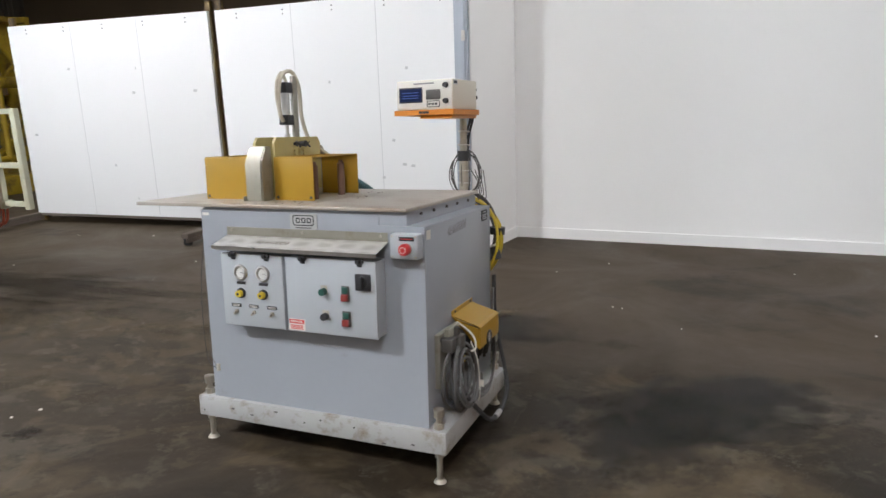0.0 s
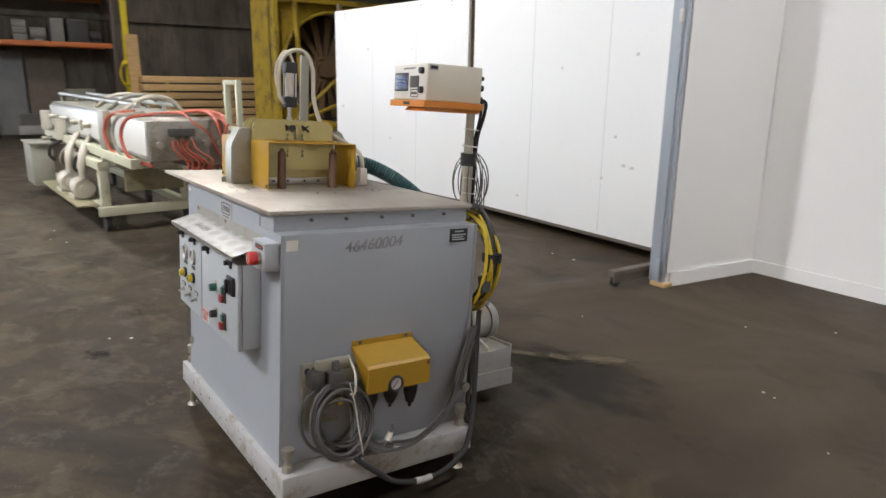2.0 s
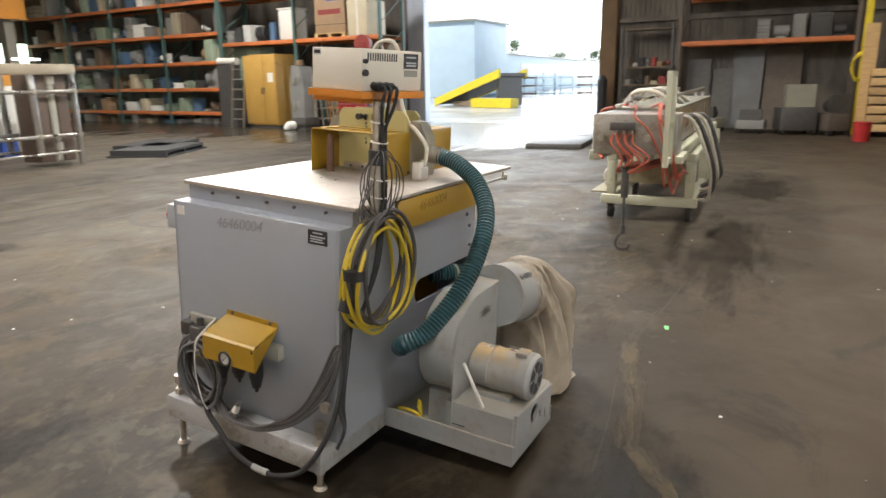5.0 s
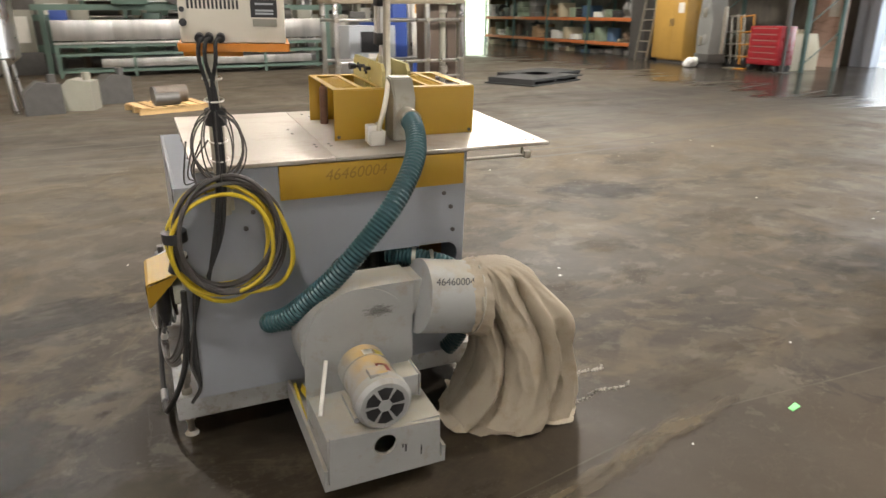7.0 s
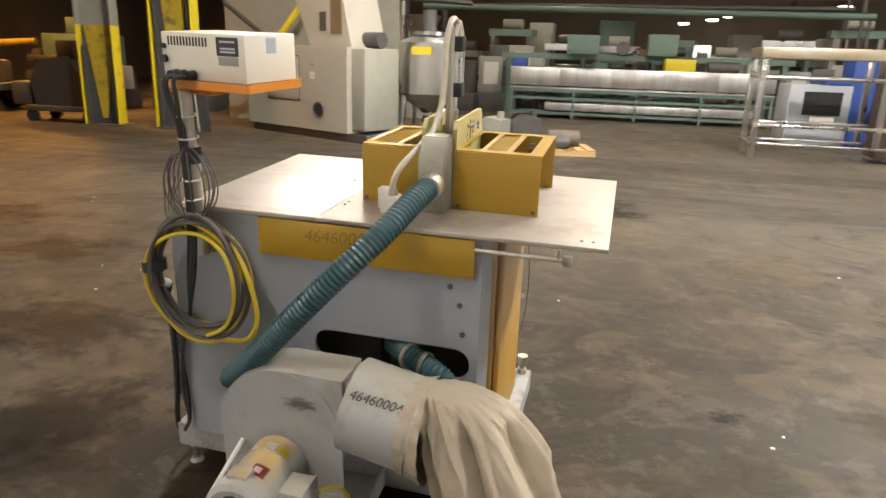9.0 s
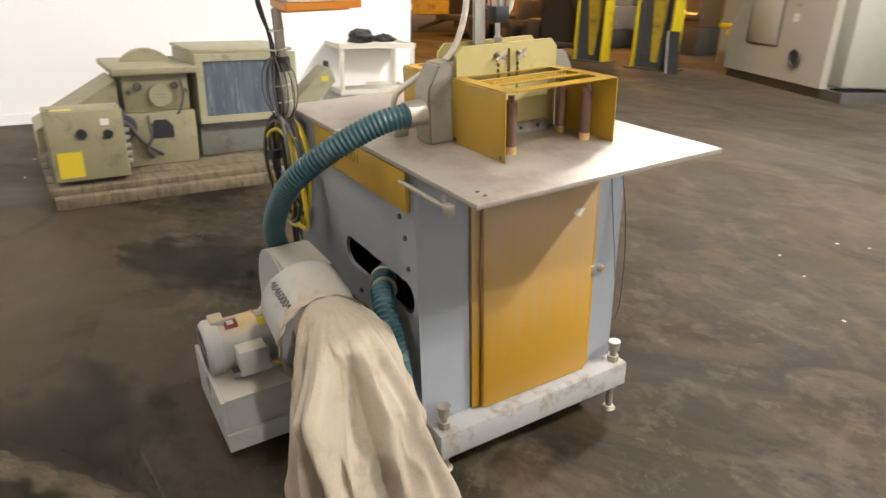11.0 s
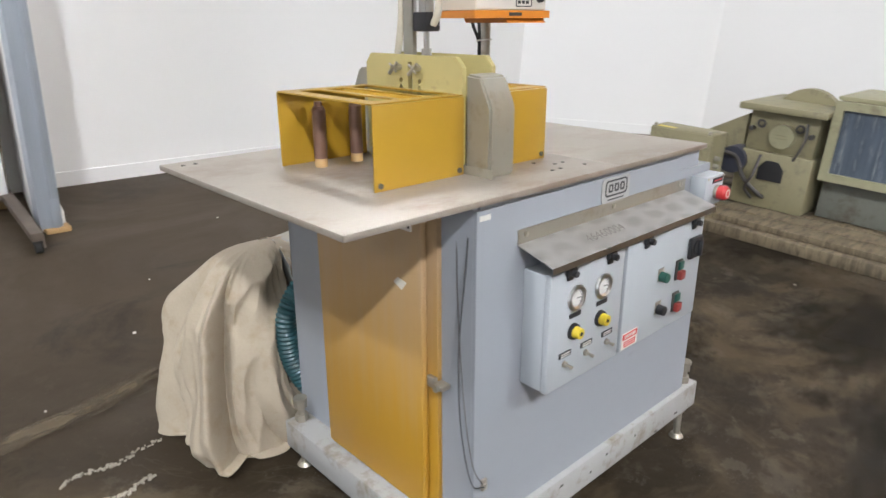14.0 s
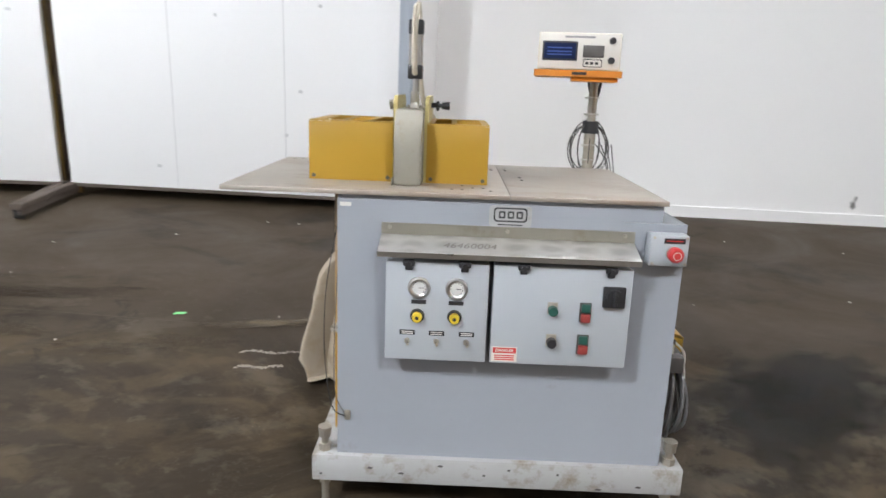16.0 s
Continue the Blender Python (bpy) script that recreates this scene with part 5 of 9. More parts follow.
# dust hose
part("hose_collar", rod(B(), (-0.112, 0.233, 1.085), (-0.113, 0.285, 1.082), 0.036, seg=24), BOLT, cutter)
pts = [(-0.112, 0.262, 1.084), (-0.095, 0.36, 1.065), (-0.05, 0.475, 1.005), (0.035, 0.560, 0.915), (0.137, 0.590, 0.805), (0.25, 0.580, 0.680), (0.375, 0.520, 0.548), (0.43, 0.462, 0.502), (0.41, 0.438, 0.485), (0.345, 0.445, 0.485), (0.27, 0.46, 0.485)]
part("dust_hose", ribbed(B(), pts, 0.034), TEAL, cutter, "teal ribbed dust extraction hose")
pts = [(-0.02, 0.30, 0.61), (-0.12, 0.385, 0.612), (-0.21, 0.425, 0.585), (-0.275, 0.432, 0.50), (-0.288, 0.428, 0.42), (-0.280, 0.420, 0.34), (-0.255, 0.405, 0.27), (-0.225, 0.392, 0.225)]
part("dust_hose", ribbed(B(), pts, 0.034), TEAL, cutter, "teal ribbed hose from the slot to the blower")
for x, y, z, dx, dy in ((-0.15, 0.397, 0.607, 1, -0.3), (-0.095, 0.372, 0.612, 1, -0.5)):
    part("hose_clamp", rod(B(), (x - 0.006 * dx, y - 0.006 * dy, z), (x + 0.006 * dx, y + 0.006 * dy, z), 0.0375, seg=24), BOLT, cutter)

# display box on its pole
bm = B()
rod(bm, (0.533, 0.405, 0.86), (0.533, 0.405, 1.17), 0.021, seg=20)
rod(bm, (0.533, 0.405, 1.17), (0.533, 0.405, 1.325), 0.016, seg=20)
pole = part("display_pole", bm, BOLT, cutter, "grey steel pole with cable ties")
for z in (0.93, 1.03, 1.085, 1.20, 1.26):
    part("cable_tie", ring(B(), (0.533, 0.412, z), (0, 0.1, 1), 0.026, 0.0025, 20, 6), WHITEP, pole)
part("tape_wrap", rod(B(), (0.533, 0.408, 1.13), (0.533, 0.408, 1.175), 0.030, seg=14), BLACK, pole)
part("pole_bracket", box(B(), 0.500, 0.566, 0.3635, 0.384, 0.86, 0.95, 0.003), BOLT, cutter)
DM = pose(0.449, 0.308, 0, 0, 0, -8.5)
disp = part("display_box", box(B(), -0.138, 0.138, -0.106, 0.106, 1.352, 1.474, 0.004), CREAM, cutter, "cream display box on an orange tray", m=DM)
bm = B()
plate(bm, round_rect(-0.148, 0.148, -0.118, 0.114, 0.006), [], 2, 1.330, 1.3515)
prism(bm, [(-0.112, 1.316), (0.10, 1.316), (0.112, 1.3298), (-0.10, 1.3298)], 0, -0.02, 0.135)
part("tray", bm, ORANGE, disp, "orange tray", smooth=False)
part("front_plate", box(B(), -0.134, 0.134, -0.1085, -0.1062, 1.356, 1.470, 0.001), WHITEP, disp)
scr = part("screen", box(B(), -0.124, -0.006, -0.1100, -0.1086, 1.382, 1.446, 0.001), BLACK, disp, "blue display screen")
part("screen_glass", box(B(), -0.118, -0.012, -0.1106, -0.1101, 1.388, 1.440), SCREEN, scr)
for z in (1.402, 1.412, 1.424):
    part("text_bar", box(B(), -0.108, -0.025, -0.1110, -0.1107, z - 0.0017, z + 0.0017), BLUE, scr)
part("counter", box(B(), 0.012, 0.082, -0.1125, -0.1086, 1.394, 1.434, 0.002), DARKSTEEL, disp)
bm = B()
plate(bm, round_rect(0.014, 0.078, 1.362, 1.389, 0.005), [round_rect(0.017, 0.075, 1.365, 1.386, 0.004)], 1, -0.1094, -0.1086)
for x in (0.022, 0.038, 0.054):
    box(bm, x, x + 0.011, -0.1094, -0.1086, 1.371, 1.380)
part("emblem", bm, BLACK, disp)
for z in (1.450, 1.386):
    part("knob", rod(B(), (0.108, -0.1086, z), (0.108, -0.122, z), 0.012, 0.010, seg=16), BLACK, disp)
part("text_bar", box(B(), -0.05, 0.05, -0.1092, -0.1086, 1.457, 1.463), PENCIL, disp)
part("text_bar", box(B(), -0.02, 0.03, -0.1195, -0.1182, 1.336, 1.346), BLACK, disp)
for i in range(13):
    part("vent_slot", box(B(), 0.112 - 0.0105 * i - 0.003, 0.112 - 0.0105 * i + 0.003, 0.1055, 0.1066, 1.440, 1.463), BLACK, disp)
for z, r in ((1.438, 0.007), (1.405, 0.010)):
    part("socket", rod(B(), (0.128, 0.106, z), (0.128, 0.116, z), r, seg=14), BLACK, disp)
rp = part("rating_plate", box(B(), -0.118, -0.048, 0.1062, 0.1072, 1.420, 1.466), BLACK, disp)
for z in (1.455, 1.438, 1.430):
    part("text_bar", box(B(), -0.108, -0.060, 0.1073, 0.1077, z - 0.0025, z + 0.0025), LIDGREY, rp)
part("sticker", box(B(), -0.116, -0.052, 0.1062, 0.1070, 1.396, 1.416), CHUTE, disp)
for x in (0.09, 0.065, 0.035):
    bm = B()
    rod(bm, (x, 0.106, 1.368), (x, 0.135, 1.366), 0.012, seg=12)
    part("plug", bm, BLACK, disp)
em = part("emblem_plate", box(B(), 0.1382, 0.1390, -0.098, -0.066, 1.452, 1.470), LIDGREY, disp)
part("emblem", box(B(), 0.1391, 0.1395, -0.095, -0.069, 1.456, 1.466), BLACK, em)
part("sticker", box(B(), -0.1390, -0.1382, -0.02, 0.02, 1.425, 1.465), LIDGREY, disp)
for k, (x, y) in enumerate(((0.545, 0.44), (0.52, 0.445), (0.56, 0.43))):
    pts = [(x - 0.02, y - 0.02, 1.366), (x, y + 0.018, 1.36), (x + 0.004, y + 0.012, 1.31), (0.530 + 0.008 * k, 0.432, 1.22), (0.525 + 0.008 * k, 0.434, 1.05), (0.53 + 0.01 * k, 0.430, 0.93), (0.55 + 0.01 * k, 0.425, 0.80), (0.60, 0.40, 0.66 - 0.01 * k)]
    part("cable", sweep(B(), smooth_path(pts, 8), 0.0055, 7), RUBBER, cutter)
for k in range(7):
    r1, r2 = 0.070 + 0.010 * (k % 3), 0.090 + 0.007 * (k % 4)
    ang = 0.5 * k
    pts = []
    for i in range(30):
        a = 2 * math.pi * i / 30
        u, v = r1 * math.cos(a), r2 * math.sin(a)
        pts.append(Vector((0.535 + u * math.cos(ang), 0.418 + 0.012 * k / 6 + u * math.sin(ang) * 0.6, 1.075 + v - 0.01 * (k % 2))))
    part("thin_wire", sweep(B(), pts, 0.0022, 5, closed=True), GCABLE if k % 2 else DARKSTEEL, cutter)
for k in range(4):
    pts = [(0.56 + 0.02 * k, 0.42, 1.09), (0.60 + 0.012 * k, 0.41, 1.03 - 0.02 * k), (0.605, 0.40 + 0.01 * k, 0.97), (0.58, 0.41, 0.93)]
    part("thin_wire", sweep(B(), smooth_path(pts, 8), 0.0022, 5), DARKSTEEL, cutter)

# coiled supply cables on a hook at the back corner
rng = random.Random(9)
for k in range(9):
    yellow = k in (0, 1, 4, 7)
    cx, cz = 0.533 + rng.uniform(-0.014, 0.014), 0.795 + rng.uniform(-0.014, 0.012)
    rx_, rz_ = 0.158 + rng.uniform(-0.020, 0.010), 0.178 + rng.uniform(-0.022, 0.012)
    if yellow:
        cx, cz = cx + 0.020, cz - 0.012
    y0 = 0.392 + 0.0078 * k
    pts = [Vector((cx + rx_ * math.cos(a), y0 + 0.010 * math.sin(2 * a + k), cz + rz_ * math.sin(a) + 0.004 * math.sin(3 * a + k))) for a in [2 * math.pi * i / 48 for i in range(48)]]
    part("cable_loop", sweep(B(), pts, 0.0068, 8, closed=True), YCABLE if yellow else GCABLE, cutter, "yellow cable loop" if yellow else "")
part("tape_wrap", rod(B(), (0.680, 0.430, 0.80), (0.682, 0.430, 0.832), 0.036, seg=12), BLACK, cutter)
bm = B()
rod(bm, (0.672, 0.405, 0.745), (0.690, 0.400, 0.700), 0.024, 0.020)
rod(bm, (0.690, 0.400, 0.700), (0.694, 0.399, 0.690), 0.019)
part("plug", bm, BLACK, cutter, "black plug with a white face")
part("plug_face", rod(B(), (0.668, 0.405, 0.755), (0.672, 0.405, 0.745), 0.018), WHITEP, cutter)
pts = [(0.42, 0.425, 0.93), (0.365, 0.44, 0.82), (0.345, 0.44, 0.70), (0.39, 0.43, 0.615), (0.50, 0.43, 0.60)]
part("cable", sweep(B(), smooth_path(pts, 8), 0.0078, 8), YCABLE, cutter)

# ---- dust blower on its skid, bolted behind the cutter ----
GRIME = stain_material("grease_smudge", (0.10, 0.09, 0.075), 0.8, 0.5)
RUSTORANGE = material("rusty_orange_collar", (0.28, 0.10, 0.03), 0.6, vary=0.25, scale=14, dirt=(0.12, 0.06, 0.03), dirt_at=0.58)
blower = thing("dust_blower", "dusty grey dust blower on a skid with a canvas collection bag", "dust collector", LEAN_BACK)
bm = B()
box(bm, -0.012, 0.372, 0.3455, 0.866, 0.130, 0.150)
skid = part("skid", bm, BLOWER, blower, smooth=False)
part("skid_lip", box(B(), 0.362, 0.372, 0.3455, 0.866, 0.1502, 0.205), BLOWER, skid, smooth=False)
part("skid_lip", box(B(), -0.012, -0.002, 0.3455, 0.866, 0.1502, 0.190), BLOWER, skid, smooth=False)
# added support, coloured black to read as the deep shade below the skid
bm = B()
box(bm, 0.09, 0.27, 0.42, 0.76, ground_z(0.2, 0.62) + 0.002, 0.1298)
part("skid_shade_block", bm, BLACK, skid)
stand = part("motor_stand", plate(B(), [(0.006, 0.60), (0.358, 0.60), (0.358, 0.8535), (0.006, 0.8535)], [], 2, 0.290, 0.2985), BLOWER, blower, "dusty box-shaped motor stand", smooth=False)
part("front_plate", plate(B(), [(0.006, 0.150), (0.358, 0.150), (0.352, 0.312), (0.010, 0.292)], [circle2(0.185, 0.248, 0.036, 20)], 1, 0.854, 0.866), BLOWER, stand, smooth=False)
for x0, x1 in ((0.346, 0.358), (0.006, 0.016)):
    part("side_plate", plate(B(), [(0.60, 0.150), (0.8535, 0.150), (0.8535, 0.2895), (0.60, 0.2895)], [], 0, x0, x1), BLOWER, stand, smooth=False)
# scroll housing with its outlet
bm = B()
out, cx, cz = [], 0.185, 0.455
for i in range(37):
    a = radians(90 - 7.5 * i)
    r = 0.195 - 0.022 * i / 36
    out.append((cx + r * math.cos(a), cz + r * math.sin(a)))
out = [(0.005, 0.650)] + out[:-1] + [(0.006, 0.47)]
plate(bm, out[::-1], [], 1, 0.488, 0.618)
sc = part("scroll_housing", bm, BLOWER, blower, "round dusty fan scroll housing")
bm = B()
box(bm, -0.03, 0.0045, 0.500, 0.606, 0.520, 0.645, 0.004)
part("outlet_duct", bm, BLOWER, blower)
# flat back plate of the scroll, down to the stand
back = []
for i in range(25):
    a = radians(180 - 7.5 * i)
    back.append((cx + 0.178 * math.cos(a), cz + 0.196 * math.sin(a)))
part("back_plate", plate(B(), back + [(0.363, 0.151), (0.007, 0.151)], [], 1, 0.6185, 0.6225), BLOWER, sc, smooth=False)
part("saddle", box(B(), 0.06, 0.31, 0.50, 0.606, 0.1505, 0.30, 0.004), BLOWER, sc, smooth=False)
bm = B()
bmesh.ops.create_grid(bm, x_segments=1, y_segments=1, size=1.0)
part("grease_smudge", bm, GRIME, sc, m=pose(0.12, 0.6229, 0.565, -90, 0, 0) @ Matrix.Diagonal((0.075, 0.032, 1, 1)), smooth=False)
part("inlet_collar", rod(B(), (0.255, 0.455, 0.475), (0.225, 0.487, 0.475), 0.078, seg=28), RUSTORANGE, blower)
mt = part("motor", rod(B(), (0.185, 0.635, 0.385), (0.185, 0.815, 0.385), 0.078, seg=32), MOTOR, blower, "dusty electric motor")
part("motor_band", ring(B(), (0.185, 0.70, 0.385), (0, 1, 0), 0.0785, 0.003, 32, 6), MOTOR, mt)
bm = B()
rod(bm, (0.185, 0.815, 0.385), (0.185, 0.850, 0.385), 0.086, 0.086, seg=36)
rod(bm, (0.185, 0.850, 0.385), (0.185, 0.862, 0.385), 0.086, 0.074, seg=36)
part("fan_cowl", bm, BLOWER, mt)
for k in range(6):
    bm = B()
    a0, a1 = radians(60 * k + 6), radians(60 * k + 54)
    prism(bm, [(0.185 + r * math.cos(a), 0.385 + r * math.sin(a)) for r, a in ((0.022, a0), (0.060, a0), (0.062, (a0 + a1) / 2), (0.060, a1), (0.022, a1))], 1, 0.8622, 0.8630)
    part("cowl_opening", bm, BLACK, mt, smooth=False)
part("shaft_cover", rod(B(), (0.185, 0.6185, 0.385), (0.185, 0.635, 0.385), 0.060, seg=24), MOTOR, mt)
jb = part("junction_box", box(B(), 0.050, 0.112, 0.70, 0.785, 0.340, 0.415, 0.005), BLOWER, mt)
part("box_lid", box(B(), 0.044, 0.0495, 0.697, 0.788, 0.337, 0.418, 0.002), BLOWER, jb)


def on_motor(y0, y1, a0, a1, mat, label, name="motor_label"):
    bm = B()
    rows = [[bm.verts.new((0.185 + 0.0792 * math.cos(radians(a0 + (a1 - a0) * i / 8)), y, 0.385 + 0.0792 * math.sin(radians(a0 + (a1 - a0) * i / 8)))) for i in range(9)] for y in (y0, y1)]
    for i in range(8):
        bm.faces.new((rows[0][i], rows[0][i + 1], rows[1][i + 1], rows[1][i]))
    bmesh.ops.solidify(bm, geom=bm.faces[:], thickness=0.0006)
    part(name, bm, mat, mt, label)


on_motor(0.668, 0.700, 82, 104, WHITEP, "round-cornered white label")
on_motor(0.668, 0.700, 110, 132, KNOBY, "small yellow label")
on_motor(0.755, 0.795, 92, 122, DULLRED, "worn red and white label")
on_motor(0.765, 0.785, 96, 110, WHITEP, "")
part("ground_wire", sweep(B(), smooth_path([(0.060, 0.70, 0.35), (0.035, 0.665, 0.352), (0.0, 0.64, 0.335), (-0.02, 0.625, 0.27), (-0.022, 0.62, 0.20)], 8), 0.0045, 6), YCABLE, blower)
for x0, x1, z0, z1 in ((0.118, 0.124, 0.205, 0.232), (0.128, 0.133, 0.222, 0.236), (0.068, 0.072, 0.180, 0.215)):
    part("scrape_mark", box(B(), x0, x1, 0.8662, 0.8668, z0, z1), BLACK, stand)
part("motor_foot", box(B(), 0.110, 0.260, 0.66, 0.80, 0.299, 0.316), BLOWER, mt)
part("lifting_block", box(B(), 0.165, 0.220, 0.790, 0.832, 0.4625, 0.478, 0.003), MOTOR, mt)
part("stay", rod(B(), (0.298, 0.629, 0.425), (0.347, 0.735, 0.304), 0.0065, seg=10), WHITEP, blower, "thin white stay rod")
part("ground_wire", sweep(B(), smooth_path([(0.355, 0.40, 0.21), (0.36, 0.47, 0.215), (0.352, 0.54, 0.165), (0.345, 0.58, 0.160)], 8), 0.006, 6), YCABLE, blower)
bm = B()
prism(bm, [(0.335, 0.20), (0.352, 0.235), (0.346, 0.262), (0.333, 0.240), (0.318, 0.158), (0.332, 0.152)], 1, 0.476, 0.4865)
part("yellow_rag", bm, YCABLE, blower, "crumpled yellow tag")
for x0, x1, z in ((0.3582, 0.3588, 0.215), (0.3582, 0.3588, 0.20)):
    part("scrape_mark", box(B(), x0, x1, 0.625 if z > 0.21 else 0.80, 0.675 if z > 0.21 else 0.835, z, z + 0.004), BLACK, stand)
drum = part("filter_drum", rod(B(), (-0.019, 0.594, 0.580), (-0.205, 0.600, 0.548), 0.122, seg=40), BLOWER, blower, "grey filter drum with a written number")
part("clamp_band", ring(B(), (-0.200, 0.600, 0.549), (1, -0.03, 0.17), 0.125, 0.005, 40, 6), BOLT, drum)
part("clamp_screw", rod(B(), (-0.195, 0.712, 0.60), (-0.195, 0.727, 0.56), 0.007), BOLT, drum)
writing("46460004", 0.034, INK, drum, pose(-0.110, 0.6835, 0.6535, -46, -8, 0) @ pose(0, 0, 0, 0, 0, 180) @ pose(0, 0, 0.0), "written_number", 0.2, 0.0004)
# canvas bag: a slack sack clamped on the drum end, its cloth hanging in uneven folds to the floor
bm = B()
BAG_ROWS = 12
SACK = smooth_path([(-0.208, -0.300, 0.674), (-0.206, -0.372, 0.658), (-0.205, -0.440, 0.615), (-0.205, -0.498, 0.540), (-0.228, -0.536, 0.450), (-0.258, -0.566, 0.350), (-0.248, -0.586, 0.245), (-0.198, -0.592, 0.140), (-0.138, -0.584, 0.055), (-0.118, -0.578, 0.026)], BAG_ROWS)
GIRTH = smooth_path([(0.024, 0.600, 0), (0.070, 0.601, 0), (0.110, 0.602, 0), (0.138, 0.604, 0), (0.160, 0.607, 0), (0.182, 0.608, 0), (0.200, 0.605, 0), (0.210, 0.602, 0), (0.212, 0.598, 0), (0.214, 0.596, 0)], BAG_ROWS)
# each fold: heading under the clamp and at the hem, depth, sharp and slack side, where it begins and dies out
FOLDS = [(62, 24, 0.085, 4, 30, 0.14, 1.3), (88, 112, 0.070, 26, 4, 0.10, 0.85), (128, 104, 0.050, 4, 22, 0.40, 1.3), (142, 160, 0.080, 5, 30, 0.16, 1.2), (172, 184, 0.070, 24, 4, 0.12, 0.80), (200, 188, 0.048, 4, 18, 0.45, 1.3), (214, 244, 0.085, 5, 32, 0.14, 1.3), (268, 280, 0.050, 20, 6, 0.35, 1.3), (322, 335, 0.060, 8, 26, 0.40, 1.3)]
SEG, n, rings = 260, len(SACK), []
for i in range(n):
    f = i / (n - 1)
    x_in, x_out, z = SACK[i]
    half, yc = GIRTH[i].x, GIRTH[i].y
    low = min(1.0, max(0.0, (f - 0.80) / 0.2))
    row = []
    for k in range(SEG):
        deg = 360 * k / SEG
        a = radians(deg)
        c, s_ = math.cos(a), math.sin(a)
        r = 0.0
        for top, foot, deep, w0, w1, start, end in FOLDS:
            at = top + (foot - top) * f ** 0.8 + 16 * noise.noise(Vector((0.37 * top, 2.1 * f, 0)))
            d = (deg - at + 180) % 360 - 180
            on = min(1.0, max(0.0, (f - start) * 3.6)) * min(1.0, max(0.0, (end - f) * 4.0)) * (0.8 + 0.3 * math.sin(4.2 * f + 1.7 * top))
            w = w0 if d < 0 else w1
            r -= deep * on * math.exp(-abs(d) / w)
            r += deep * 0.40 * on * math.exp(-((abs(d) - 1.5 * w - 3) / (0.8 * w + 3)) ** 2)
        grow = min(1.0, max(0.0, (f - 0.06) * 4))
        r += grow * 0.085 * (0.15 - abs(noise.noise(Vector((1.3 * c + 7, 1.3 * s_, 2.4 * f + 1.5)))))
        r += grow * 0.045 * (0.16 - abs(noise.noise(Vector((2.1 * c + 1.6 * f, 2.1 * s_ + 4 - 1.2 * f, 3.6 * f)))))
        r += grow * 0.016 * (0.16 - abs(noise.noise(Vector((4.5 * c - 2 * f, 4.5 * s_ + 2, 6.5 * f)))))
        r += 0.004 * math.sin(19 * a + 3 * s_) * math.exp(-((f - 0.13) / 0.09) ** 2)
        r += 0.050 * math.exp(-(((deg - 128) / 13) ** 2) - ((f - 0.40) / 0.09) ** 2)
        r += low * (0.030 * math.sin(3 * a + 0.6) + 0.022 * noise.noise(Vector((3 * c, 3 * s_, 9))))
        q = Vector(((x_in + x_out) / 2, yc, z))
        rx = (x_in - x_out) / 2
        q.x += (rx + (r if c < 0.2 else 0.35 * r)) * math.copysign(abs(c) ** 0.86, c)
        q.y += (half + r * min(1.0, half / 0.12)) * math.copysign(abs(s_) ** 0.86, s_)
        q.z += f * (0.030 * noise.noise(Vector((1.6 * c, 1.6 * s_, 5.0))) - 0.25 * r)
        q.z = max(q.z, ground_z(q.x, q.y) + 0.005 + 0.012 * low * (1 + math.sin(5 * a)))
        q.y = max(q.y, 0.372)
        row.append(bm.verts.new(q))
    rings.append(row)
for a, b2 in zip(rings, rings[1:]):
    for k in range(SEG):
        bm.faces.new((a[k], a[(k + 1) % SEG], b2[(k + 1) % SEG], b2[k]))
bm.faces.new(rings[0])
bm.faces.new(rings[-1])
# gathered sleeve under the clamp
sleeve = []
for i in range(9):
    f = i / 8
    row = []
    for k in range(96):
        a = 2 * math.pi * k / 96
        rad = 0.1245 + 0.0030 * math.sin(17 * a + 2 * f) * abs(f - 0.45) * 2 + 0.012 * f * f
        row.append(bm.verts.new((-0.168 - 0.062 * f, 0.6 + rad * math.cos(a), 0.551 + rad * math.sin(a) - 0.008 * f)))
    sleeve.append(row)
for a, b2 in zip(sleeve, sleeve[1:]):
    for k in range(96):
        bm.faces.new((a[k], a[(k + 1) % 96], b2[(k + 1) % 96], b2[k]))
bmesh.ops.recalc_face_normals(bm, faces=bm.faces)
bag = part("canvas_bag", bm, TARP, blower, "slack beige canvas dust bag with deep folds")
SLATE = material("dark_slate_motor_paint", (0.035, 0.038, 0.055), 0.5, vary=0.2, scale=8)

# ---- granulator on its timber skid, against the white wall ----
GRANGREEN = material("faded_olive_frame_paint", (0.30, 0.285, 0.18), 0.5, vary=0.12, scale=4, dirt=(0.18, 0.155, 0.10), dirt_at=0.6)
GRANGREY = material("grey_green_base_paint", (0.16, 0.165, 0.14), 0.6, vary=0.2, scale=3, dirt=(0.10, 0.085, 0.06), dirt_at=0.58)
DIRTYWOOD = material("oil_dirtied_timber", (0.15, 0.118, 0.072), 0.85, vary=0.35, scale=3, stretch=(1, 5, 1), dirt=(0.07, 0.055, 0.035), dirt_at=0.52)
gr = thing("granulator", "old olive-beige granulator with a control box on timber skids", "machine", pose(3.67, 0.28, 0, 0, 0, 2))
for y in (-1.0, -0.1, 0.8):
    part("skid_beam", box(B(), -0.70, 0.50, y, y + 0.12, 0.0, 0.07, 0.006), DIRTYWOOD, gr)
for i in range(6):
    x = -0.72 + 0.205 * i
    part("deck_board", box(B(), x, x + 0.19, -1.10, 0.98, 0.0705, 0.112, 0.004), DIRTYWOOD, gr)
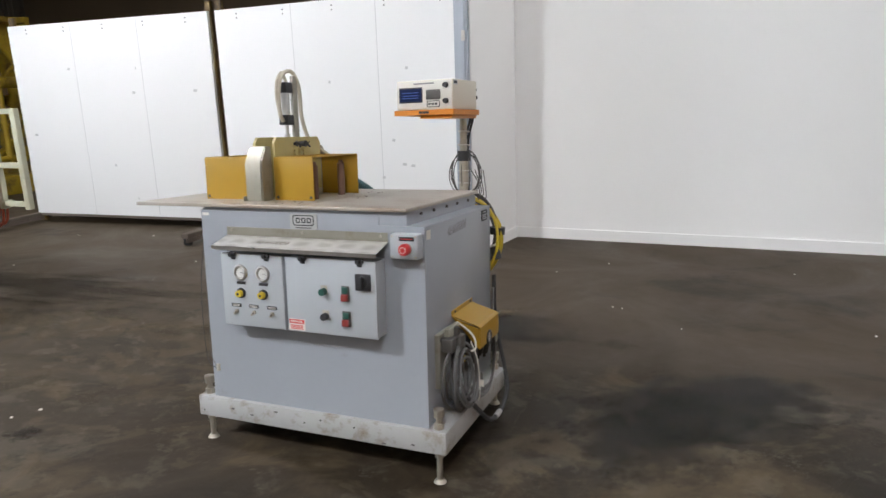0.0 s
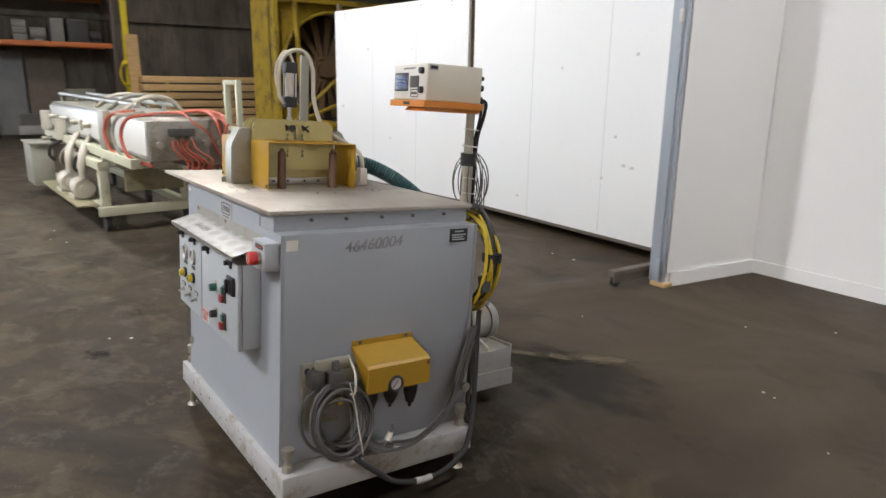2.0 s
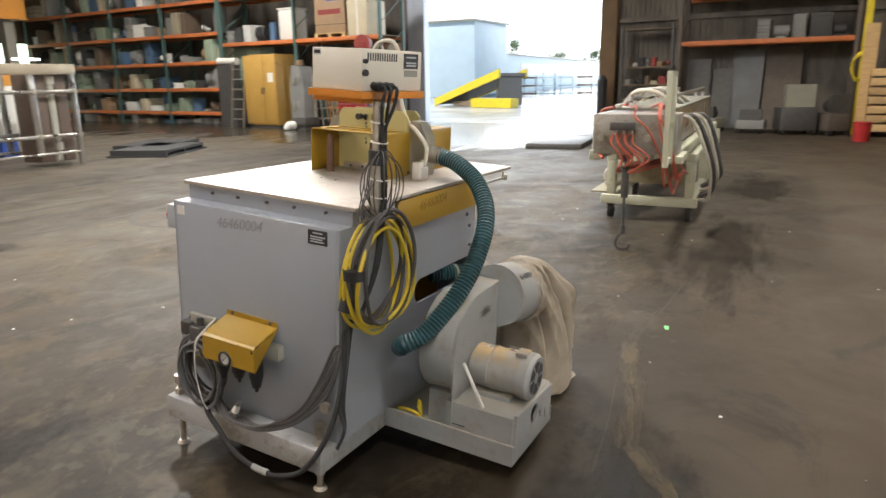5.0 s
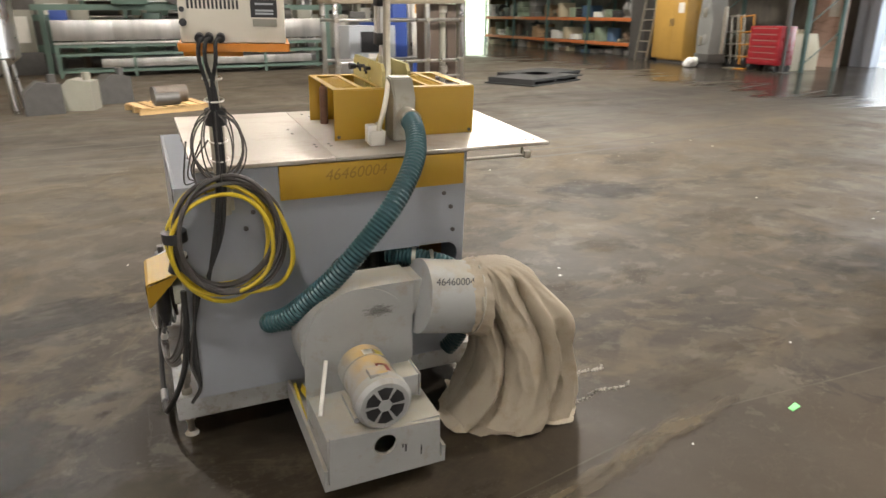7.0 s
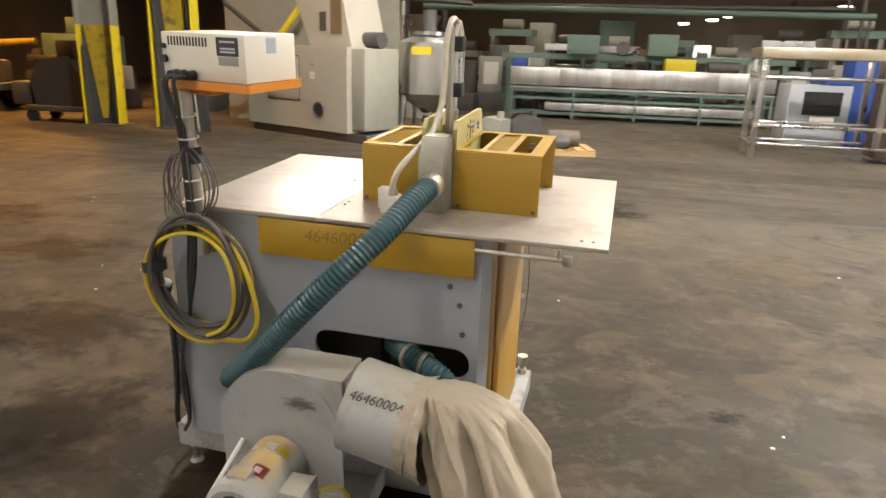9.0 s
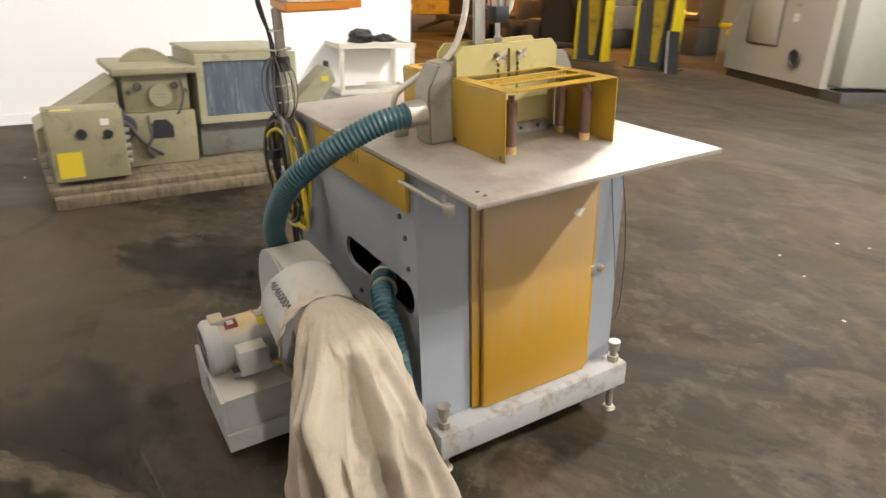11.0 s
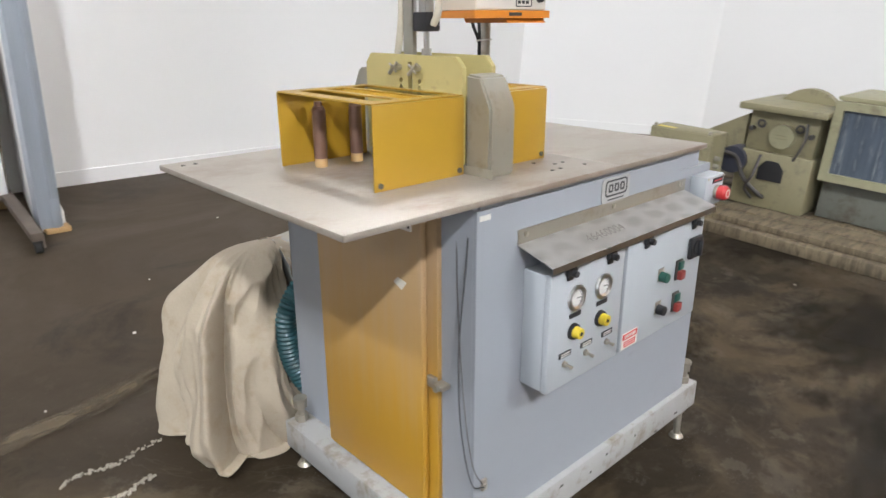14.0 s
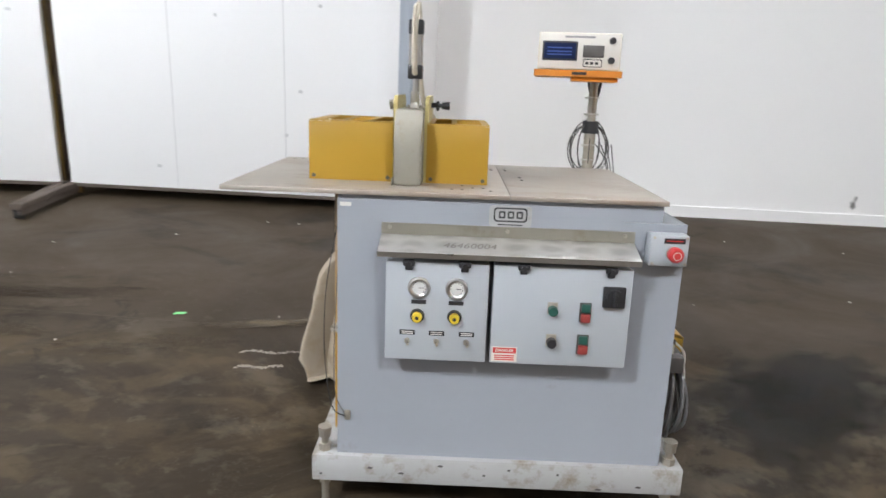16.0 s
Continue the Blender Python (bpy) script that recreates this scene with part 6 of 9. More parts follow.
part("edge_timber", box(B(), -0.80, -0.7205, -1.12, 0.96, 0.0, 0.075, 0.008), DIRTYWOOD, gr)
cbx = part("control_box", box(B(), -0.66, -0.44, 0.50, 0.94, 0.14, 0.585, 0.008), OLIVE, gr, "olive control box with a yellow label")
part("box_lid", box(B(), -0.675, -0.6605, 0.505, 0.935, 0.145, 0.580, 0.006), OLIVE, cbx)
part("warning_label", box(B(), -0.678, -0.6755, 0.765, 0.905, 0.170, 0.330), KNOBY, cbx)
part("push_button", rod(B(), (-0.6755, 0.75, 0.44), (-0.70, 0.75, 0.44), 0.030), BLACK, cbx)
part("push_button", rod(B(), (-0.6755, 0.60, 0.43), (-0.70, 0.60, 0.43), 0.028), BLACK, cbx)
part("makers_tag", box(B(), -0.678, -0.6755, 0.585, 0.635, 0.485, 0.525), WHITEP, cbx)
for k in range(5):
    part("cable_gland", rod(B(), (-0.585, 0.4995, 0.22 + 0.052 * k), (-0.585, 0.465, 0.22 + 0.052 * k), 0.018, 0.014, seg=12), CHUTE, cbx)
for y in (0.53, 0.91):
    part("lid_latch", rod(B(), (-0.655, y, 0.585), (-0.655, y, 0.605), 0.012, seg=10), BOLT, cbx)
part("top_sticker", box(B(), -0.655, -0.60, 0.78, 0.90, 0.5852, 0.5862), KNOBY, cbx)
part("box_stand", box(B(), -0.62, -0.48, 0.60, 0.84, 0.1125, 0.1395), DARKSTEEL, gr)
bm = B()
box(bm, -0.34, 0.35, -0.02, 0.45, 0.1125, 0.48, 0.01)
box(bm, -0.30, 0.32, 0.0, 0.43, 0.48, 0.74, 0.01)
part("cutting_chamber", bm, OLIVE, gr)
part("chamber_flange", box(B(), -0.38, 0.38, -0.05, 0.49, 0.742, 0.785, 0.006), OLIVE, gr)
bm = B()
plate(bm, circle2(0.20, 0.595, 0.075, 24), [], 0, -0.345, -0.3005)
part("bearing_cap", bm, GRANGREEN, gr)
for y in (0.03, 0.40):
    part("bearing_bolt", rod(B(), (-0.34, y, 0.62), (-0.3005, y, 0.62), 0.016), DARKSTEEL, gr)
bm = B()
prism(bm, [(0.14, 0.30), (0.30, 0.30), (0.30, 0.38), (0.26, 0.43), (0.18, 0.43), (0.14, 0.38)], 0, -0.346, -0.3405)
part("opening", bm, BLACK, gr)
part("belt_guard", rod(B(), (0.05, 0.20, 0.66), (0.13, 0.20, 0.66), 0.215, seg=36), OLIVE, gr)
bm = B()
prism(bm, [(0.46, 0.45), (0.98, 0.24), (0.98, 0.40), (0.46, 0.70)], 0, -0.25, 0.25)
part("motor_housing", bm, OLIVE, gr, smooth=False)
part("drive_motor", rod(B(), (-0.38, 0.47, 0.40), (-0.10, 0.47, 0.40), 0.09, seg=24), SLATE, gr)
hop = part("feed_hopper", box(B(), -0.28, 0.40, -0.78, -0.055, 0.36, 0.86, 0.012), OLIVE, gr, "feed hopper with a smoked window")
bm = B()
plate(bm, [(-0.80, 0.37), (-0.06, 0.37), (-0.06, 0.86), (-0.80, 0.86)], [[(-0.74, 0.42), (-0.11, 0.42), (-0.11, 0.81), (-0.74, 0.81)]], 0, -0.325, -0.281)
part("window_frame", bm, GRANGREEN, hop, smooth=False)
for y in (0.10, 0.34):
    part("lifting_eye", ring(B(), (-0.335, y, 0.66), (1, 0, 0), 0.022, 0.008, 16, 6), DARKSTEEL, gr)
part("cap_mark", box(B(), -0.3462, -0.3452, 0.165, 0.235, 0.600, 0.606), OLIVE, gr)
part("cap_mark", box(B(), -0.3462, -0.3452, 0.165, 0.235, 0.580, 0.586), OLIVE, gr)
part("grease_pipe", sweep(B(), smooth_path([(-0.345, 0.06, 0.70), (-0.365, 0.05, 0.60), (-0.36, 0.08, 0.50), (-0.345, 0.10, 0.46)], 6), 0.008, 6), DARKSTEEL, gr)
part("window", box(B(), -0.300, -0.290, -0.742, -0.108, 0.418, 0.812), SMOKED, hop)
part("hopper_base", box(B(), -0.22, 0.34, -0.74, -0.07, 0.1125, 0.3595, 0.01), GRANGREY, gr)
part("hopper_top", box(B(), -0.26, 0.42, -0.80, -0.05, 0.862, 0.885, 0.004), GRANGREEN, gr)
bm = B()
prism(bm, [(-0.72, 0.16), (-0.70, 0.37), (-1.08, 0.72), (-1.12, 0.72), (-1.16, 0.61)], 0, -0.24, -0.04)
chute = part("feed_chute", bm, GRANGREEN, gr, smooth=False)
part("chute_latch", box(B(), -0.20, -0.12, -1.125, -1.105, 0.721, 0.765, 0.004), BLACK, chute)
part("chute_label", box(B(), -0.2425, -0.2405, -1.10, -1.04, 0.615, 0.655), KNOBY, chute)
part("conduit", sweep(B(), smooth_path([(-0.45, 0.52, 0.46), (-0.38, 0.44, 0.42), (-0.40, 0.36, 0.30), (-0.36, 0.25, 0.20), (-0.2, 0.2, 0.14)], 8), 0.014, 8), GCABLE, gr)
part("conduit", sweep(B(), smooth_path([(-0.345, 0.30, 0.46), (-0.42, 0.30, 0.34), (-0.40, 0.34, 0.24), (-0.36, 0.30, 0.17)], 8), 0.010, 8), GCABLE, gr)

# ---- service cart by the wall ----
ct = thing("service_cart", "pale two-shelf service cart with a dark bundle", "cart", pose(5.72, -2.22, 0, 0, 0, -4))
for z in (0.66, 0.16):
    bm = B()
    box(bm, -0.30, 0.30, -0.46, 0.46, z, z + 0.02, 0.004)
    for y in (-0.46, 0.445):
        box(bm, -0.30, 0.30, y, y + 0.015, z + 0.0202, z + 0.055)
    for x in (-0.30, 0.285):
        box(bm, x, x + 0.015, -0.444, 0.444, z + 0.0202, z + 0.055)
    part("shelf", bm, CREAM, ct)
for x in (-0.27, 0.27):
    for y in (-0.43, 0.43):
        part("leg", box(B(), x - 0.02, x + 0.02, y - 0.02, y + 0.02, 0.10, 0.6595, 0.004), CREAM, ct)
        bm = B()
        rod(bm, (x, y - 0.018, 0.05), (x, y + 0.018, 0.05), 0.05, seg=18)
        box(bm, x - 0.025, x + 0.025, y - 0.025, y + 0.025, 0.085, 0.1295)
        part("caster", bm, RUBBER, ct)
for at, sx, sy, sz, seed in (((5.70, -2.12, 0.715), 0.17, 0.20, 0.11, 3), ((5.74, -2.42, 0.715), 0.13, 0.12, 0.065, 8)):
    bm = B()
    bmesh.ops.create_icosphere(bm, subdivisions=4, radius=1.0)
    for v in bm.verts:
        q = v.co.copy()
        lump = 1 + 0.5 * noise.noise(q * 1.6 + Vector((seed, 0, 0))) + 0.22 * (0.3 - abs(noise.noise(q * 3.7 + Vector((0, seed, 0)))))
        v.co = Vector((q.x * sx * lump, q.y * sy * lump, max(0.0, (q.z + 0.15) * sz * lump)))
    solo("crumpled_cloth", bm, RUBBER, "crumpled black cloth bundle lying on the service cart", "bundle", pose(*at, 0, 0, 20 * seed), "cloth bundles")

# bright green for a glowing dot of light on the floor, painted as colour
GREENDOT = material("green_dot_glow_colour", (0.22, 0.75, 0.25), 0.5, vary=0.05)
TANKEND = material("dull_tank_end", (0.33, 0.315, 0.28), 0.45, metal=0.4, vary=0.2, scale=4, dirt=(0.2, 0.17, 0.12), dirt_at=0.55)
RUBBLE = material("crumbled_plaster", (0.27, 0.245, 0.205), 0.9, vary=0.2, scale=30)
# ---- vacuum calibration tank cart with red air hoses ----
vt = thing("calibration_tank", "long stainless calibration tank on pale green wheels, red hoses", "machine", pose(-4.62, 0.32, 0, 0, 0, 183))
# local x runs away from the cutter; the tank end reaches out past the wheeled frame
L0, E0 = 2.6, -1.62
for x in (-0.38, 0.95, 2.55):
    for y in (-0.36, 0.36):
        part("leg", box(B(), x - 0.04, x + 0.04, y - 0.04, y + 0.04, 0.16, 0.56 if x < 0 else 0.66, 0.006), PALEGREEN, vt)
        bm = B()
        rod(bm, (x, y - 0.022, 0.075), (x, y + 0.022, 0.075), 0.075, seg=20)
        box(bm, x - 0.035, x + 0.035, y - 0.03, y + 0.03, 0.115, 0.1595)
        part("caster", bm, RUBBER, vt)
for y in (-0.36, 0.36):
    part("table_rail", box(B(), -0.42, 0.55, y - 0.045, y + 0.045, 0.5605, 0.64, 0.006), PALEGREEN, vt)
    part("side_rail", box(B(), E0 + 0.25, L0, y * 0.86 - 0.045, y * 0.86 + 0.045, 0.672, 0.75, 0.006), PALEGREEN, vt)
    part("lower_rail", box(B(), -0.45, L0, y - 0.035, y + 0.035, 0.17, 0.235, 0.006), PALEGREEN, vt)
for x in (-0.34, 0.5, 1.6):
    part("spacer_post", box(B(), x - 0.03, x + 0.03, -0.35, 0.35, 0.6405, 0.6715), PALEGREEN, vt)
part("cross_rail", box(B(), -0.48, -0.42, -0.44, 0.44, 0.15, 0.235, 0.006), PALEGREEN, vt)
part("end_plate", box(B(), -0.47, -0.44, -0.32, 0.20, 0.36, 0.56, 0.006), OLIVE, vt)
tank = part("tank", box(B(), E0 + 0.32, L0 - 0.1, -0.26, 0.26, 0.752, 1.06, 0.012), SSTEEL, vt, "long stainless tank")
part("tank_lid", box(B(), E0 + 0.6, L0 - 0.3, -0.28, 0.28, 1.062, 1.085, 0.008), CHUTE, tank)
TANKWHITE = material("glossy_white_tank_side", (0.74, 0.74, 0.71), 0.32, vary=0.05, scale=4, dirt=(0.5, 0.46, 0.38), dirt_at=0.72)
part("side_panel", box(B(), E0 + 0.04, -0.55, 0.2705, 0.285, 0.79, 1.05, 0.004), TANKWHITE, tank, "white tank side panel")
part("side_panel", box(B(), -0.25, L0 - 0.15, 0.2705, 0.285, 0.80, 1.04, 0.004), TANKWHITE, tank, "white tank side panel")
part("joint_bracket", box(B(), -0.52, -0.30, 0.2605, 0.34, 0.74, 1.09, 0.008), BOLT, tank)
part("end_cover", box(B(), E0, E0 + 0.319, -0.36, 0.27, 0.752, 1.06, 0.012), TANKEND, vt)
# U-shaped guide mast beside the tank end
for x in (-1.70, -1.93):
    part("guide_mast", box(B(), x - 0.022, x + 0.022, -0.345, -0.305, 0.70, 1.37, 0.004), PALEGREEN, vt)
for z in (0.72, 0.98, 1.335):
    part("mast_rung", box(B(), -1.907, -1.723, -0.34, -0.31, z, z + 0.035), PALEGREEN, vt)
part("mast_arm", box(B(), -1.677, E0 + 0.4, -0.41, -0.361, 0.70, 0.75), PALEGREEN, vt)
bm = B()
for y in (-0.16, 0.14):
    rod(bm, (E0 + 0.7, y, 1.15), (L0 - 0.05, y, 1.17), 0.022)
for x in (-0.6, 0.6, 1.6, 2.5):
    for y in (-0.16, 0.14):
        rod(bm, (x, y, 1.05), (x, y, 1.15), 0.015)
part("water_pipe", bm, SSTEEL, vt)
vbk = part("valve_block", box(B(), E0 - 0.07, E0 - 0.0005, -0.06, 0.13, 0.94, 1.00, 0.006), DARKSTEEL, vt)
for y in (-0.03, 0.03, 0.09):
    part("push_fitting", rod(B(), (E0 - 0.03, y, 0.905), (E0 - 0.03, y, 0.94), 0.012, seg=10), BOLT, vbk)
for y in (-0.27, -0.15, 0.20):
    part("end_fitting", rod(B(), (E0 - 0.05, y, 0.88), (E0, y, 0.88), 0.026, seg=12), BOLT, vt)
bm = B()
rod(bm, (-1.66, 0.0, 0.20), (-1.66, 0.0, 0.74), 0.011, seg=10)
rod(bm, (-1.66, 0.0, 0.42), (-1.66, 0.0, 0.66), 0.028, seg=14)
box(bm, -1.68, E0 + 0.1, -0.03, 0.03, 0.715, 0.751)
ring(bm, (-1.66, 0.0, 0.36), (0, 1, 0), 0.028, 0.009, 16, 6)
rod(bm, (-1.66, 0.0, 0.13), (-1.66, 0.0, 0.20), 0.022, seg=12)
sweep(bm, smooth_path([(-1.66, 0, 0.14), (-1.66, 0.03, 0.11), (-1.66, 0.05, 0.05), (-1.66, 0.02, 0.012), (-1.66, -0.04, 0.018), (-1.66, -0.055, 0.05)], 6), 0.011, 6)
part("jack_leg", bm, DARKSTEEL, vt, "thin screw jack with a hooked foot")
rngh = random.Random(12)
# a bundle of air hoses falls from the valve block, others arch over the end to the far side
for k in range(6):
    y0 = 0.11 - 0.03 * k
    d = rngh.uniform(0.0, 0.05)
    pts = [(E0 - 0.03, y0, 0.91), (E0 - 0.06 - d, y0 + rngh.uniform(-0.04, 0.02), 0.84), (E0 - 0.07 - d, 0.02 - 0.04 * k, 0.73), (E0 - 0.03, -0.02 * k + rngh.uniform(-0.04, 0.1), 0.64 + rngh.uniform(-0.03, 0.04)), (E0 + 0.35, -0.12 - 0.03 * k, 0.66), (E0 + 0.9, -0.18, 0.64)]
    part("air_hose", sweep(B(), smooth_path(pts, 7), 0.009, 6), REDHOSE, vt, "red air hose")
for k in range(6):
    y0, y1 = rngh.uniform(-0.32, -0.02), rngh.uniform(-0.44, -0.26)
    pts = [(E0 + 0.55, y0 + 0.12, 1.09), (E0 + 0.15, y0, 1.09 + rngh.uniform(0.0, 0.05)), (E0 - 0.05 - rngh.uniform(0, 0.05), y0 - 0.03, 1.04), (E0 - 0.05 - rngh.uniform(0, 0.05), (y0 + y1) / 2, 0.88 + rngh.uniform(-0.06, 0.1)), (E0 + 0.02, y1, 0.74 + rngh.uniform(-0.2, 0.06)), (E0 + 0.3, y1, 0.46 + rngh.uniform(-0.12, 0.2)), (E0 + 0.9, y1 + 0.02, 0.50)]
    part("air_hose", sweep(B(), smooth_path(pts, 7), 0.009, 6), REDHOSE, vt, "red air hose")
for k in range(3):
    x0 = -1.15 + 0.28 * k
    pts = [(x0 - 0.25, 0.16, 1.10), (x0 - 0.05, 0.30, 1.06), (x0 + 0.06, 0.34, 0.92), (x0 - 0.10, 0.33, 0.76), (x0 - 0.32, 0.22, 0.70)]
    part("air_hose", sweep(B(), smooth_path(pts, 7), 0.014, 6), REDHOSE if k != 1 else CHUTE, vt)
PUMPW = material("off_white_pump_enamel", (0.46, 0.43, 0.36), 0.45, vary=0.1, scale=6, dirt=(0.38, 0.33, 0.25), dirt_at=0.62)
for x, y in ((0.10, 0.44), (0.62, 0.46)):
    bm = B()
    rod(bm, (x, y, 0.34), (x + 0.28, y, 0.34), 0.085, seg=20)
    rod(bm, (x - 0.05, y, 0.34), (x, y, 0.34), 0.09, 0.105, seg=20)
    rod(bm, (x + 0.24, y, 0.34), (x + 0.30, y, 0.34), 0.095, 0.08, seg=20)
    rod(bm, (x - 0.10, y, 0.34), (x - 0.07, y, 0.34), 0.05)
    box(bm, x, x + 0.26, y - 0.09, y + 0.09, 0.236, 0.27)
    sweep(bm, smooth_path([(x - 0.03, y, 0.44), (x - 0.03, y, 0.58), (x + 0.02, y - 0.03, 0.68), (x + 0.16, y - 0.08, 0.72), (x + 0.26, y - 0.16, 0.80)], 6), 0.036, 10)
    part("pump", bm, PUMPW, vt, "off-white water pump and riser pipe")
part("pump_tray", box(B(), -0.3, 1.6, 0.40, 0.58, 0.222, 0.2355), OLIVE, vt)
cc = part("control_cabinet", box(B(), 1.85, 2.4, 0.40, 0.62, 0.15, 0.62, 0.01), CHUTE, vt, "grey control cabinet")
part("cabinet_lid", box(B(), 1.82, 2.43, 0.38, 0.64, 0.6205, 0.64, 0.004), CHUTE, cc)
part("filter_pot", rod(B(), (1.45, 0.36, 0.70), (1.45, 0.36, 0.92), 0.06, seg=18), PUMPW, vt)
part("filter_pot", rod(B(), (2.30, 0.36, 0.76), (2.30, 0.36, 0.98), 0.06, seg=18), PUMPW, vt)
for k, x in enumerate((0.15, 0.8, 1.5, 2.1)):
    pts = [(x - 0.05, 0.30, 0.70), (x + 0.05, 0.44, 0.64), (x + 0.2, 0.46, 0.52), (x + 0.32, 0.40, 0.44)]
    part("water_hose", sweep(B(), smooth_path(pts, 6), 0.018, 8), (DARKSTEEL, CHUTE)[k % 2], vt)
for k in range(4):
    pts = [(-1.0 + 0.12 * k, -0.27, 1.0), (-1.02 + 0.12 * k, -0.40 - 0.03 * k, 0.98), (-0.95 + 0.1 * k, -0.55 - 0.02 * k, 0.62), (-0.72 + 0.08 * k, -0.55 - 0.02 * k, 0.30 + 0.05 * k), (-0.50, -0.46, 0.24 + 0.04 * k)]
    part("drain_hose", sweep(B(), smooth_path(pts, 8), 0.018 if k % 2 else 0.014, 8), (LHOSE, DARKSTEEL)[k % 2], vt, "dirty drain hose hanging in a bow")
for k in range(3):
    pts = [(-0.9 + 0.55 * k, -0.24, 1.08), (-0.95 + 0.5 * k, -0.10, 1.20), (-0.9 + 0.5 * k, 0.08, 1.21), (-0.7 + 0.5 * k, 0.22, 1.09)]
    part("water_hose", sweep(B(), smooth_path(pts, 8), 0.020, 8), (LHOSE, CHUTE)[k % 2], vt)
for k in range(4):
    x = 0.3 + 0.6 * k
    bm = B()
    rod(bm, (x, 0.2855, 0.92), (x, 0.36, 0.92), 0.030, seg=14)
    rod(bm, (x, 0.36, 0.87), (x, 0.36, 0.97), 0.012)
    part("valve", bm, BOLT, vt)

FANYELLOW = material("old_fan_yellow_paint", (0.40, 0.275, 0.018), 0.55, vary=0.2, scale=1.5, dirt=(0.15, 0.095, 0.025), dirt_at=0.55)
# ---- large yellow fan frame ----
fan = thing("drum_fan", "large yellow steel frame holding a round fan drum", "industrial fan", pose(-9.3, 4.78, 0, 0, 0, 0))
bm = B()
plate(bm, [(-1.15, 0.45), (1.15, 0.45), (1.15, 2.78), (-1.15, 2.78)], [circle2(0.05, 1.58, 0.98, 48)], 0, -0.06, 0.0)
face = part("fan_plate", bm, FANYELLOW, fan, "yellow plate with a round opening", smooth=False)
part("opening_rim", ring(B(), (0.02, 0.05, 1.58), (1, 0, 0), 1.0, 0.04, 48, 8), FANYELLOW, face)
bm = B()
for y in (-1.15, 1.07):
    box(bm, -0.9, 0.2, y, y + 0.08, 0.42, 2.80)
box(bm, -0.9, 0.2, -1.06, 1.06, 2.70, 2.78)
part("side_frame", bm, FANYELLOW, fan)
part("floor_beam", box(B(), -1.0, 0.55, -1.2, -0.9, 0.0, 0.40, 0.02), FANYELLOW, fan)
part("floor_beam", box(B(), -1.0, 0.55, 0.85, 1.15, 0.0, 0.40, 0.02), FANYELLOW, fan)
part("floor_beam", box(B(), 0.2, 0.55, -0.89, 0.84, 0.0, 0.30, 0.02), FANYELLOW, fan)
for k in range(18):
    bm = B()
    a = 2 * math.pi * k / 18
    c, s = math.cos(a), math.sin(a)
    prism(bm, [(0.05 + 0.18 * c - 0.05 * s, 1.58 + 0.18 * s + 0.05 * c), (0.05 + 0.93 * c - 0.12 * s, 1.58 + 0.93 * s + 0.12 * c), (0.05 + 0.93 * c + 0.02 * s, 1.58 + 0.93 * s - 0.02 * c), (0.05 + 0.18 * c + 0.02 * s, 1.58 + 0.18 * s - 0.02 * c)], 0, -0.40, -0.36)
    part("fan_blade", bm, RUSTBROWN, fan)
part("drum_back", rod(B(), (-0.75, 0.05, 1.58), (-0.55, 0.05, 1.58), 1.0, seg=40), ROOFM, fan)
part("hub", rod(B(), (-0.5, 0.05, 1.58), (-0.25, 0.05, 1.58), 0.17, seg=24), RUSTBROWN, fan)
bm = B()
rod(bm, (0.16, -0.75, 2.75), (0.16, -0.62, 0.40), 0.045)
rod(bm, (0.10, 0.95, 1.25), (0.10, -0.75, 0.62), 0.035)
rod(bm, (0.12, -1.0, 0.50), (0.12, 0.9, 2.1), 0.03)
part("brace_pipe", bm, FANYELLOW, fan)
bm = B()
rod(bm, (0.30, 0.35, 0.45), (0.30, 0.35, 2.2), 0.05)
rod(bm, (0.30, 0.35, 1.75), (0.30, 0.95, 1.75), 0.09)
ball(bm, (0.30, 0.35, 1.75), 0.11)
rod(bm, (0.30, 0.35, 0.80), (0.30, 0.95, 0.80), 0.07)
rod(bm, (0.35, 0.75, 0.30), (0.35, 0.75, 1.7), 0.06)
rod(bm, (0.30, -0.4, 0.55), (0.30, 0.95, 0.55), 0.05)
part("yellow_piping", bm, FANYELLOW, fan, "yellow pipework with flanges")

# ---- lumber stack and rack by the west wall ----
lum = thing("lumber_stack", "stack of long pale planks in layers", "lumber", pose(-15.2, 4.6, 0))
for lay in range(7):
    for j in range(3):
        part("plank", box(B(), -0.5 + 0.36 * j, -0.16 + 0.36 * j, -2.0, 2.0, 0.12 + 0.19 * lay, 0.12 + 0.19 * lay + 0.15, 0.006), WOOD, lum)
    for y in (-1.5, 0.0, 1.5):
        part("spacer", box(B(), -0.5, 0.56, y, y + 0.08, 0.085 + 0.19 * lay, 0.1195 + 0.19 * lay), WOOD, lum)
for y in (-1.5, 0.0, 1.5):
    part("bearer", box(B(), -0.5, 0.56, y, y + 0.1, 0.0, 0.0845), OLDWOOD, lum)
lw = thing("plywood_board", "yellow-brown plank leaning on the rack post", "board", pose(-15.1, 2.55, 0, 0, -3, 0))
part("board", box(B(), 0, 0.05, -0.13, 0.13, 0.0, 2.35), WOOD, lw)


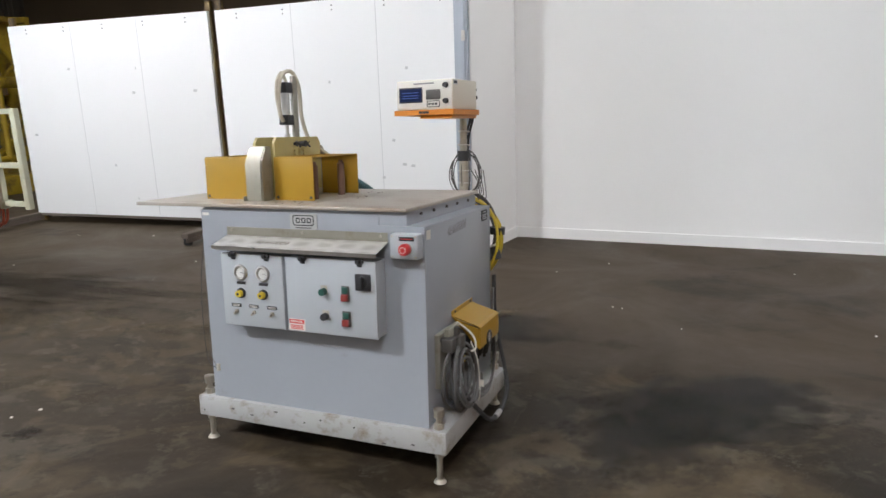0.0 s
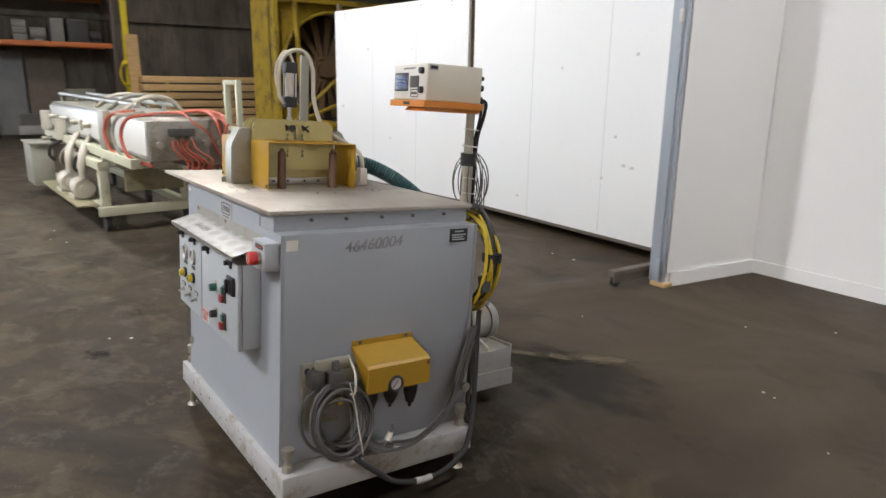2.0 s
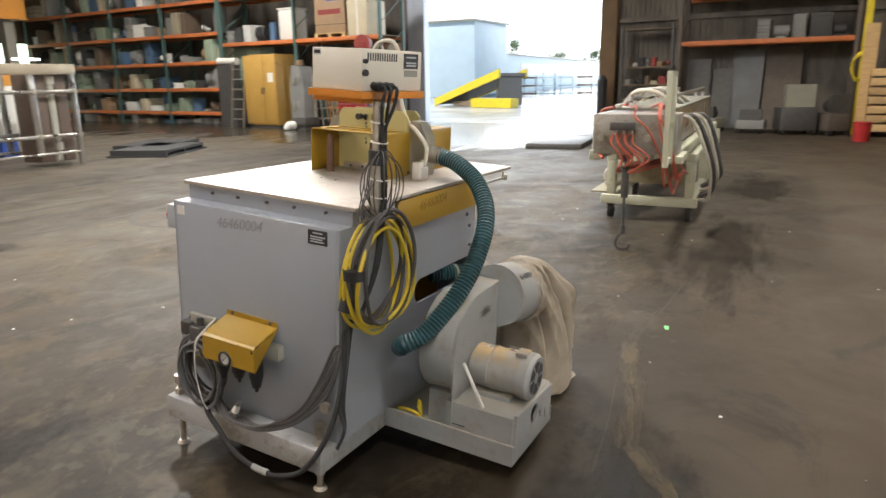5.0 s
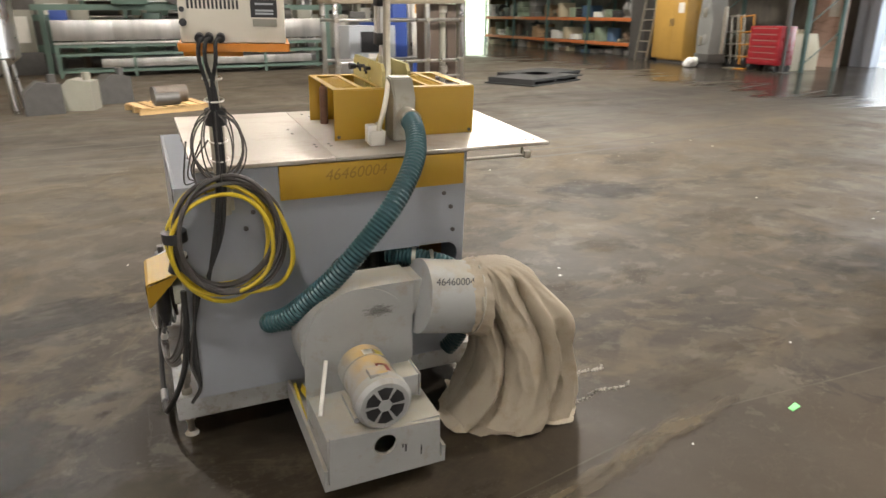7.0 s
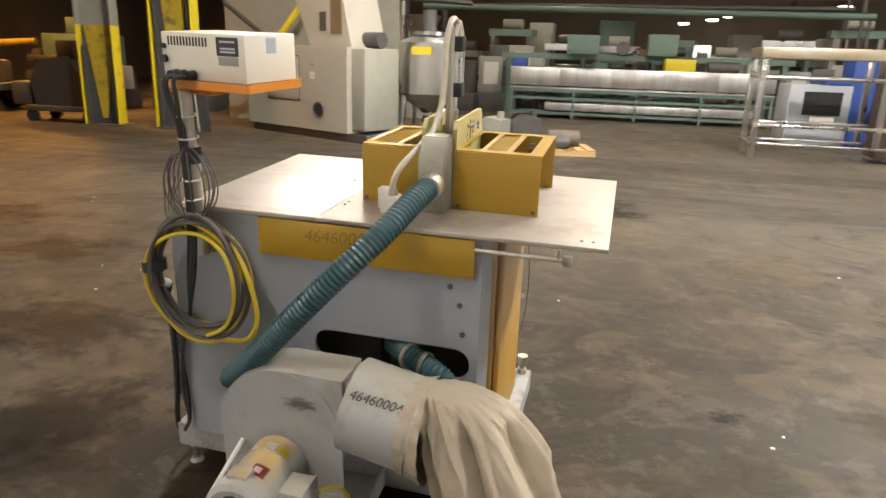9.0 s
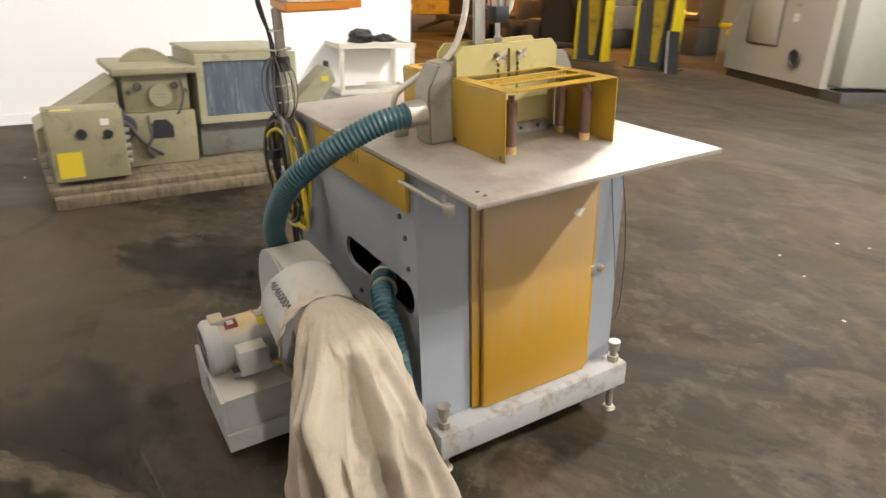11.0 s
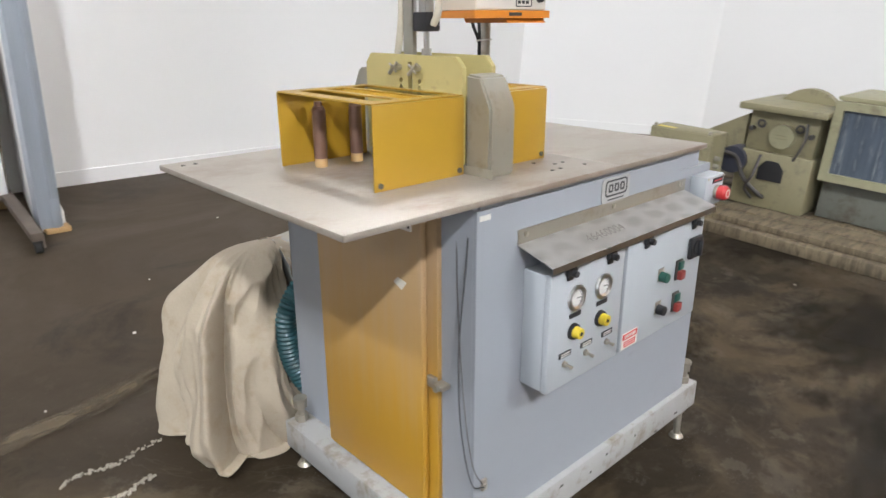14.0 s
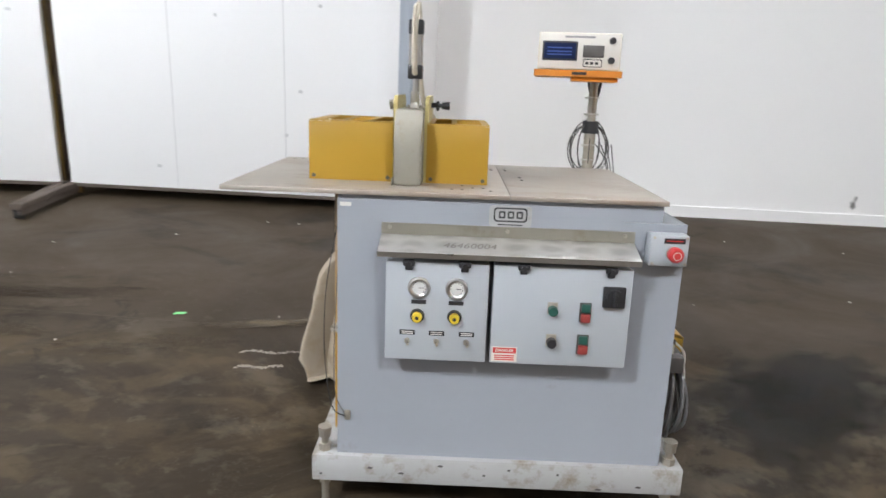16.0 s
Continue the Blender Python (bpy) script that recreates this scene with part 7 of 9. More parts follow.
def pallet_rack(at, turn, bays, width, depth, levels, post_h, label, mat_post):
    r = thing("pallet_rack", label, "rack", pose(*at, 0, 0, turn), "pallet racks")
    for i in range(bays + 1):
        for y in (0.0, depth):
            part("upright", box(B(), i * width - 0.045, i * width + 0.045, y - 0.04, y + 0.04, 0, post_h, 0.004), mat_post, r)
        bm = B()
        for k in range(int(post_h / 0.9)):
            rod(bm, (i * width, 0.04, 0.2 + 0.9 * k), (i * width, depth - 0.04, 0.9 + 0.9 * k), 0.015, seg=6)
        part("brace", bm, mat_post, r)
    for i in range(bays):
        for z in levels:
            for y in (0.0, depth):
                part("beam", box(B(), i * width + 0.047, (i + 1) * width - 0.047, y - 0.03, y + 0.03, z - 0.11, z, 0.004), RACKO, r)
            bm = B()
            box(bm, i * width + 0.05, (i + 1) * width - 0.05, 0.032, depth - 0.032, z - 0.02, z)
            part("deck", bm, OLDWOOD, r)
    return r


pallet_rack((-15.9, -1.50, 0), 90, 1, 3.80, 1.0, (2.15, 3.25), 5.0, "tall orange and steel pallet rack along the dark wall", RUSTY)
SHELF = [material("clutter_%s" % n, c, 0.6, vary=0.15, scale=3, per_object=0.3) for n, c in (
    ("cardboard", (0.32, 0.21, 0.12)), ("grey", (0.22, 0.22, 0.21)), ("white", (0.60, 0.60, 0.57)), ("green", (0.24, 0.30, 0.22)), ("blue", (0.07, 0.13, 0.22)), ("tan", (0.42, 0.37, 0.26)), ("brown", (0.14, 0.10, 0.07)), ("black", (0.04, 0.04, 0.04)), ("red", (0.30, 0.05, 0.04)))]
CLUT = random.Random(21)
KINDS = ("cardboard", "grey", "white", "green", "blue", "tan", "brown", "black", "red")


def clutter(m, w, d, h, tones=(0, 1, 1, 2, 2, 3, 3, 5, 5, 6, 7, 7, 6, 4)):
    """One loose thing on a shelf: a crate, drum, motor or bin."""
    k = CLUT.choice(tones)
    mt, col = SHELF[k], KINDS[k]
    kind = CLUT.random()
    bm = B()
    if kind < 0.14:
        for i in range(5):
            ball(bm, (CLUT.uniform(-w, w) * 0.28, CLUT.uniform(-d, d) * 0.2, h * CLUT.uniform(0.2, 0.45)), min(w, h) * CLUT.uniform(0.25, 0.42), 10)
        for v in bm.verts:
            v.co.z = max(0.0, v.co.z)
        return solo("sack", bm, SHELF[2] if CLUT.random() < 0.3 else mt, "slumped sack lying on a rack shelf", "sack", m, "sacks on the racks")
    if kind < 0.24:
        for i in range(3):
            bin_ = thing("storage_bin", "%s storage bin in a stack on a rack shelf" % col, "bin", m @ pose(0, 0, h * i / 3), "bins on the racks")
            part("tub", box(B(), -w / 2, w / 2, -d / 2, d / 2, 0, h * 0.32, 0.01), mt, bin_)
            part("rim", box(B(), -w / 2 - 0.012, w / 2 + 0.012, -d / 2 - 0.012, d / 2 + 0.012, h * 0.24, h * 0.27), mt, bin_)
        return
    if kind < 0.50:
        box(bm, -w / 2, w / 2, -d / 2, d / 2, 0, h, 0.012)
        box(bm, -w / 2 - 0.008, w / 2 + 0.008, -d / 2 - 0.008, d / 2 + 0.008, h * 0.82, h * 0.9)
        return solo("crate", bm, mt, "%s storage crate standing on a full rack shelf" % col, "crate", m, "crates on the racks")
    if kind < 0.65:
        r = min(w, d) / 2
        rod(bm, (0, 0, 0), (0, 0, h), r, seg=20)
        for f in (0.02, 0.35, 0.67, 0.97):
            ring(bm, (0, 0, h * f), (0, 0, 1), r, 0.012, 20, 5)
        return solo("drum", bm, mt, "%s drum standing on a full rack shelf" % col, "drum", m, "drums on the racks")
    if kind < 0.85:
        r = min(d, h) / 2.2
        rod(bm, (-w / 2, 0, r + 0.04), (w / 2.4, 0, r + 0.04), r, seg=18)
        rod(bm, (w / 2.4, 0, r + 0.04), (w / 2, 0, r + 0.04), r * 0.3)
        box(bm, -w / 3, w / 4, -r, r, 0, 0.06)
        box(bm, -w / 8, w / 8, -r * 1.2, -r * 0.6, r, r * 1.8)
        return solo("electric_motor", bm, mt, "%s electric motor stored on a rack shelf" % col, "motor", m, "motors on the racks")
    prism(bm, [(-w / 2, 0), (w / 2, 0), (w / 2, h * 0.6), (w * 0.2, h), (-w / 2, h)], 1, -d / 2, d / 2)
    rod(bm, (0, -d / 2 - 0.03, h * 0.5), (0, -d / 2, h * 0.5), h * 0.2)
    for i in range(3):
        rod(bm, (-w * 0.3 + 0.25 * w * i, 0, h * 0.9), (-w * 0.3 + 0.25 * w * i, 0, h * 1.12), w * 0.06)
    return solo("machine_part", bm, mt, "%s machine part stored on a rack shelf" % col, "machine part", m, "machine parts on the racks")


def fill(origin, turn, x0, x1, z, depth, hmin, hmax, wmin=0.3, wmax=0.8, tones=(0, 1, 1, 2, 2, 3, 3, 5, 5, 6, 7, 7, 6, 4)):
    x = x0
    while x < x1 - wmin:
        w = CLUT.uniform(wmin, min(wmax, x1 - x))
        h, d = CLUT.uniform(hmin, hmax), depth * CLUT.uniform(0.5, 0.8)
        if CLUT.random() < 0.9:
            clutter(pose(*origin, 0, 0, turn) @ pose(x + w / 2, depth * 0.45, z, 0, 0, CLUT.uniform(-6, 6)), w * 0.94, d, h, tones)
        x += w + 0.04


plt = thing("loaded_pallet", "wooden pallet with a cardboard carton on the rack", "pallet", pose(-16.4, 1.3, 3.252))
for y in (-0.6, -0.05, 0.5):
    part("runner", box(B(), -0.4, 0.4, y, y + 0.1, 0, 0.09), WOOD, plt)
for i in range(5):
    part("slat", box(B(), -0.4 + 0.165 * i, -0.28 + 0.165 * i, -0.6, 0.6, 0.0905, 0.11), WOOD, plt)
part("carton", box(B(), -0.36, 0.36, -0.52, 0.52, 0.1105, 0.9, 0.01), SHELF[0], plt)
SHEETG = material("cloudy_grey_sheet", (0.12, 0.12, 0.12), 0.4, vary=0.3, scale=2)
for y, h, w, mt_ in ((-1.1, 1.75, 0.55, DARKSTEEL), (-0.5, 1.5, 0.5, DARKSTEEL), (0.05, 1.95, 0.7, SHEETG), (0.85, 2.0, 0.8, RUSTY)):
    t = thing("leaning_sheet", "dark steel sheet leaning under the rack", "sheet metal", pose(-16.55, y, 0, 0, -7, 0), "leaning sheets")
    part("sheet", box(B(), 0, 0.03, -w / 2, w / 2, 0, h), mt_, t)
for x, y, s_, h, mt_ in ((-15.4, -0.6, 0.55, 0.55, CHUTE), (-15.3, 0.35, 0.6, 0.5, SHELF[1]), (-15.2, 1.25, 0.75, 1.0, DARKSTEEL), (-15.1, 2.0, 0.5, 0.8, RUSTY)):
    t = thing("power_unit", "small dark power unit parked under the rack", "machine", pose(x, y, 0, 0, 0, 20 * (y - 0.5)), "power units")
    part("base", box(B(), -s_ / 2, s_ / 2, -s_ / 2, s_ / 2, 0.10, h * 0.6, 0.02), mt_, t)
    part("motor", rod(B(), (-s_ * 0.4, 0, h * 0.78), (s_ * 0.3, 0, h * 0.78), h * 0.17), DARKSTEEL, t)
    part("panel", box(B(), s_ * 0.2, s_ * 0.45, -s_ * 0.4, s_ * 0.4, h * 0.61, h * 1.1), CHUTE if mt_ is DARKSTEEL else DARKSTEEL, t)
    for dx in (-0.4, 0.4):
        for dy in (-0.4, 0.4):
            part("caster", rod(B(), (dx * s_, dy * s_ - 0.02, 0.05), (dx * s_, dy * s_ + 0.02, 0.05), 0.05), RUBBER, t)
yp = thing("yellow_post", "tan steel post standing beside the rack", "post", pose(-15.35, 2.45, 0))
part("post", box(B(), -0.06, 0.06, -0.07, 0.07, 0, 5.0, 0.005), SAFETY, yp)
hb = thing("hose_bundle", "yellow hose coiled and hung on the rack post", "hose", pose(-15.25, 2.38, 0))
for i in range(6):
    pts = [Vector((0.02 * i - 0.03, (0.11 + 0.008 * i) * math.cos(2 * math.pi * k / 24), 1.45 + (0.30 - 0.012 * i) * math.sin(2 * math.pi * k / 24))) for k in range(24)]
    part("hose_loop", sweep(B(), pts, 0.018, 6, closed=True), SAFETY, hb)
# open steel shelf with fittings beside the doorway
sh = thing("steel_shelf", "dark steel shelf loaded with small rusty fittings", "shelf", pose(-16.1, -3.0, 0, 0, 0, 90))
for x in (0, 1.3):
    for y in (0.0, 0.55):
        part("post", box(B(), x - 0.03, x + 0.03, y - 0.03, y + 0.03, 0, 2.6, 0.003), DARKSTEEL, sh)
for z in (0.25, 0.62, 1.10, 1.55, 2.5):
    part("shelf_board", box(B(), 0.031, 1.269, -0.02, 0.57, z, z + 0.03), OLDWOOD, sh)
for z in (0.281, 0.651, 1.131, 1.581):
    fill((-16.1, -3.0, 0), 90, 0.08, 1.25, z, 0.5, 0.08, 0.24, 0.09, 0.20, (6, 7, 6, 0, 8, 5, 1))
bm = B()
rod(bm, (0, 0, 0), (0, 0, 1.25), 0.13, seg=24)
rod(bm, (0, 0, 1.25), (0, 0, 1.38), 0.13, 0.06, seg=24)
solo("gas_cylinder", bm, BLACK, "dark gas cylinder with a green band beside the doorway", "gas cylinder", pose(-16.0, -3.45, 0))
for at, m_, s in (((-13.6, 2.5, 0), RED, 0.17),):
    bm = B()
    rod(bm, (0, 0, 0), (0, 0, 0.38), s * 0.85, s, seg=22)
    ring(bm, (0, 0, 0.37), (0, 0, 1), s, 0.012, 22, 5)
    solo("bucket", bm, m_, "red plastic bucket on the concrete floor", "bucket", pose(*at), "buckets")
for at, sz, tn in (((-11.2, -2.9, 0), (1.9, 1.1), 8), ((-12.9, -2.1, 0), (1.6, 1.2), -4)):
    bm = B()
    box(bm, -sz[0] / 2, sz[0] / 2, -sz[1] / 2, sz[1] / 2, 0.0, 0.09, 0.01)
    solo("steel_plate", bm, DARKSTEEL, "dark steel ramp plate lying on the floor", "ramp plate", pose(*at, 0, 0, tn), "steel plates")

# ---- long storage racks with clutter, south-west ----
RACK_AT, RACK_TURN = (-14.4, -26.5, 0), 88
STORE = "long green and orange storage rack full of parts"
pallet_rack(RACK_AT, RACK_TURN, 4, 2.78, 1.1, (0.42, 1.20, 2.05, 2.95, 3.95), 5.2, STORE, RACKG)
for bay in range(4):
    for z, hm, hx in ((0.0, 0.10, 0.28), (0.422, 0.12, 0.60), (1.202, 0.15, 0.68), (2.052, 0.15, 0.74), (2.952, 0.2, 0.85), (3.952, 0.3, 1.0)):
        fill(RACK_AT, RACK_TURN, bay * 2.78 + 0.10, (bay + 1) * 2.78 - 0.10, z, 1.0, hm, hx, 0.18, 0.52)
# the two open bays by the doorway carry loads at the top alone
BAY_M = pose(*RACK_AT, 0, 0, RACK_TURN) @ pose(11.22, 0, 0)
BAY_AT = (BAY_M.translation.x, BAY_M.translation.y, 0)
pallet_rack(BAY_AT, RACK_TURN, 2, 3.12, 1.1, (2.58, 3.95), 5.2, "open bays of the green and orange storage rack", RACKG)
fill(BAY_AT, RACK_TURN, 0.12, 2.0, 2.582, 1.0, 0.25, 0.70, 0.25, 0.55)
fill(BAY_AT, RACK_TURN, 0.12, 6.1, 3.952, 1.0, 0.4, 0.9, 0.25, 0.6)
fill(BAY_AT, RACK_TURN, 0.10, 1.45, 0.0, 1.0, 0.5, 1.05, 0.3, 0.7)
fill(BAY_AT, RACK_TURN, 3.9, 6.0, 0.0, 1.3, 0.5, 1.2, 0.25, 0.5)
gs = thing("green_locker", "pale green steel locker behind the step ladder", "locker", BAY_M @ pose(0.72, 0.35, 0))
part("body", box(B(), -0.6, 0.6, 0.0, 0.6, 1.06, 2.46, 0.01), SHELF[3], gs)
for k in range(2):
    part("door", box(B(), -0.585 + 0.59 * k, -0.005 + 0.59 * k, -0.02, -0.001, 1.08, 2.44, 0.005), SHELF[3], gs)
part("stand", box(B(), -0.6, 0.6, 0.02, 0.6, 0.0, 1.0595), DARKSTEEL, gs)
rl = thing("white_roll", "thick white roll of film lying on a dark trestle", "roll", BAY_M @ pose(0.45, -0.25, 0))
part("roll", rod(B(), (-0.42, 0, 2.02), (0.42, 0, 2.0), 0.11, seg=24), WHITEP, rl)
part("trestle", box(B(), -0.35, 0.35, -0.15, 0.15, 0.0, 1.895), DARKSTEEL, rl)
wc = thing("white_container", "white plastic container standing on a rack beam", "container", BAY_M @ pose(2.75, 0.35, 2.582))
part("tub", box(B(), -0.30, 0.30, -0.3, 0.3, 0, 0.86, 0.05), WHITEP, wc)
part("lid", box(B(), -0.32, 0.32, -0.32, 0.32, 0.861, 0.91, 0.012), WHITEP, wc)
pb = thing("palletised_carton", "tall cardboard carton with a dark red bar on a pallet", "carton", BAY_M @ pose(4.45, 0.5, 2.582))
for x in (-0.55, -0.05, 0.45):
    part("runner", box(B(), x, x + 0.1, -0.5, 0.5, 0, 0.09), WOOD, pb)
part("deck", box(B(), -0.58, 0.58, -0.5, 0.5, 0.0905, 0.115), WOOD, pb)
ct = part("carton", box(B(), -0.55, 0.55, -0.46, 0.46, 0.1155, 1.2, 0.012), SHELF[0], pb)
part("printed_bar", box(B(), -0.42, 0.40, -0.4635, -0.4605, 0.62, 0.76), DULLRED, ct)
part("printed_bar", box(B(), -0.10, 0.35, -0.4635, -0.4605, 0.98, 1.08), BLUE, ct)
part("strap", box(B(), -0.552, 0.552, -0.4645, -0.4605, 0.34, 0.352), BLACK, ct)
wb = thing("stacked_carton", "pale carton strapped beside the tall carton", "carton", BAY_M @ pose(5.42, 0.5, 2.582))
part("box", box(B(), -0.34, 0.34, -0.44, 0.44, 0, 0.95, 0.012), SHELF[5], wb)
part("tape", box(B(), -0.03, 0.03, -0.4425, -0.4405, 0, 0.95), WHITEP, wb)
fill((-15.9, -1.50, 0), 90, 1.75, 3.6, 2.152, 0.9, 0.2, 0.6, 0.25, 0.6, (6, 7, 0, 1, 7))
CABTAN = material("tan_ochre_cabinet_paint", (0.40, 0.235, 0.055), 0.5, vary=0.12, scale=2, dirt=(0.24, 0.14, 0.05), dirt_at=0.64)
cabm = pose(-13.3, -13.0, 0, 0, 0, 90)
cb = thing("locker_cabinet", "tall ochre steel cabinet with two doors", "cabinet", cabm)
part("body", box(B(), -0.52, 0.52, 0.0, 0.85, 0.08, 2.16, 0.01), CABTAN, cb)
for s in (-1, 1):
    dd = part("door", box(B(), min(0.004 * s, 0.735 * s), max(0.004 * s, 0.512 * s), -0.025, -0.001, 0.12, 2.12, 0.006), CABTAN, cb)
    part("handle", box(B(), 0.05 * s - 0.015, 0.05 * s + 0.015, -0.05, -0.0255, 1.0, 1.2, 0.004), DARKSTEEL, dd)
part("notice", box(B(), 0.2, 0.42, -0.0275, -0.0255, 1.35, 1.62), WHITEP, cb)
part("plinth", box(B(), -0.50, 0.50, 0.02, 0.83, 0, 0.0795), DARKSTEEL, cb)
CHESTRED = material("tool_chest_red_enamel", (0.30, 0.022, 0.03), 0.3, vary=0.12, scale=6)
tb = thing("tool_chest", "red tool chest with many drawers on casters", "tool chest", pose(-13.2, -9.7, 0, 0, 0, 90))
part("body", box(B(), -0.45, 0.45, 0, 0.5, 0.16, 1.05, 0.01), CHESTRED, tb)
for i in range(6):
    dw = part("drawer", box(B(), -0.42, 0.42, -0.02, -0.001, 0.20 + 0.14 * i, 0.32 + 0.14 * i, 0.004), CHESTRED, tb)
    part("handle", box(B(), -0.35, 0.35, -0.035, -0.0205, 0.295 + 0.14 * i, 0.31 + 0.14 * i), BOLT, dw)
for x in (-0.38, 0.38):
    for y in (0.06, 0.44):
        part("caster", rod(B(), (x - 0.03, y, 0.08), (x + 0.03, y, 0.08), 0.08), RUBBER, tb)
ld = thing("step_ladder", "grey aluminium ladder leaning at the rack", "ladder", pose(-13.1, -14.0, 0, 0, -8, 0))
for y in (-0.25, 0.25):
    part("rail", box(B(), -0.03, 0.03, y - 0.015, y + 0.015, 0, 2.0), BOLT, ld)
for i in range(6):
    part("rung", box(B(), -0.04, 0.04, -0.234, 0.234, 0.25 + 0.3 * i, 0.28 + 0.3 * i), BOLT, ld)
PINKPLY = material("pink_brown_plywood", (0.50, 0.34, 0.27), 0.75, vary=0.15, scale=1.5, stretch=(1, 1, 4), dirt=(0.2, 0.13, 0.09), dirt_at=0.6)
gm = thing("grey_motor_unit", "grey upright motor unit with white sacks at its foot", "machine", pose(-13.1, -11.3, 0, 0, 0, 75))
part("frame", box(B(), -0.35, 0.35, -0.25, 0.25, 0.12, 0.35, 0.02), DARKSTEEL, gm)
part("housing", prism(B(), [(-0.32, 0.351), (0.30, 0.351), (0.34, 1.2), (0.16, 1.75), (-0.22, 1.80), (-0.36, 1.1)], 1, -0.22, 0.22), SHELF[1], gm)
part("cap", rod(B(), (-0.1, 0, 1.801), (-0.1, 0, 1.95), 0.14, 0.10, seg=18), RUSTBROWN, gm)
part("side_pipe", rod(B(), (0.38, 0.1, 0.35), (0.38, 0.1, 1.5), 0.05), BOLT, gm)
part("foot", box(B(), -0.30, 0.30, -0.22, 0.22, 0, 0.1195), DARKSTEEL, gm)
for k, (x, z) in enumerate(((-0.16, 0.55), (0.08, 0.60), (-0.05, 1.25), (0.12, 1.35))):
    part("cover_plate", box(B(), x - 0.09, x + 0.09, -0.235, -0.2205, z, z + 0.22, 0.006), (BOLT, SHELF[1])[k % 2], gm)
sk = B()
for k in range(6):
    ball(sk, (0.12 * (k % 3) - 0.12, 0.06 * (k % 2), 0.10 + 0.07 * (k // 3)), 0.13, 10)
for v in sk.verts:
    v.co.z = max(0.0, v.co.z * 0.85)
solo("white_sack", sk, SHELF[2], "crumpled white sack lying at the motor unit", "sack", pose(-12.75, -11.6, 0, 0, 0, 20))
bd = thing("plywood_sheet", "pink-brown plywood sheet leaning by the doorway", "board", pose(-15.9, -10.1, 0, 0, 0, 0))
part("sheet", box(B(), 0, 0.03, -0.45, 0.45, 0, 2.45), PINKPLY, bd)
part("notice", box(B(), 0.0302, 0.033, -0.05, 0.25, 1.25, 1.65), WHITEP, bd)
bm = B()
rod(bm, (0, 0, 0), (0.14, 0, 0), 0.25, seg=28)
rod(bm, (0.14, 0, 0), (0.16, 0, 0), 0.10, seg=28)
hr = thing("hose_reel", "red hose reel on a tall dark floor post", "hose reel", pose(-13.31, -9.25, 0))
for v in bm.verts:
    v.co.z += 2.30
part("reel", bm, DULLRED, hr)
part("post", box(B(), -0.10, -0.03, -0.05, 0.05, 0, 2.45), DARKSTEEL, hr)
part("foot_plate", box(B(), -0.2, 0.1, -0.2, 0.2, 0, 0.012), DARKSTEEL, hr)
for k, (y, mt_) in enumerate(((-10.45, ORANGEM), (-10.75, BOLT), (-10.95, CHUTE))):
    t = thing("hand_truck", "upright hand truck leaning at the racks", "hand truck", pose(-13.5, y, 0, 0, -6, 90), "hand trucks")
    bm = B()
    for x in (-0.2, 0.2):
        rod(bm, (x, 0, 0.12), (x, 0, 1.3), 0.02)
    for z in (0.3, 0.6, 0.9, 1.28):
        rod(bm, (-0.2, 0, z), (0.2, 0, z), 0.016)
    part("frame", bm, mt_, t)
    part("toe_plate", box(B(), -0.2, 0.2, -0.25, 0.0, 0.0, 0.02), mt_, t)
    for x in (-0.25, 0.25):
        part("wheel", rod(B(), (x - 0.03, 0.06, 0.12), (x + 0.03, 0.06, 0.12), 0.12), RUBBER, t)

# ---- stainless frame rack ----
FRAMEBROWN = material("dark_brown_board", (0.085, 0.06, 0.045), 0.6, vary=0.25, scale=3, stretch=(1, 1, 0.3))
fr = thing("stainless_frame", "stainless tube frame rack with brown panels at one end", "rack", pose(-3.85, -9.62, 0, 0, 0, 1))
# local x runs back towards the line's near end; the brown panels stand at the other
for x in (-1.23, -0.52, 1.23):
    for y in (0.0, -0.85):
        part("upright", box(B(), x - 0.045, x + 0.045, y - 0.03, y + 0.03, 0.0 if abs(x) > 1 else 0.2, 1.535, 0.012), SSTEEL, fr)
for y in (0.0, -0.85):
    part("top_beam", box(B(), -1.30, 1.30, y - 0.05, y + 0.05, 1.536, 1.70, 0.012), DUNSTEEL, fr, "brown-tinted box beam")
    for z in (0.23, 0.52, 1.25):
        part("cross_tube", rod(B(), (-1.185, y + 0.031, z), (1.185, y + 0.031, z), 0.030 if z > 0.3 else 0.022, seg=14), SSTEEL, fr)
for x in (-1.26, 1.26):
    part("top_end_beam", box(B(), x - 0.05, x + 0.05, -0.799, -0.051, 1.54, 1.695, 0.01), DUNSTEEL, fr)
    for z in (0.23, 1.25):
        part("end_tube", rod(B(), (x, -0.82, z), (x, -0.03, z), 0.022, seg=12), SSTEEL, fr)
for x0, x1 in ((-0.82, -0.56), (-1.18, -0.98)):
    part("side_panel", box(B(), x0, x1, -0.60, -0.10, 0.08, 1.53, 0.006), FRAMEBROWN, fr)
part("guide_post", rod(B(), (-0.90, -0.12, 0.10), (-0.90, -0.12, 1.50), 0.06, seg=16), CHUTE, fr)
for z in (0.28, 1.38):
    part("post_collar", rod(B(), (-0.90, -0.12, z), (-0.90, -0.12, z + 0.12), 0.085, seg=16), BOLT, fr)
for x in (-1.23, -0.52, 1.23):
    for z in (0.52, 1.25):
        part("tube_clamp", rod(B(), (x, 0.031, z), (x, 0.075, z), 0.045, seg=14), BOLT, fr)
bl = thing("blue_machine", "blue and white packing machine behind the frame", "machine", pose(-4.75, -12.2, 0, 0, 0, 4))
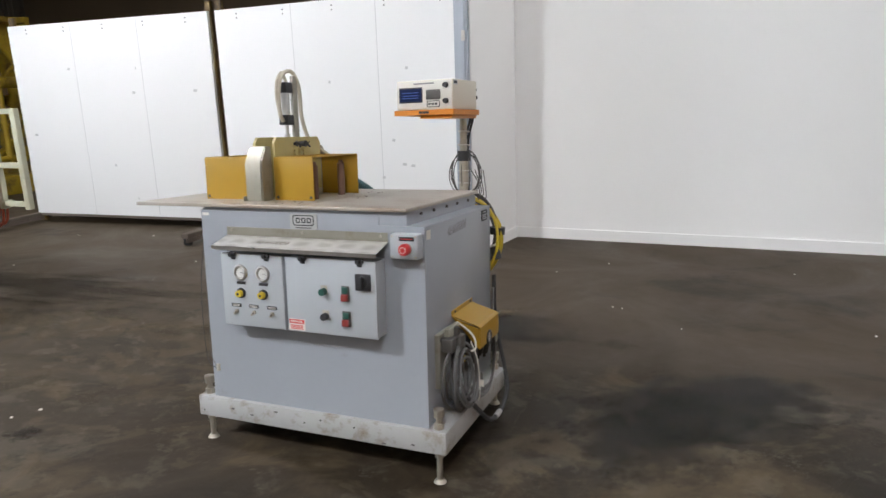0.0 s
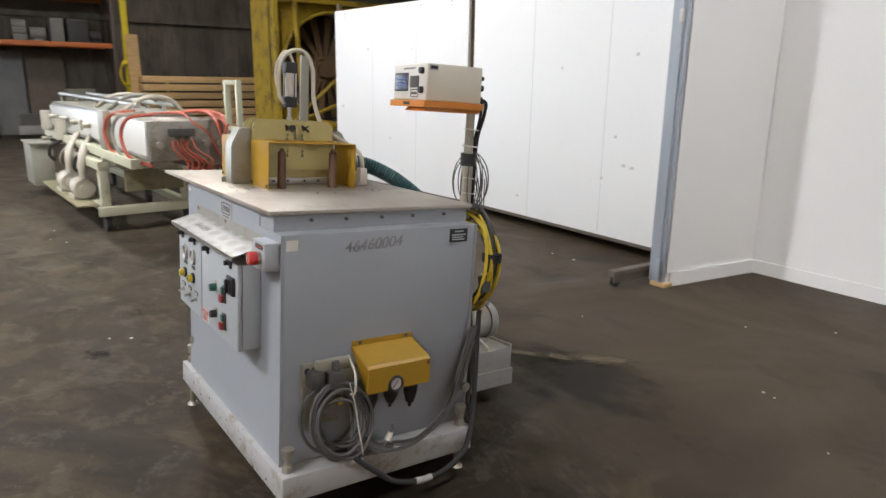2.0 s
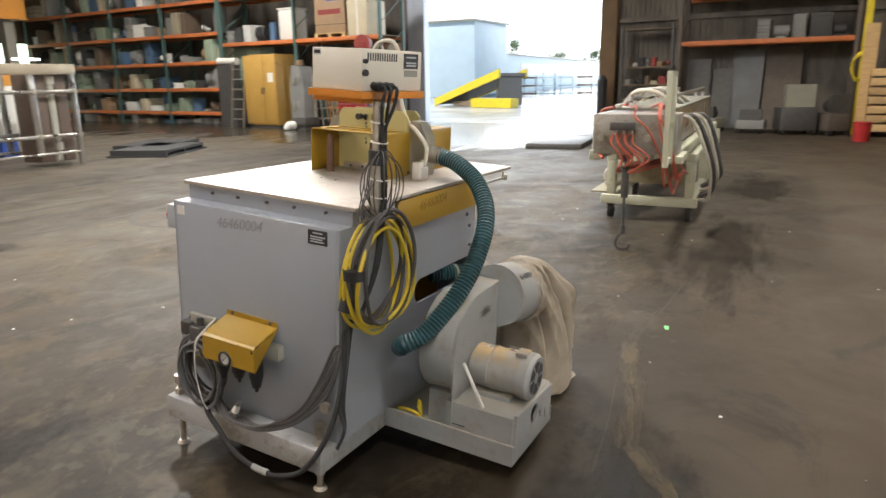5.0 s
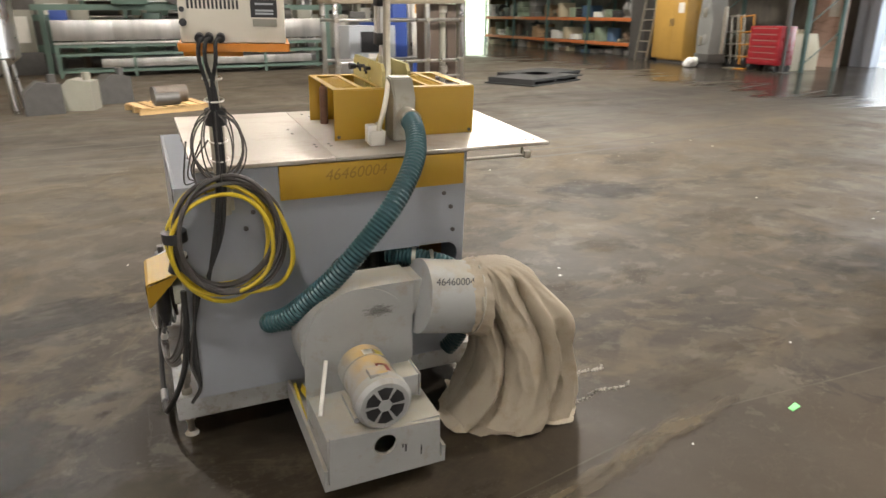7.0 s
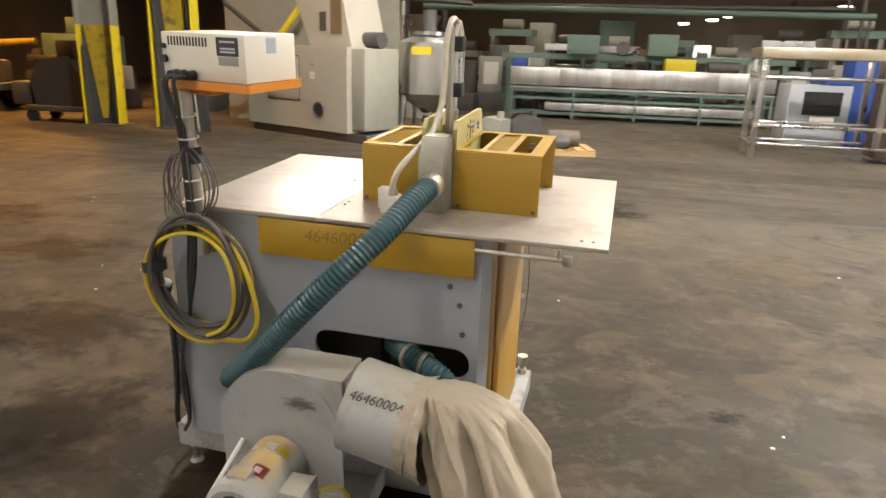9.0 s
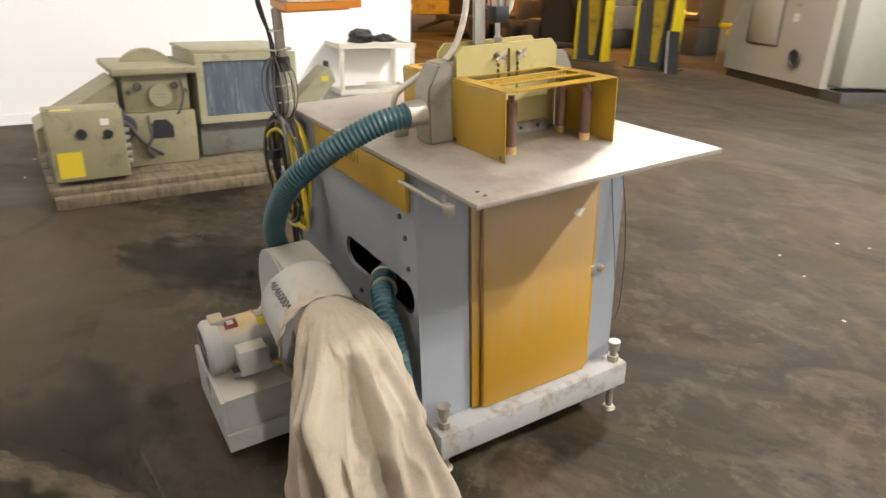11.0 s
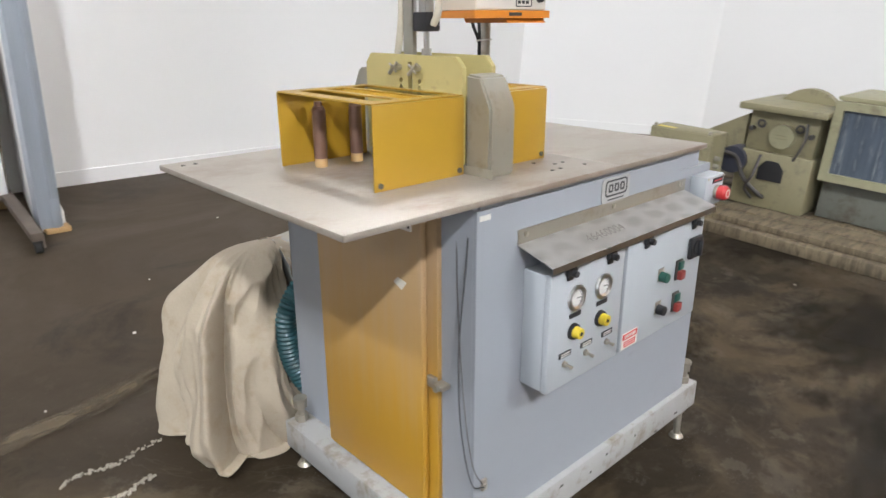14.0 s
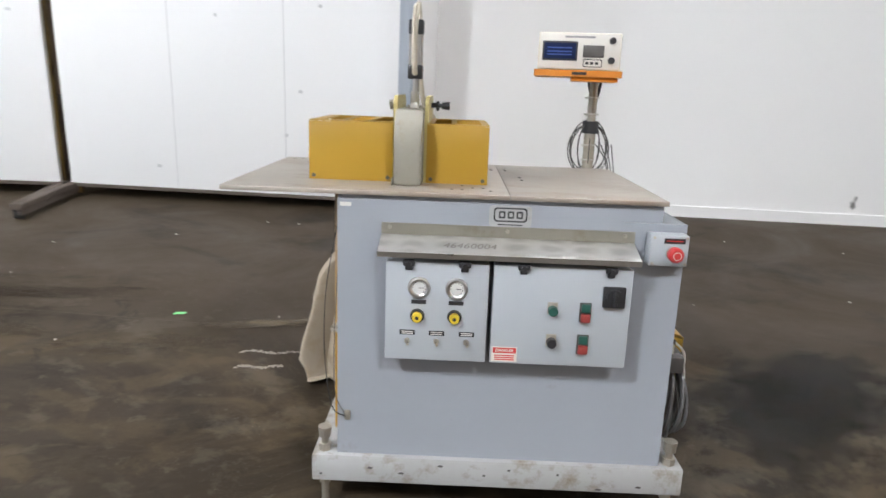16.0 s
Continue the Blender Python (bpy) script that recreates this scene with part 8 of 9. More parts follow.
part("column", box(B(), -0.15, 0.25, -0.3, 0.3, 0, 1.72, 0.01), BLUE, bl)
part("body", box(B(), -0.62, -0.1505, -0.35, 0.35, 0.35, 1.70, 0.01), WHITEP, bl)
part("body_foot", box(B(), -0.52, -0.2, -0.3, 0.3, 0.0, 0.3495), BLUE, bl)
part("orange_panel", box(B(), -0.55, -0.25, 0.351, 0.36, 1.36, 1.56), ORANGEM, bl)
part("desk", box(B(), 0.2505, 1.30, -0.4, 0.4, 0.05, 1.12, 0.01), LIDGREY, bl)
part("desk_top", box(B(), 0.30, 0.75, -0.4, 0.42, 1.121, 1.20, 0.008), BLUE, bl)
part("desk_window", box(B(), 0.40, 1.05, 0.401, 0.41, 0.58, 1.00), BLACK, bl)
part("desk_chute", box(B(), 0.5, 0.9, 0.411, 0.46, 0.42, 0.55, 0.01), WHITEP, bl)
for at in ((-6.9, -9.9, 0), (-7.6, -10.8, 0)):
    bm = B()
    box(bm, -0.9, 0.9, -0.6, 0.6, 0.0, 0.03)
    box(bm, -0.85, 0.85, -0.55, 0.55, 0.08, 0.13)
    for x in (-0.85, 0, 0.78):
        box(bm, x, x + 0.07, -0.55, 0.55, 0.0302, 0.0798)
    solo("black_pallet", bm, RUBBER, "low black pallet lying on the floor", "pallet", pose(*at, 0, 0, 25), "black pallets")

# ---- stainless extrusion line ----
ln = thing("extrusion_line", "long stainless cooling line on a green frame", "machine", pose(-0.9, -15.6, 0, 0, 0, 2))
part("trough", box(B(), -3.0, 3.2, -0.35, 0.35, 0.80, 1.24, 0.012), LINESTEEL, ln)
for i in range(5):
    x = -3.0 + 1.24 * i
    part("cover_panel", box(B(), x + 0.006, x + 1.234, 0.352, 0.372, 0.80, 1.22, 0.006), LINESTEEL, ln)
part("drip_rail", box(B(), -3.0, 3.2, 0.30, 0.42, 0.72, 0.765, 0.004), LINESTEEL, ln)
part("lower_trough", box(B(), -2.6, 2.3, -0.25, 0.37, 0.20, 0.40, 0.01), LINESTEEL, ln)
for z in (0.65, 0.46, 0.10):
    for y in (-0.38, 0.38):
        part("rail", box(B(), -3.0, 3.2, y - 0.03, y + 0.03, z, z + 0.06), MINT, ln)
for x in (-2.95, -1.4, 0.1, 1.6, 3.15):
    for y in (-0.38, 0.38):
        part("leg", box(B(), x - 0.03, x + 0.03, y + 0.031, y + 0.08, 0.0, 0.715), MINT, ln)
part("upper_beam", box(B(), -3.6, 3.6, -0.9, -0.7, 1.45, 1.58), MINT, ln)
for x in (-3.4, 3.4):
    part("beam_post", box(B(), x - 0.06, x + 0.06, -0.88, -0.72, 0, 1.45), MINT, ln)
part("green_box", box(B(), 1.1, 1.9, -0.9, -0.4, 1.581, 2.05, 0.01), MINT, ln)
part("green_box", box(B(), -0.8, -0.1, -0.9, -0.4, 1.581, 2.1, 0.01), MINT, ln)
part("pipe_mouth", rod(B(), (0.5, -0.4, 1.75), (0.5, -0.9, 1.75), 0.17), DARKSTEEL, ln)
part("yellow_bin", box(B(), -1.2, -0.5, -0.3, 0.25, 1.221, 1.52, 0.02), SAFETY, ln)
part("motor", rod(B(), (-2.2, 0.0, 1.35), (-1.5, 0.0, 1.35), 0.14), DARKSTEEL, ln)
for x in (-2.7, 2.4, 2.85):
    part("small_box", box(B(), x, x + 0.35, -0.25, 0.2, 1.221, 1.45, 0.01), BLUE if x > 2.5 else CHUTE, ln)

# ---- tank on legs and beige enclosure ----
tk = thing("mixing_tank", "stainless cone-bottomed tank on steel legs", "tank", pose(2.75, -9.4, 0))
bm = B()
rod(bm, (0, 0, 0.78), (0, 0, 1.62), 0.53, seg=36)
rod(bm, (0, 0, 0.45), (0, 0, 0.78), 0.12, 0.53, seg=36)
rod(bm, (0, 0, 1.62), (0, 0, 1.74), 0.53, 0.25, seg=36)
part("vessel", bm, SSTEEL, tk)
part("lid", rod(B(), (0, 0, 1.74), (0, 0, 1.80), 0.28, seg=28), SSTEEL, tk)
part("top_motor", rod(B(), (0, 0, 1.80), (0, 0, 2.15), 0.12, seg=20), DARKSTEEL, tk)
part("yellow_label", box(B(), -0.20, 0.15, 0.522, 0.535, 1.42, 1.55), KNOBY, tk)
for k in range(4):
    a = radians(45 + 90 * k)
    part("leg", rod(B(), (0.44 * math.cos(a), 0.44 * math.sin(a), 1.0), (0.55 * math.cos(a), 0.55 * math.sin(a), 0.0), 0.04), SSTEEL, tk)
for at, tn in (((2.0, -8.9, 0), 10), ((1.55, -9.2, 0), -14), ((1.1, -9.9, 0), 20)):
    bm = B()
    prism(bm, [(-0.25, 0), (0.25, 0), (0.25, 0.30), (0.05, 0.46), (-0.25, 0.42)], 1, -0.2, 0.2)
    rod(bm, (-0.15, 0, 0.42), (-0.15, 0, 0.55), 0.06)
    solo("gearbox", bm, DARKSTEEL if tn > 0 else CHUTE, "grey gearbox standing on the concrete floor", "gearbox", pose(*at, 0, 0, tn), "gearboxes")
en = thing("beige_enclosure", "large beige machine enclosure with a sloping corner and round port", "machine", pose(4.75, -9.0, 0, 0, 0, -24))
bm = B()
prism(bm, [(-1.30, 0.14), (1.35, 0.14), (1.35, 0.75), (0.85, 1.50), (-1.30, 1.50)], 1, -0.9, 0.4)
part("housing", bm, BEIGE, en, smooth=False)
part("door_panel", box(B(), -0.10, 0.72, 0.401, 0.415, 0.62, 1.32, 0.004), BEIGE, en)
part("panel_recess", plate(B(), round_rect(-0.13, 0.75, 0.59, 1.35, 0.04), [round_rect(-0.11, 0.73, 0.61, 1.33, 0.035)], 1, 0.4005, 0.408), DARKSTEEL, en)
for z in (1.18, 1.04, 0.98):
    part("badge", box(B(), -0.52, -0.40, 0.401, 0.406, z, z + 0.05), CHUTE if z > 1.1 else WHITEP, en)
part("hopper_grille", box(B(), -0.60, -0.45, 0.2005, 0.215, 1.75, 2.05), DARKSTEEL, en)
part("hopper_door", box(B(), -0.98, -0.72, 0.2005, 0.22, 1.70, 2.3), RUSTBROWN, en)
part("port", rod(B(), (-0.62, 0.401, 0.48), (-0.62, 0.42, 0.48), 0.11, seg=24), BLACK, en)
part("port_rim", ring(B(), (-0.62, 0.415, 0.48), (0, 1, 0), 0.12, 0.02, 28, 6), DARKSTEEL, en)
part("side_cabinet", box(B(), -1.60, -1.3005, -0.5, 0.30, 0.20, 1.48, 0.01), CHUTE, en)
part("plinth", box(B(), -1.7, 1.3, -0.85, 0.35, 0.0, 0.139), DARKSTEEL, en)
bm = B()
prism(bm, [(-1.2, 1.502), (-0.2, 1.502), (0.35, 2.6), (-0.9, 2.6)], 1, -0.6, 0.2)
part("feed_hopper", bm, BEIGE, en, smooth=False)
part("top_motor", rod(B(), (-1.5, -0.2, 1.62), (-0.9, -0.2, 1.62), 0.13), DARKSTEEL, en)
rp2 = thing("leaning_plate", "white-edged dark plate leaning at the column", "plate", pose(6.35, -8.35, 0, -8, 0, 10))
part("plate", box(B(), 0.05, 0.25, 0, 0.03, 0, 0.72), DARKSTEEL, rp2)
part("edge", box(B(), 0.2505, 0.275, -0.002, 0.032, 0, 0.72), WHITEP, rp2)

RUSTYELLOW = material("rusty_yellow_web", (0.42, 0.29, 0.02), 0.6, vary=0.2, scale=2, dirt=(0.12, 0.08, 0.03), dirt_at=0.55)
# ---- columns with yellow guards ----
for x, y, wd, top, tn in ((7.2, -8.6, 0.37, 3.4, 12), (8.65, -8.4, 0.30, 1.75, 18), (11.5, -18.0, 0.3, 2.1, 0), (-9.0, -20.5, 0.3, 2.1, 0)):
    c = thing("steel_column", "built-up steel column with bright yellow lower guards", "column", pose(x, y, 0, 0, 0, tn), "columns")
    part("web", box(B(), -wd + 0.02, wd - 0.02, -0.012, 0.012, 0, top), DARKSTEEL, c)
    part("guard_plate", prism(B(), [(-wd * 0.15, 0.12), (wd * 0.15, 0.12), (wd * 0.75, top), (-wd * 0.93, top)], 1, 0.0125, 0.03), RUSTYELLOW, c, smooth=False)
    part("upper_web", box(B(), -wd + 0.02, wd - 0.02, -0.012, 0.012, top + 0.001, 8.19), CHUTE, c)
    for s in (-1, 1):
        part("guard", box(B(), wd * s - 0.012, wd * s + 0.012, -0.17, 0.17, 0.0, top, 0.004), SAFETY, c)
        part("flange", box(B(), wd * s - 0.012, wd * s + 0.012, -0.17, 0.17, top + 0.001, 8.19), CHUTE, c)
        part("gusset", box(B(), wd * s * 0.8 - 0.01, wd * s * 0.8 + 0.01, 0.031, 0.14, 0.0, top * 0.8), DARKSTEEL, c)
    part("base_plate", box(B(), -wd - 0.1, wd + 0.1, -0.25, 0.25, 0.0, 0.02), DARKSTEEL, c)
bk = thing("brace", "old diagonal pipe brace and grey wall panel", "brace", pose(6.0, -10.9, 0))
part("panel", box(B(), -2.2, 1.6, 0, 0.08, 0.0, 3.4), CHUTE, bk)
part("pipe", rod(B(), (-1.2, 0.6, 3.2), (1.0, 0.6, 0.6), 0.06), SAFETY, bk)
part("pipe", rod(B(), (1.2, 0.7, 2.3), (-0.6, 0.7, 1.0), 0.05), DARKSTEEL, bk)
part("pipe", rod(B(), (-1.5, 0.6, 0.75), (1.2, 0.6, 0.75), 0.05), SAFETY, bk)

# ---- warm-lit far end: wheeled plant and stored machines ----
pt = thing("wheeled_plant", "tan wheeled plant with a low dark drawbar", "trailer", pose(13.05, -9.5, 0, 0, 0, 12))
part("engine_cover", box(B(), -0.7, 0.4, -0.45, 0.45, 0.5805, 1.05, 0.06), RUSTBROWN, pt)
part("boom", rod(B(), (-1.6, 0, 1.45), (1.9, 0, 1.22), 0.07, seg=12), FANYELLOW, pt)
part("boom_post", box(B(), -0.2, 0.1, -0.2, 0.2, 1.0505, 1.30), DARKSTEEL, pt)
part("chassis", box(B(), -1.0, 2.2, -0.515, 0.515, 0.44, 0.58, 0.01), DARKSTEEL, pt)
for x in (-0.5, 0.45):
    for y in (-0.62, 0.62):
        w = part("wheel", rod(B(), (x, y - 0.10, 0.29), (x, y + 0.10, 0.29), 0.29, seg=26), RUBBER, pt)
        part("rim", rod(B(), (x, y - 0.105, 0.29), (x, y + 0.105, 0.29), 0.11, seg=20), DARKSTEEL, w)
part("drawbar", rod(B(), (2.2, 0, 0.5), (3.4, 0.1, 0.12), 0.06), DARKSTEEL, pt)
part("light_bar", box(B(), -0.6, 0.2, 0.4505, 0.49, 0.66, 0.74), BOLT, pt)
# plain dark blocks in place of a seated person: body below, head on top
cv = thing("seated_figure", "dark seated person, built of plain blocks on a low black trolley", "machine", pose(9.6, -8.6, 0, 0, 0, 10))
part("trolley", box(B(), -0.65, 0.65, -0.4, 0.4, 0.20, 0.30, 0.01), DARKSTEEL, cv)
for x in (-0.55, 0.55):
    for y in (-0.33, 0.33):
        part("wheel", rod(B(), (x, y - 0.04, 0.11), (x, y + 0.04, 0.11), 0.11), RUBBER, cv)
bm = B()
prism(bm, [(-0.55, 0.301), (0.45, 0.301), (0.52, 0.75), (0.30, 1.12), (-0.20, 1.20), (-0.50, 0.80)], 1, -0.35, 0.35)
part("cover", bm, RUBBER, cv)
part("head_block", box(B(), -0.30, 0.06, -0.2, 0.2, 1.16, 1.48, 0.04), RUBBER, cv)
part("side_tank", box(B(), 0.55, 0.95, -0.3, 0.3, 0.301, 0.72, 0.04), DARKSTEEL, cv)
for i, (x, y, sx, sy, h, mt_) in enumerate(((14.5, -10.5, 2.0, 1.2, 1.6, RUSTBROWN), (11.6, -11.6, 1.6, 1.0, 1.2, BEIGE), (15.8, -6.5, 1.5, 1.4, 1.9, RUSTBROWN), (17.5, -9.5, 2.2, 1.4, 1.4, FANYELLOW), (9.4, -12.0, 1.4, 0.9, 1.7, RUSTBROWN), (13.8, -13.5, 2.4, 1.2, 2.1, MINT), (18.0, -4.0, 2.0, 1.5, 1.5, RUSTBROWN), (10.4, -14.2, 1.4, 1.0, 1.3, RUSTBROWN))):
    s = thing("stored_machine", "old machine in storage under warm light", "machine", pose(x, y, 0, 0, 0, 17 * i % 50 - 20), "stored machines")
    part("base", box(B(), -sx / 2, sx / 2, -sy / 2, sy / 2, 0.0, h * 0.35, 0.02), DARKSTEEL, s)
    part("body", box(B(), -sx * 0.42, sx * 0.3, -sy * 0.42, sy * 0.42, h * 0.351, h * 0.8, 0.03), mt_, s)
    part("top_box", box(B(), -sx * 0.3, sx * 0.05, -sy * 0.3, sy * 0.3, h * 0.801, h, 0.02), mt_, s)
    part("roller", rod(B(), (-sx * 0.45, sy * 0.45, h * 0.5), (sx * 0.45, sy * 0.45, h * 0.5), 0.09), SSTEEL, s)
    part("roller", rod(B(), (sx * 0.38, -sy * 0.4, h * 0.55), (sx * 0.38, sy * 0.4, h * 0.55), 0.14), DARKSTEEL, s)

# background machines behind the stainless line
for i, (x, y, sx, sy, h, mt_) in enumerate(((-1.5, -20.5, 2.4, 1.2, 2.1, MINT), (2.6, -20.0, 2.0, 1.4, 2.5, CHUTE), (-5.5, -19.0, 1.4, 1.1, 2.2, CHUTE), (5.8, -16.0, 2.2, 1.5, 2.4, BEIGE), (-8.2, -22.0, 1.8, 1.2, 2.0, MINT), (0.8, -23.5, 3.4, 1.2, 2.8, MINT), (7.4, -20.5, 2.0, 1.5, 2.6, CHUTE), (-3.6, -23.0, 2.6, 1.4, 2.4, CHUTE))):
    s = thing("production_machine", "tall painted production machine in the hall", "machine", pose(x, y, 0, 0, 0, 8 * (i % 3) - 8), "production machines")
    part("base", box(B(), -sx / 2, sx / 2, -sy / 2, sy / 2, 0.0, h * 0.4, 0.02), mt_, s)
    part("column", box(B(), -sx * 0.40, -sx * 0.05, -sy * 0.4, sy * 0.4, h * 0.401, h, 0.02), mt_, s)
    part("rail", rod(B(), (-sx * 0.5, sy * 0.52, h * 0.45), (sx * 0.5, sy * 0.52, h * 0.45), 0.05), SSTEEL, s)
    part("head", rod(B(), (sx * 0.05, 0, h * 0.55), (sx * 0.45, 0, h * 0.55), 0.22), DARKSTEEL, s)
    part("guard", box(B(), 0.0, sx * 0.42, -sy * 0.35, sy * 0.35, h * 0.66, h * 0.72), SSTEEL, s)
for i, (x, y, z) in enumerate(((-1.62, -25.0, 3.37), (-4.5, -25.0, 3.31), (-7.5, -25.0, 3.45), (-3.28, -25.0, 2.95), (-2.4, -26.5, 2.9), (-4.0, -26.8, 3.2), (-5.6, -23.5, 3.3), (14.5, -17.0, 4.2), (16.5, -16.0, 4.2))):
    l_ = thing("hanging_lamp", "round hanging hall lamp, lit", "lamp", pose(x, y, z), "hanging lamps")
    part("reflector", rod(B(), (0, 0, 0.06), (0, 0, 0.22), 0.24, 0.08, seg=20), DARKSTEEL, l_)
    part("lens", rod(B(), (0, 0, 0.0), (0, 0, 0.058), 0.16, 0.22, seg=20), TUBELIGHT, l_)
    part("cable", rod(B(), (0, 0, 0.22), (0, 0, 8.19 - z), 0.006, seg=5), BLACK, l_)
l_ = thing("tube_light", "bright tube lamp on a steel stand", "lamp", pose(-5.75, -12.0, 1.80))
part("tube", rod(B(), (-0.26, 0, 0.06), (0.26, 0, 0.06), 0.02), TUBELIGHT, l_)
part("stand", rod(B(), (0, 0, -1.80), (0, 0, 0.02), 0.02), BOLT, l_)
cr = thing("crane_girder", "ochre overhead crane girder across the hall", "crane", pose(-1.0, -20.0, 3.35))
part("girder", box(B(), -9.5, 9.5, -0.25, 0.25, 0, 0.9), ORANGEM, cr)
part("flange", box(B(), -9.5, 9.5, -0.35, 0.35, -0.05, -0.001), ORANGEM, cr)
for x in (-9.0, 9.0):
    part("end_post", box(B(), x - 0.15, x + 0.15, -0.15, 0.15, -3.35, -0.0505), CHUTE, cr)
rr_ = random.Random(8)
for i in range(9):
    x = -6.0 + 1.45 * i
    t = thing("conveyor_frame", "green and steel conveyor frame behind the line", "conveyor", pose(x, -17.6 - 0.5 * (i % 3), 0, 0, 0, rr_.uniform(-8, 8)), "conveyor frames")
    h = rr_.uniform(1.2, 2.2)
    for dx in (-0.5, 0.5):
        part("leg", box(B(), dx - 0.05, dx + 0.05, -0.3, 0.3, 0, h), MINT if i % 2 else CHUTE, t)
    part("bed", box(B(), -0.62, 0.62, -0.32, 0.32, h + 0.001, h + 0.18), SSTEEL if i % 3 else MINT, t)
    part("drive", rod(B(), (-0.3, 0.1, h + 0.32), (0.25, 0.1, h + 0.32), 0.13), DARKSTEEL if i % 2 else CHUTE, t)
    part("box", box(B(), 0.1, 0.5, -0.3, 0.0, h * 0.4, h * 0.7), CHUTE if i % 2 else WHITEP, t)
pl_ = thing("parts_pallet", "wooden pallet with castings", "pallet", pose(0.35, -8.6, 0, 0, 0, 15))
for y in (-0.4, 0.0, 0.32):
    part("runner", box(B(), -0.5, 0.5, y, y + 0.08, 0, 0.08), WOOD, pl_)
for i in range(6):
    part("slat", box(B(), -0.5 + 0.17 * i, -0.38 + 0.17 * i, -0.42, 0.42, 0.0805, 0.10), WOOD, pl_)
part("casting", rod(B(), (-0.3, 0.0, 0.23), (0.15, 0.0, 0.23), 0.13), RUSTY, pl_)
part("flange", rod(B(), (0.15, 0.0, 0.23), (0.19, 0.0, 0.23), 0.125), DARKSTEEL, pl_)
part("motor", rod(B(), (-0.1, 0.28, 0.19), (0.25, 0.28, 0.19), 0.09), DARKSTEEL, pl_)
for i, (x, y) in enumerate(((4.1, -13.4), (6.0, -13.0))):
    t = thing("process_column", "grey process machine with pipes", "machine", pose(x, y, 0, 0, 0, 12 * i), "process machines")
    part("body", box(B(), -0.4, 0.4, -0.35, 0.35, 0, 1.5 + 0.25 * i, 0.02), CHUTE if i % 2 else BEIGE, t)
    part("hopper", rod(B(), (0, 0, 1.5 + 0.25 * i), (0, 0, 2.3 + 0.25 * i), 0.15, 0.42, seg=20), SSTEEL, t)
    part("pipe", rod(B(), (0.45, 0.1, 0.3), (0.45, 0.1, 2.6), 0.05), SSTEEL, t)
    part("pipe", rod(B(), (-1.2, 0.2, 2.55), (1.4, 0.2, 2.75), 0.05), DARKSTEEL, t)
    part("motor", rod(B(), (-0.5, 0.36, 0.6), (-0.1, 0.36, 0.6), 0.14), DARKSTEEL, t)

for i, (y, z, mt_) in enumerate(((-14.5, 2.9, SSTEEL), (-14.7, 3.15, DARKSTEEL), (-16.4, 2.6, MINT), (-17.0, 3.3, CHUTE), (-18.2, 2.9, DARKSTEEL), (-18.4, 3.5, RUSTBROWN))):
    t = thing("pipe_run", "long overhead pipe carried on steel posts", "pipe", pose(-0.5, y, 0), "pipe runs")
    part("pipe", rod(B(), (-5.5, 0, z), (5.5, 0, z + 0.12 * (i % 3 - 1)), 0.05 + 0.015 * (i % 3), seg=12), mt_, t)
    for x in (-5.4, 5.4):
        part("post", box(B(), x - 0.035, x + 0.035, -0.035, 0.035, 0, z - 0.06), DARKSTEEL, t)
rr_ = random.Random(21)
for i in range(26):
    x, y = rr_.uniform(-6.5, 5.0), rr_.uniform(-17.6, -16.4)
    w, h = rr_.uniform(0.2, 0.55), rr_.uniform(0.8, 1.9)
    mt_ = (CHUTE, MINT, DARKSTEEL, SSTEEL, CHUTE, BEIGE, DARKSTEEL, RUSTBROWN)[i % 8]
    t = thing("line_unit", "small floor-standing drive unit along the line", "machine", pose(x, y, 0, 0, 0, rr_.uniform(-25, 25)), "line units")
    part("base", box(B(), -w, w, -0.22, 0.22, 0, h * 0.35, 0.01), DARKSTEEL, t)
    part("body", box(B(), -w * 0.8, w * 0.5, -0.2, 0.2, h * 0.35 + 0.001, h, 0.02), mt_, t)
    part("motor", rod(B(), (w * 0.52, 0, h * 0.6), (w * 1.1, 0, h * 0.6), 0.09, seg=14), CHUTE if i % 2 else DARKSTEEL, t)
    part("panel", box(B(), -w * 0.6, w * 0.2, 0.201, 0.21, h * 0.5, h * 0.9), WHITEP if i % 4 == 0 else DARKSTEEL, t)

# ---- yard outside the doorway ----
rm = thing("loading_ramp", "yellow and black steel loading ramp in the yard", "ramp", pose(-30.0, -13.6, 0, 0, 0, 78))
bm = B()
prism(bm, [(-2.3, 0.05), (1.9, 1.45), (1.9, 1.6), (-2.3, 0.22)], 1, -1.1, 1.1)
part("deck", bm, DARKSTEEL, rm, smooth=False)
for y in (-1.25, 1.1):
    bm = B()
    prism(bm, [(-2.3, 0.0), (1.9, 1.40), (1.9, 1.80), (-2.3, 0.36)], 1, y, y + 0.15)
    part("side_rail", bm, SAFETY, rm, smooth=False)
part("leg", box(B(), 1.6, 1.75, -1.0, 1.0, 0, 1.40), DARKSTEEL, rm)
part("beam", box(B(), 0.9, 3.3, -2.2, -1.6, 0, 0.42), SAFETY, rm)
part("underframe", box(B(), -1.2, 1.2, -1.0, -0.9, 0.02, 0.25), OLDWOOD, rm)
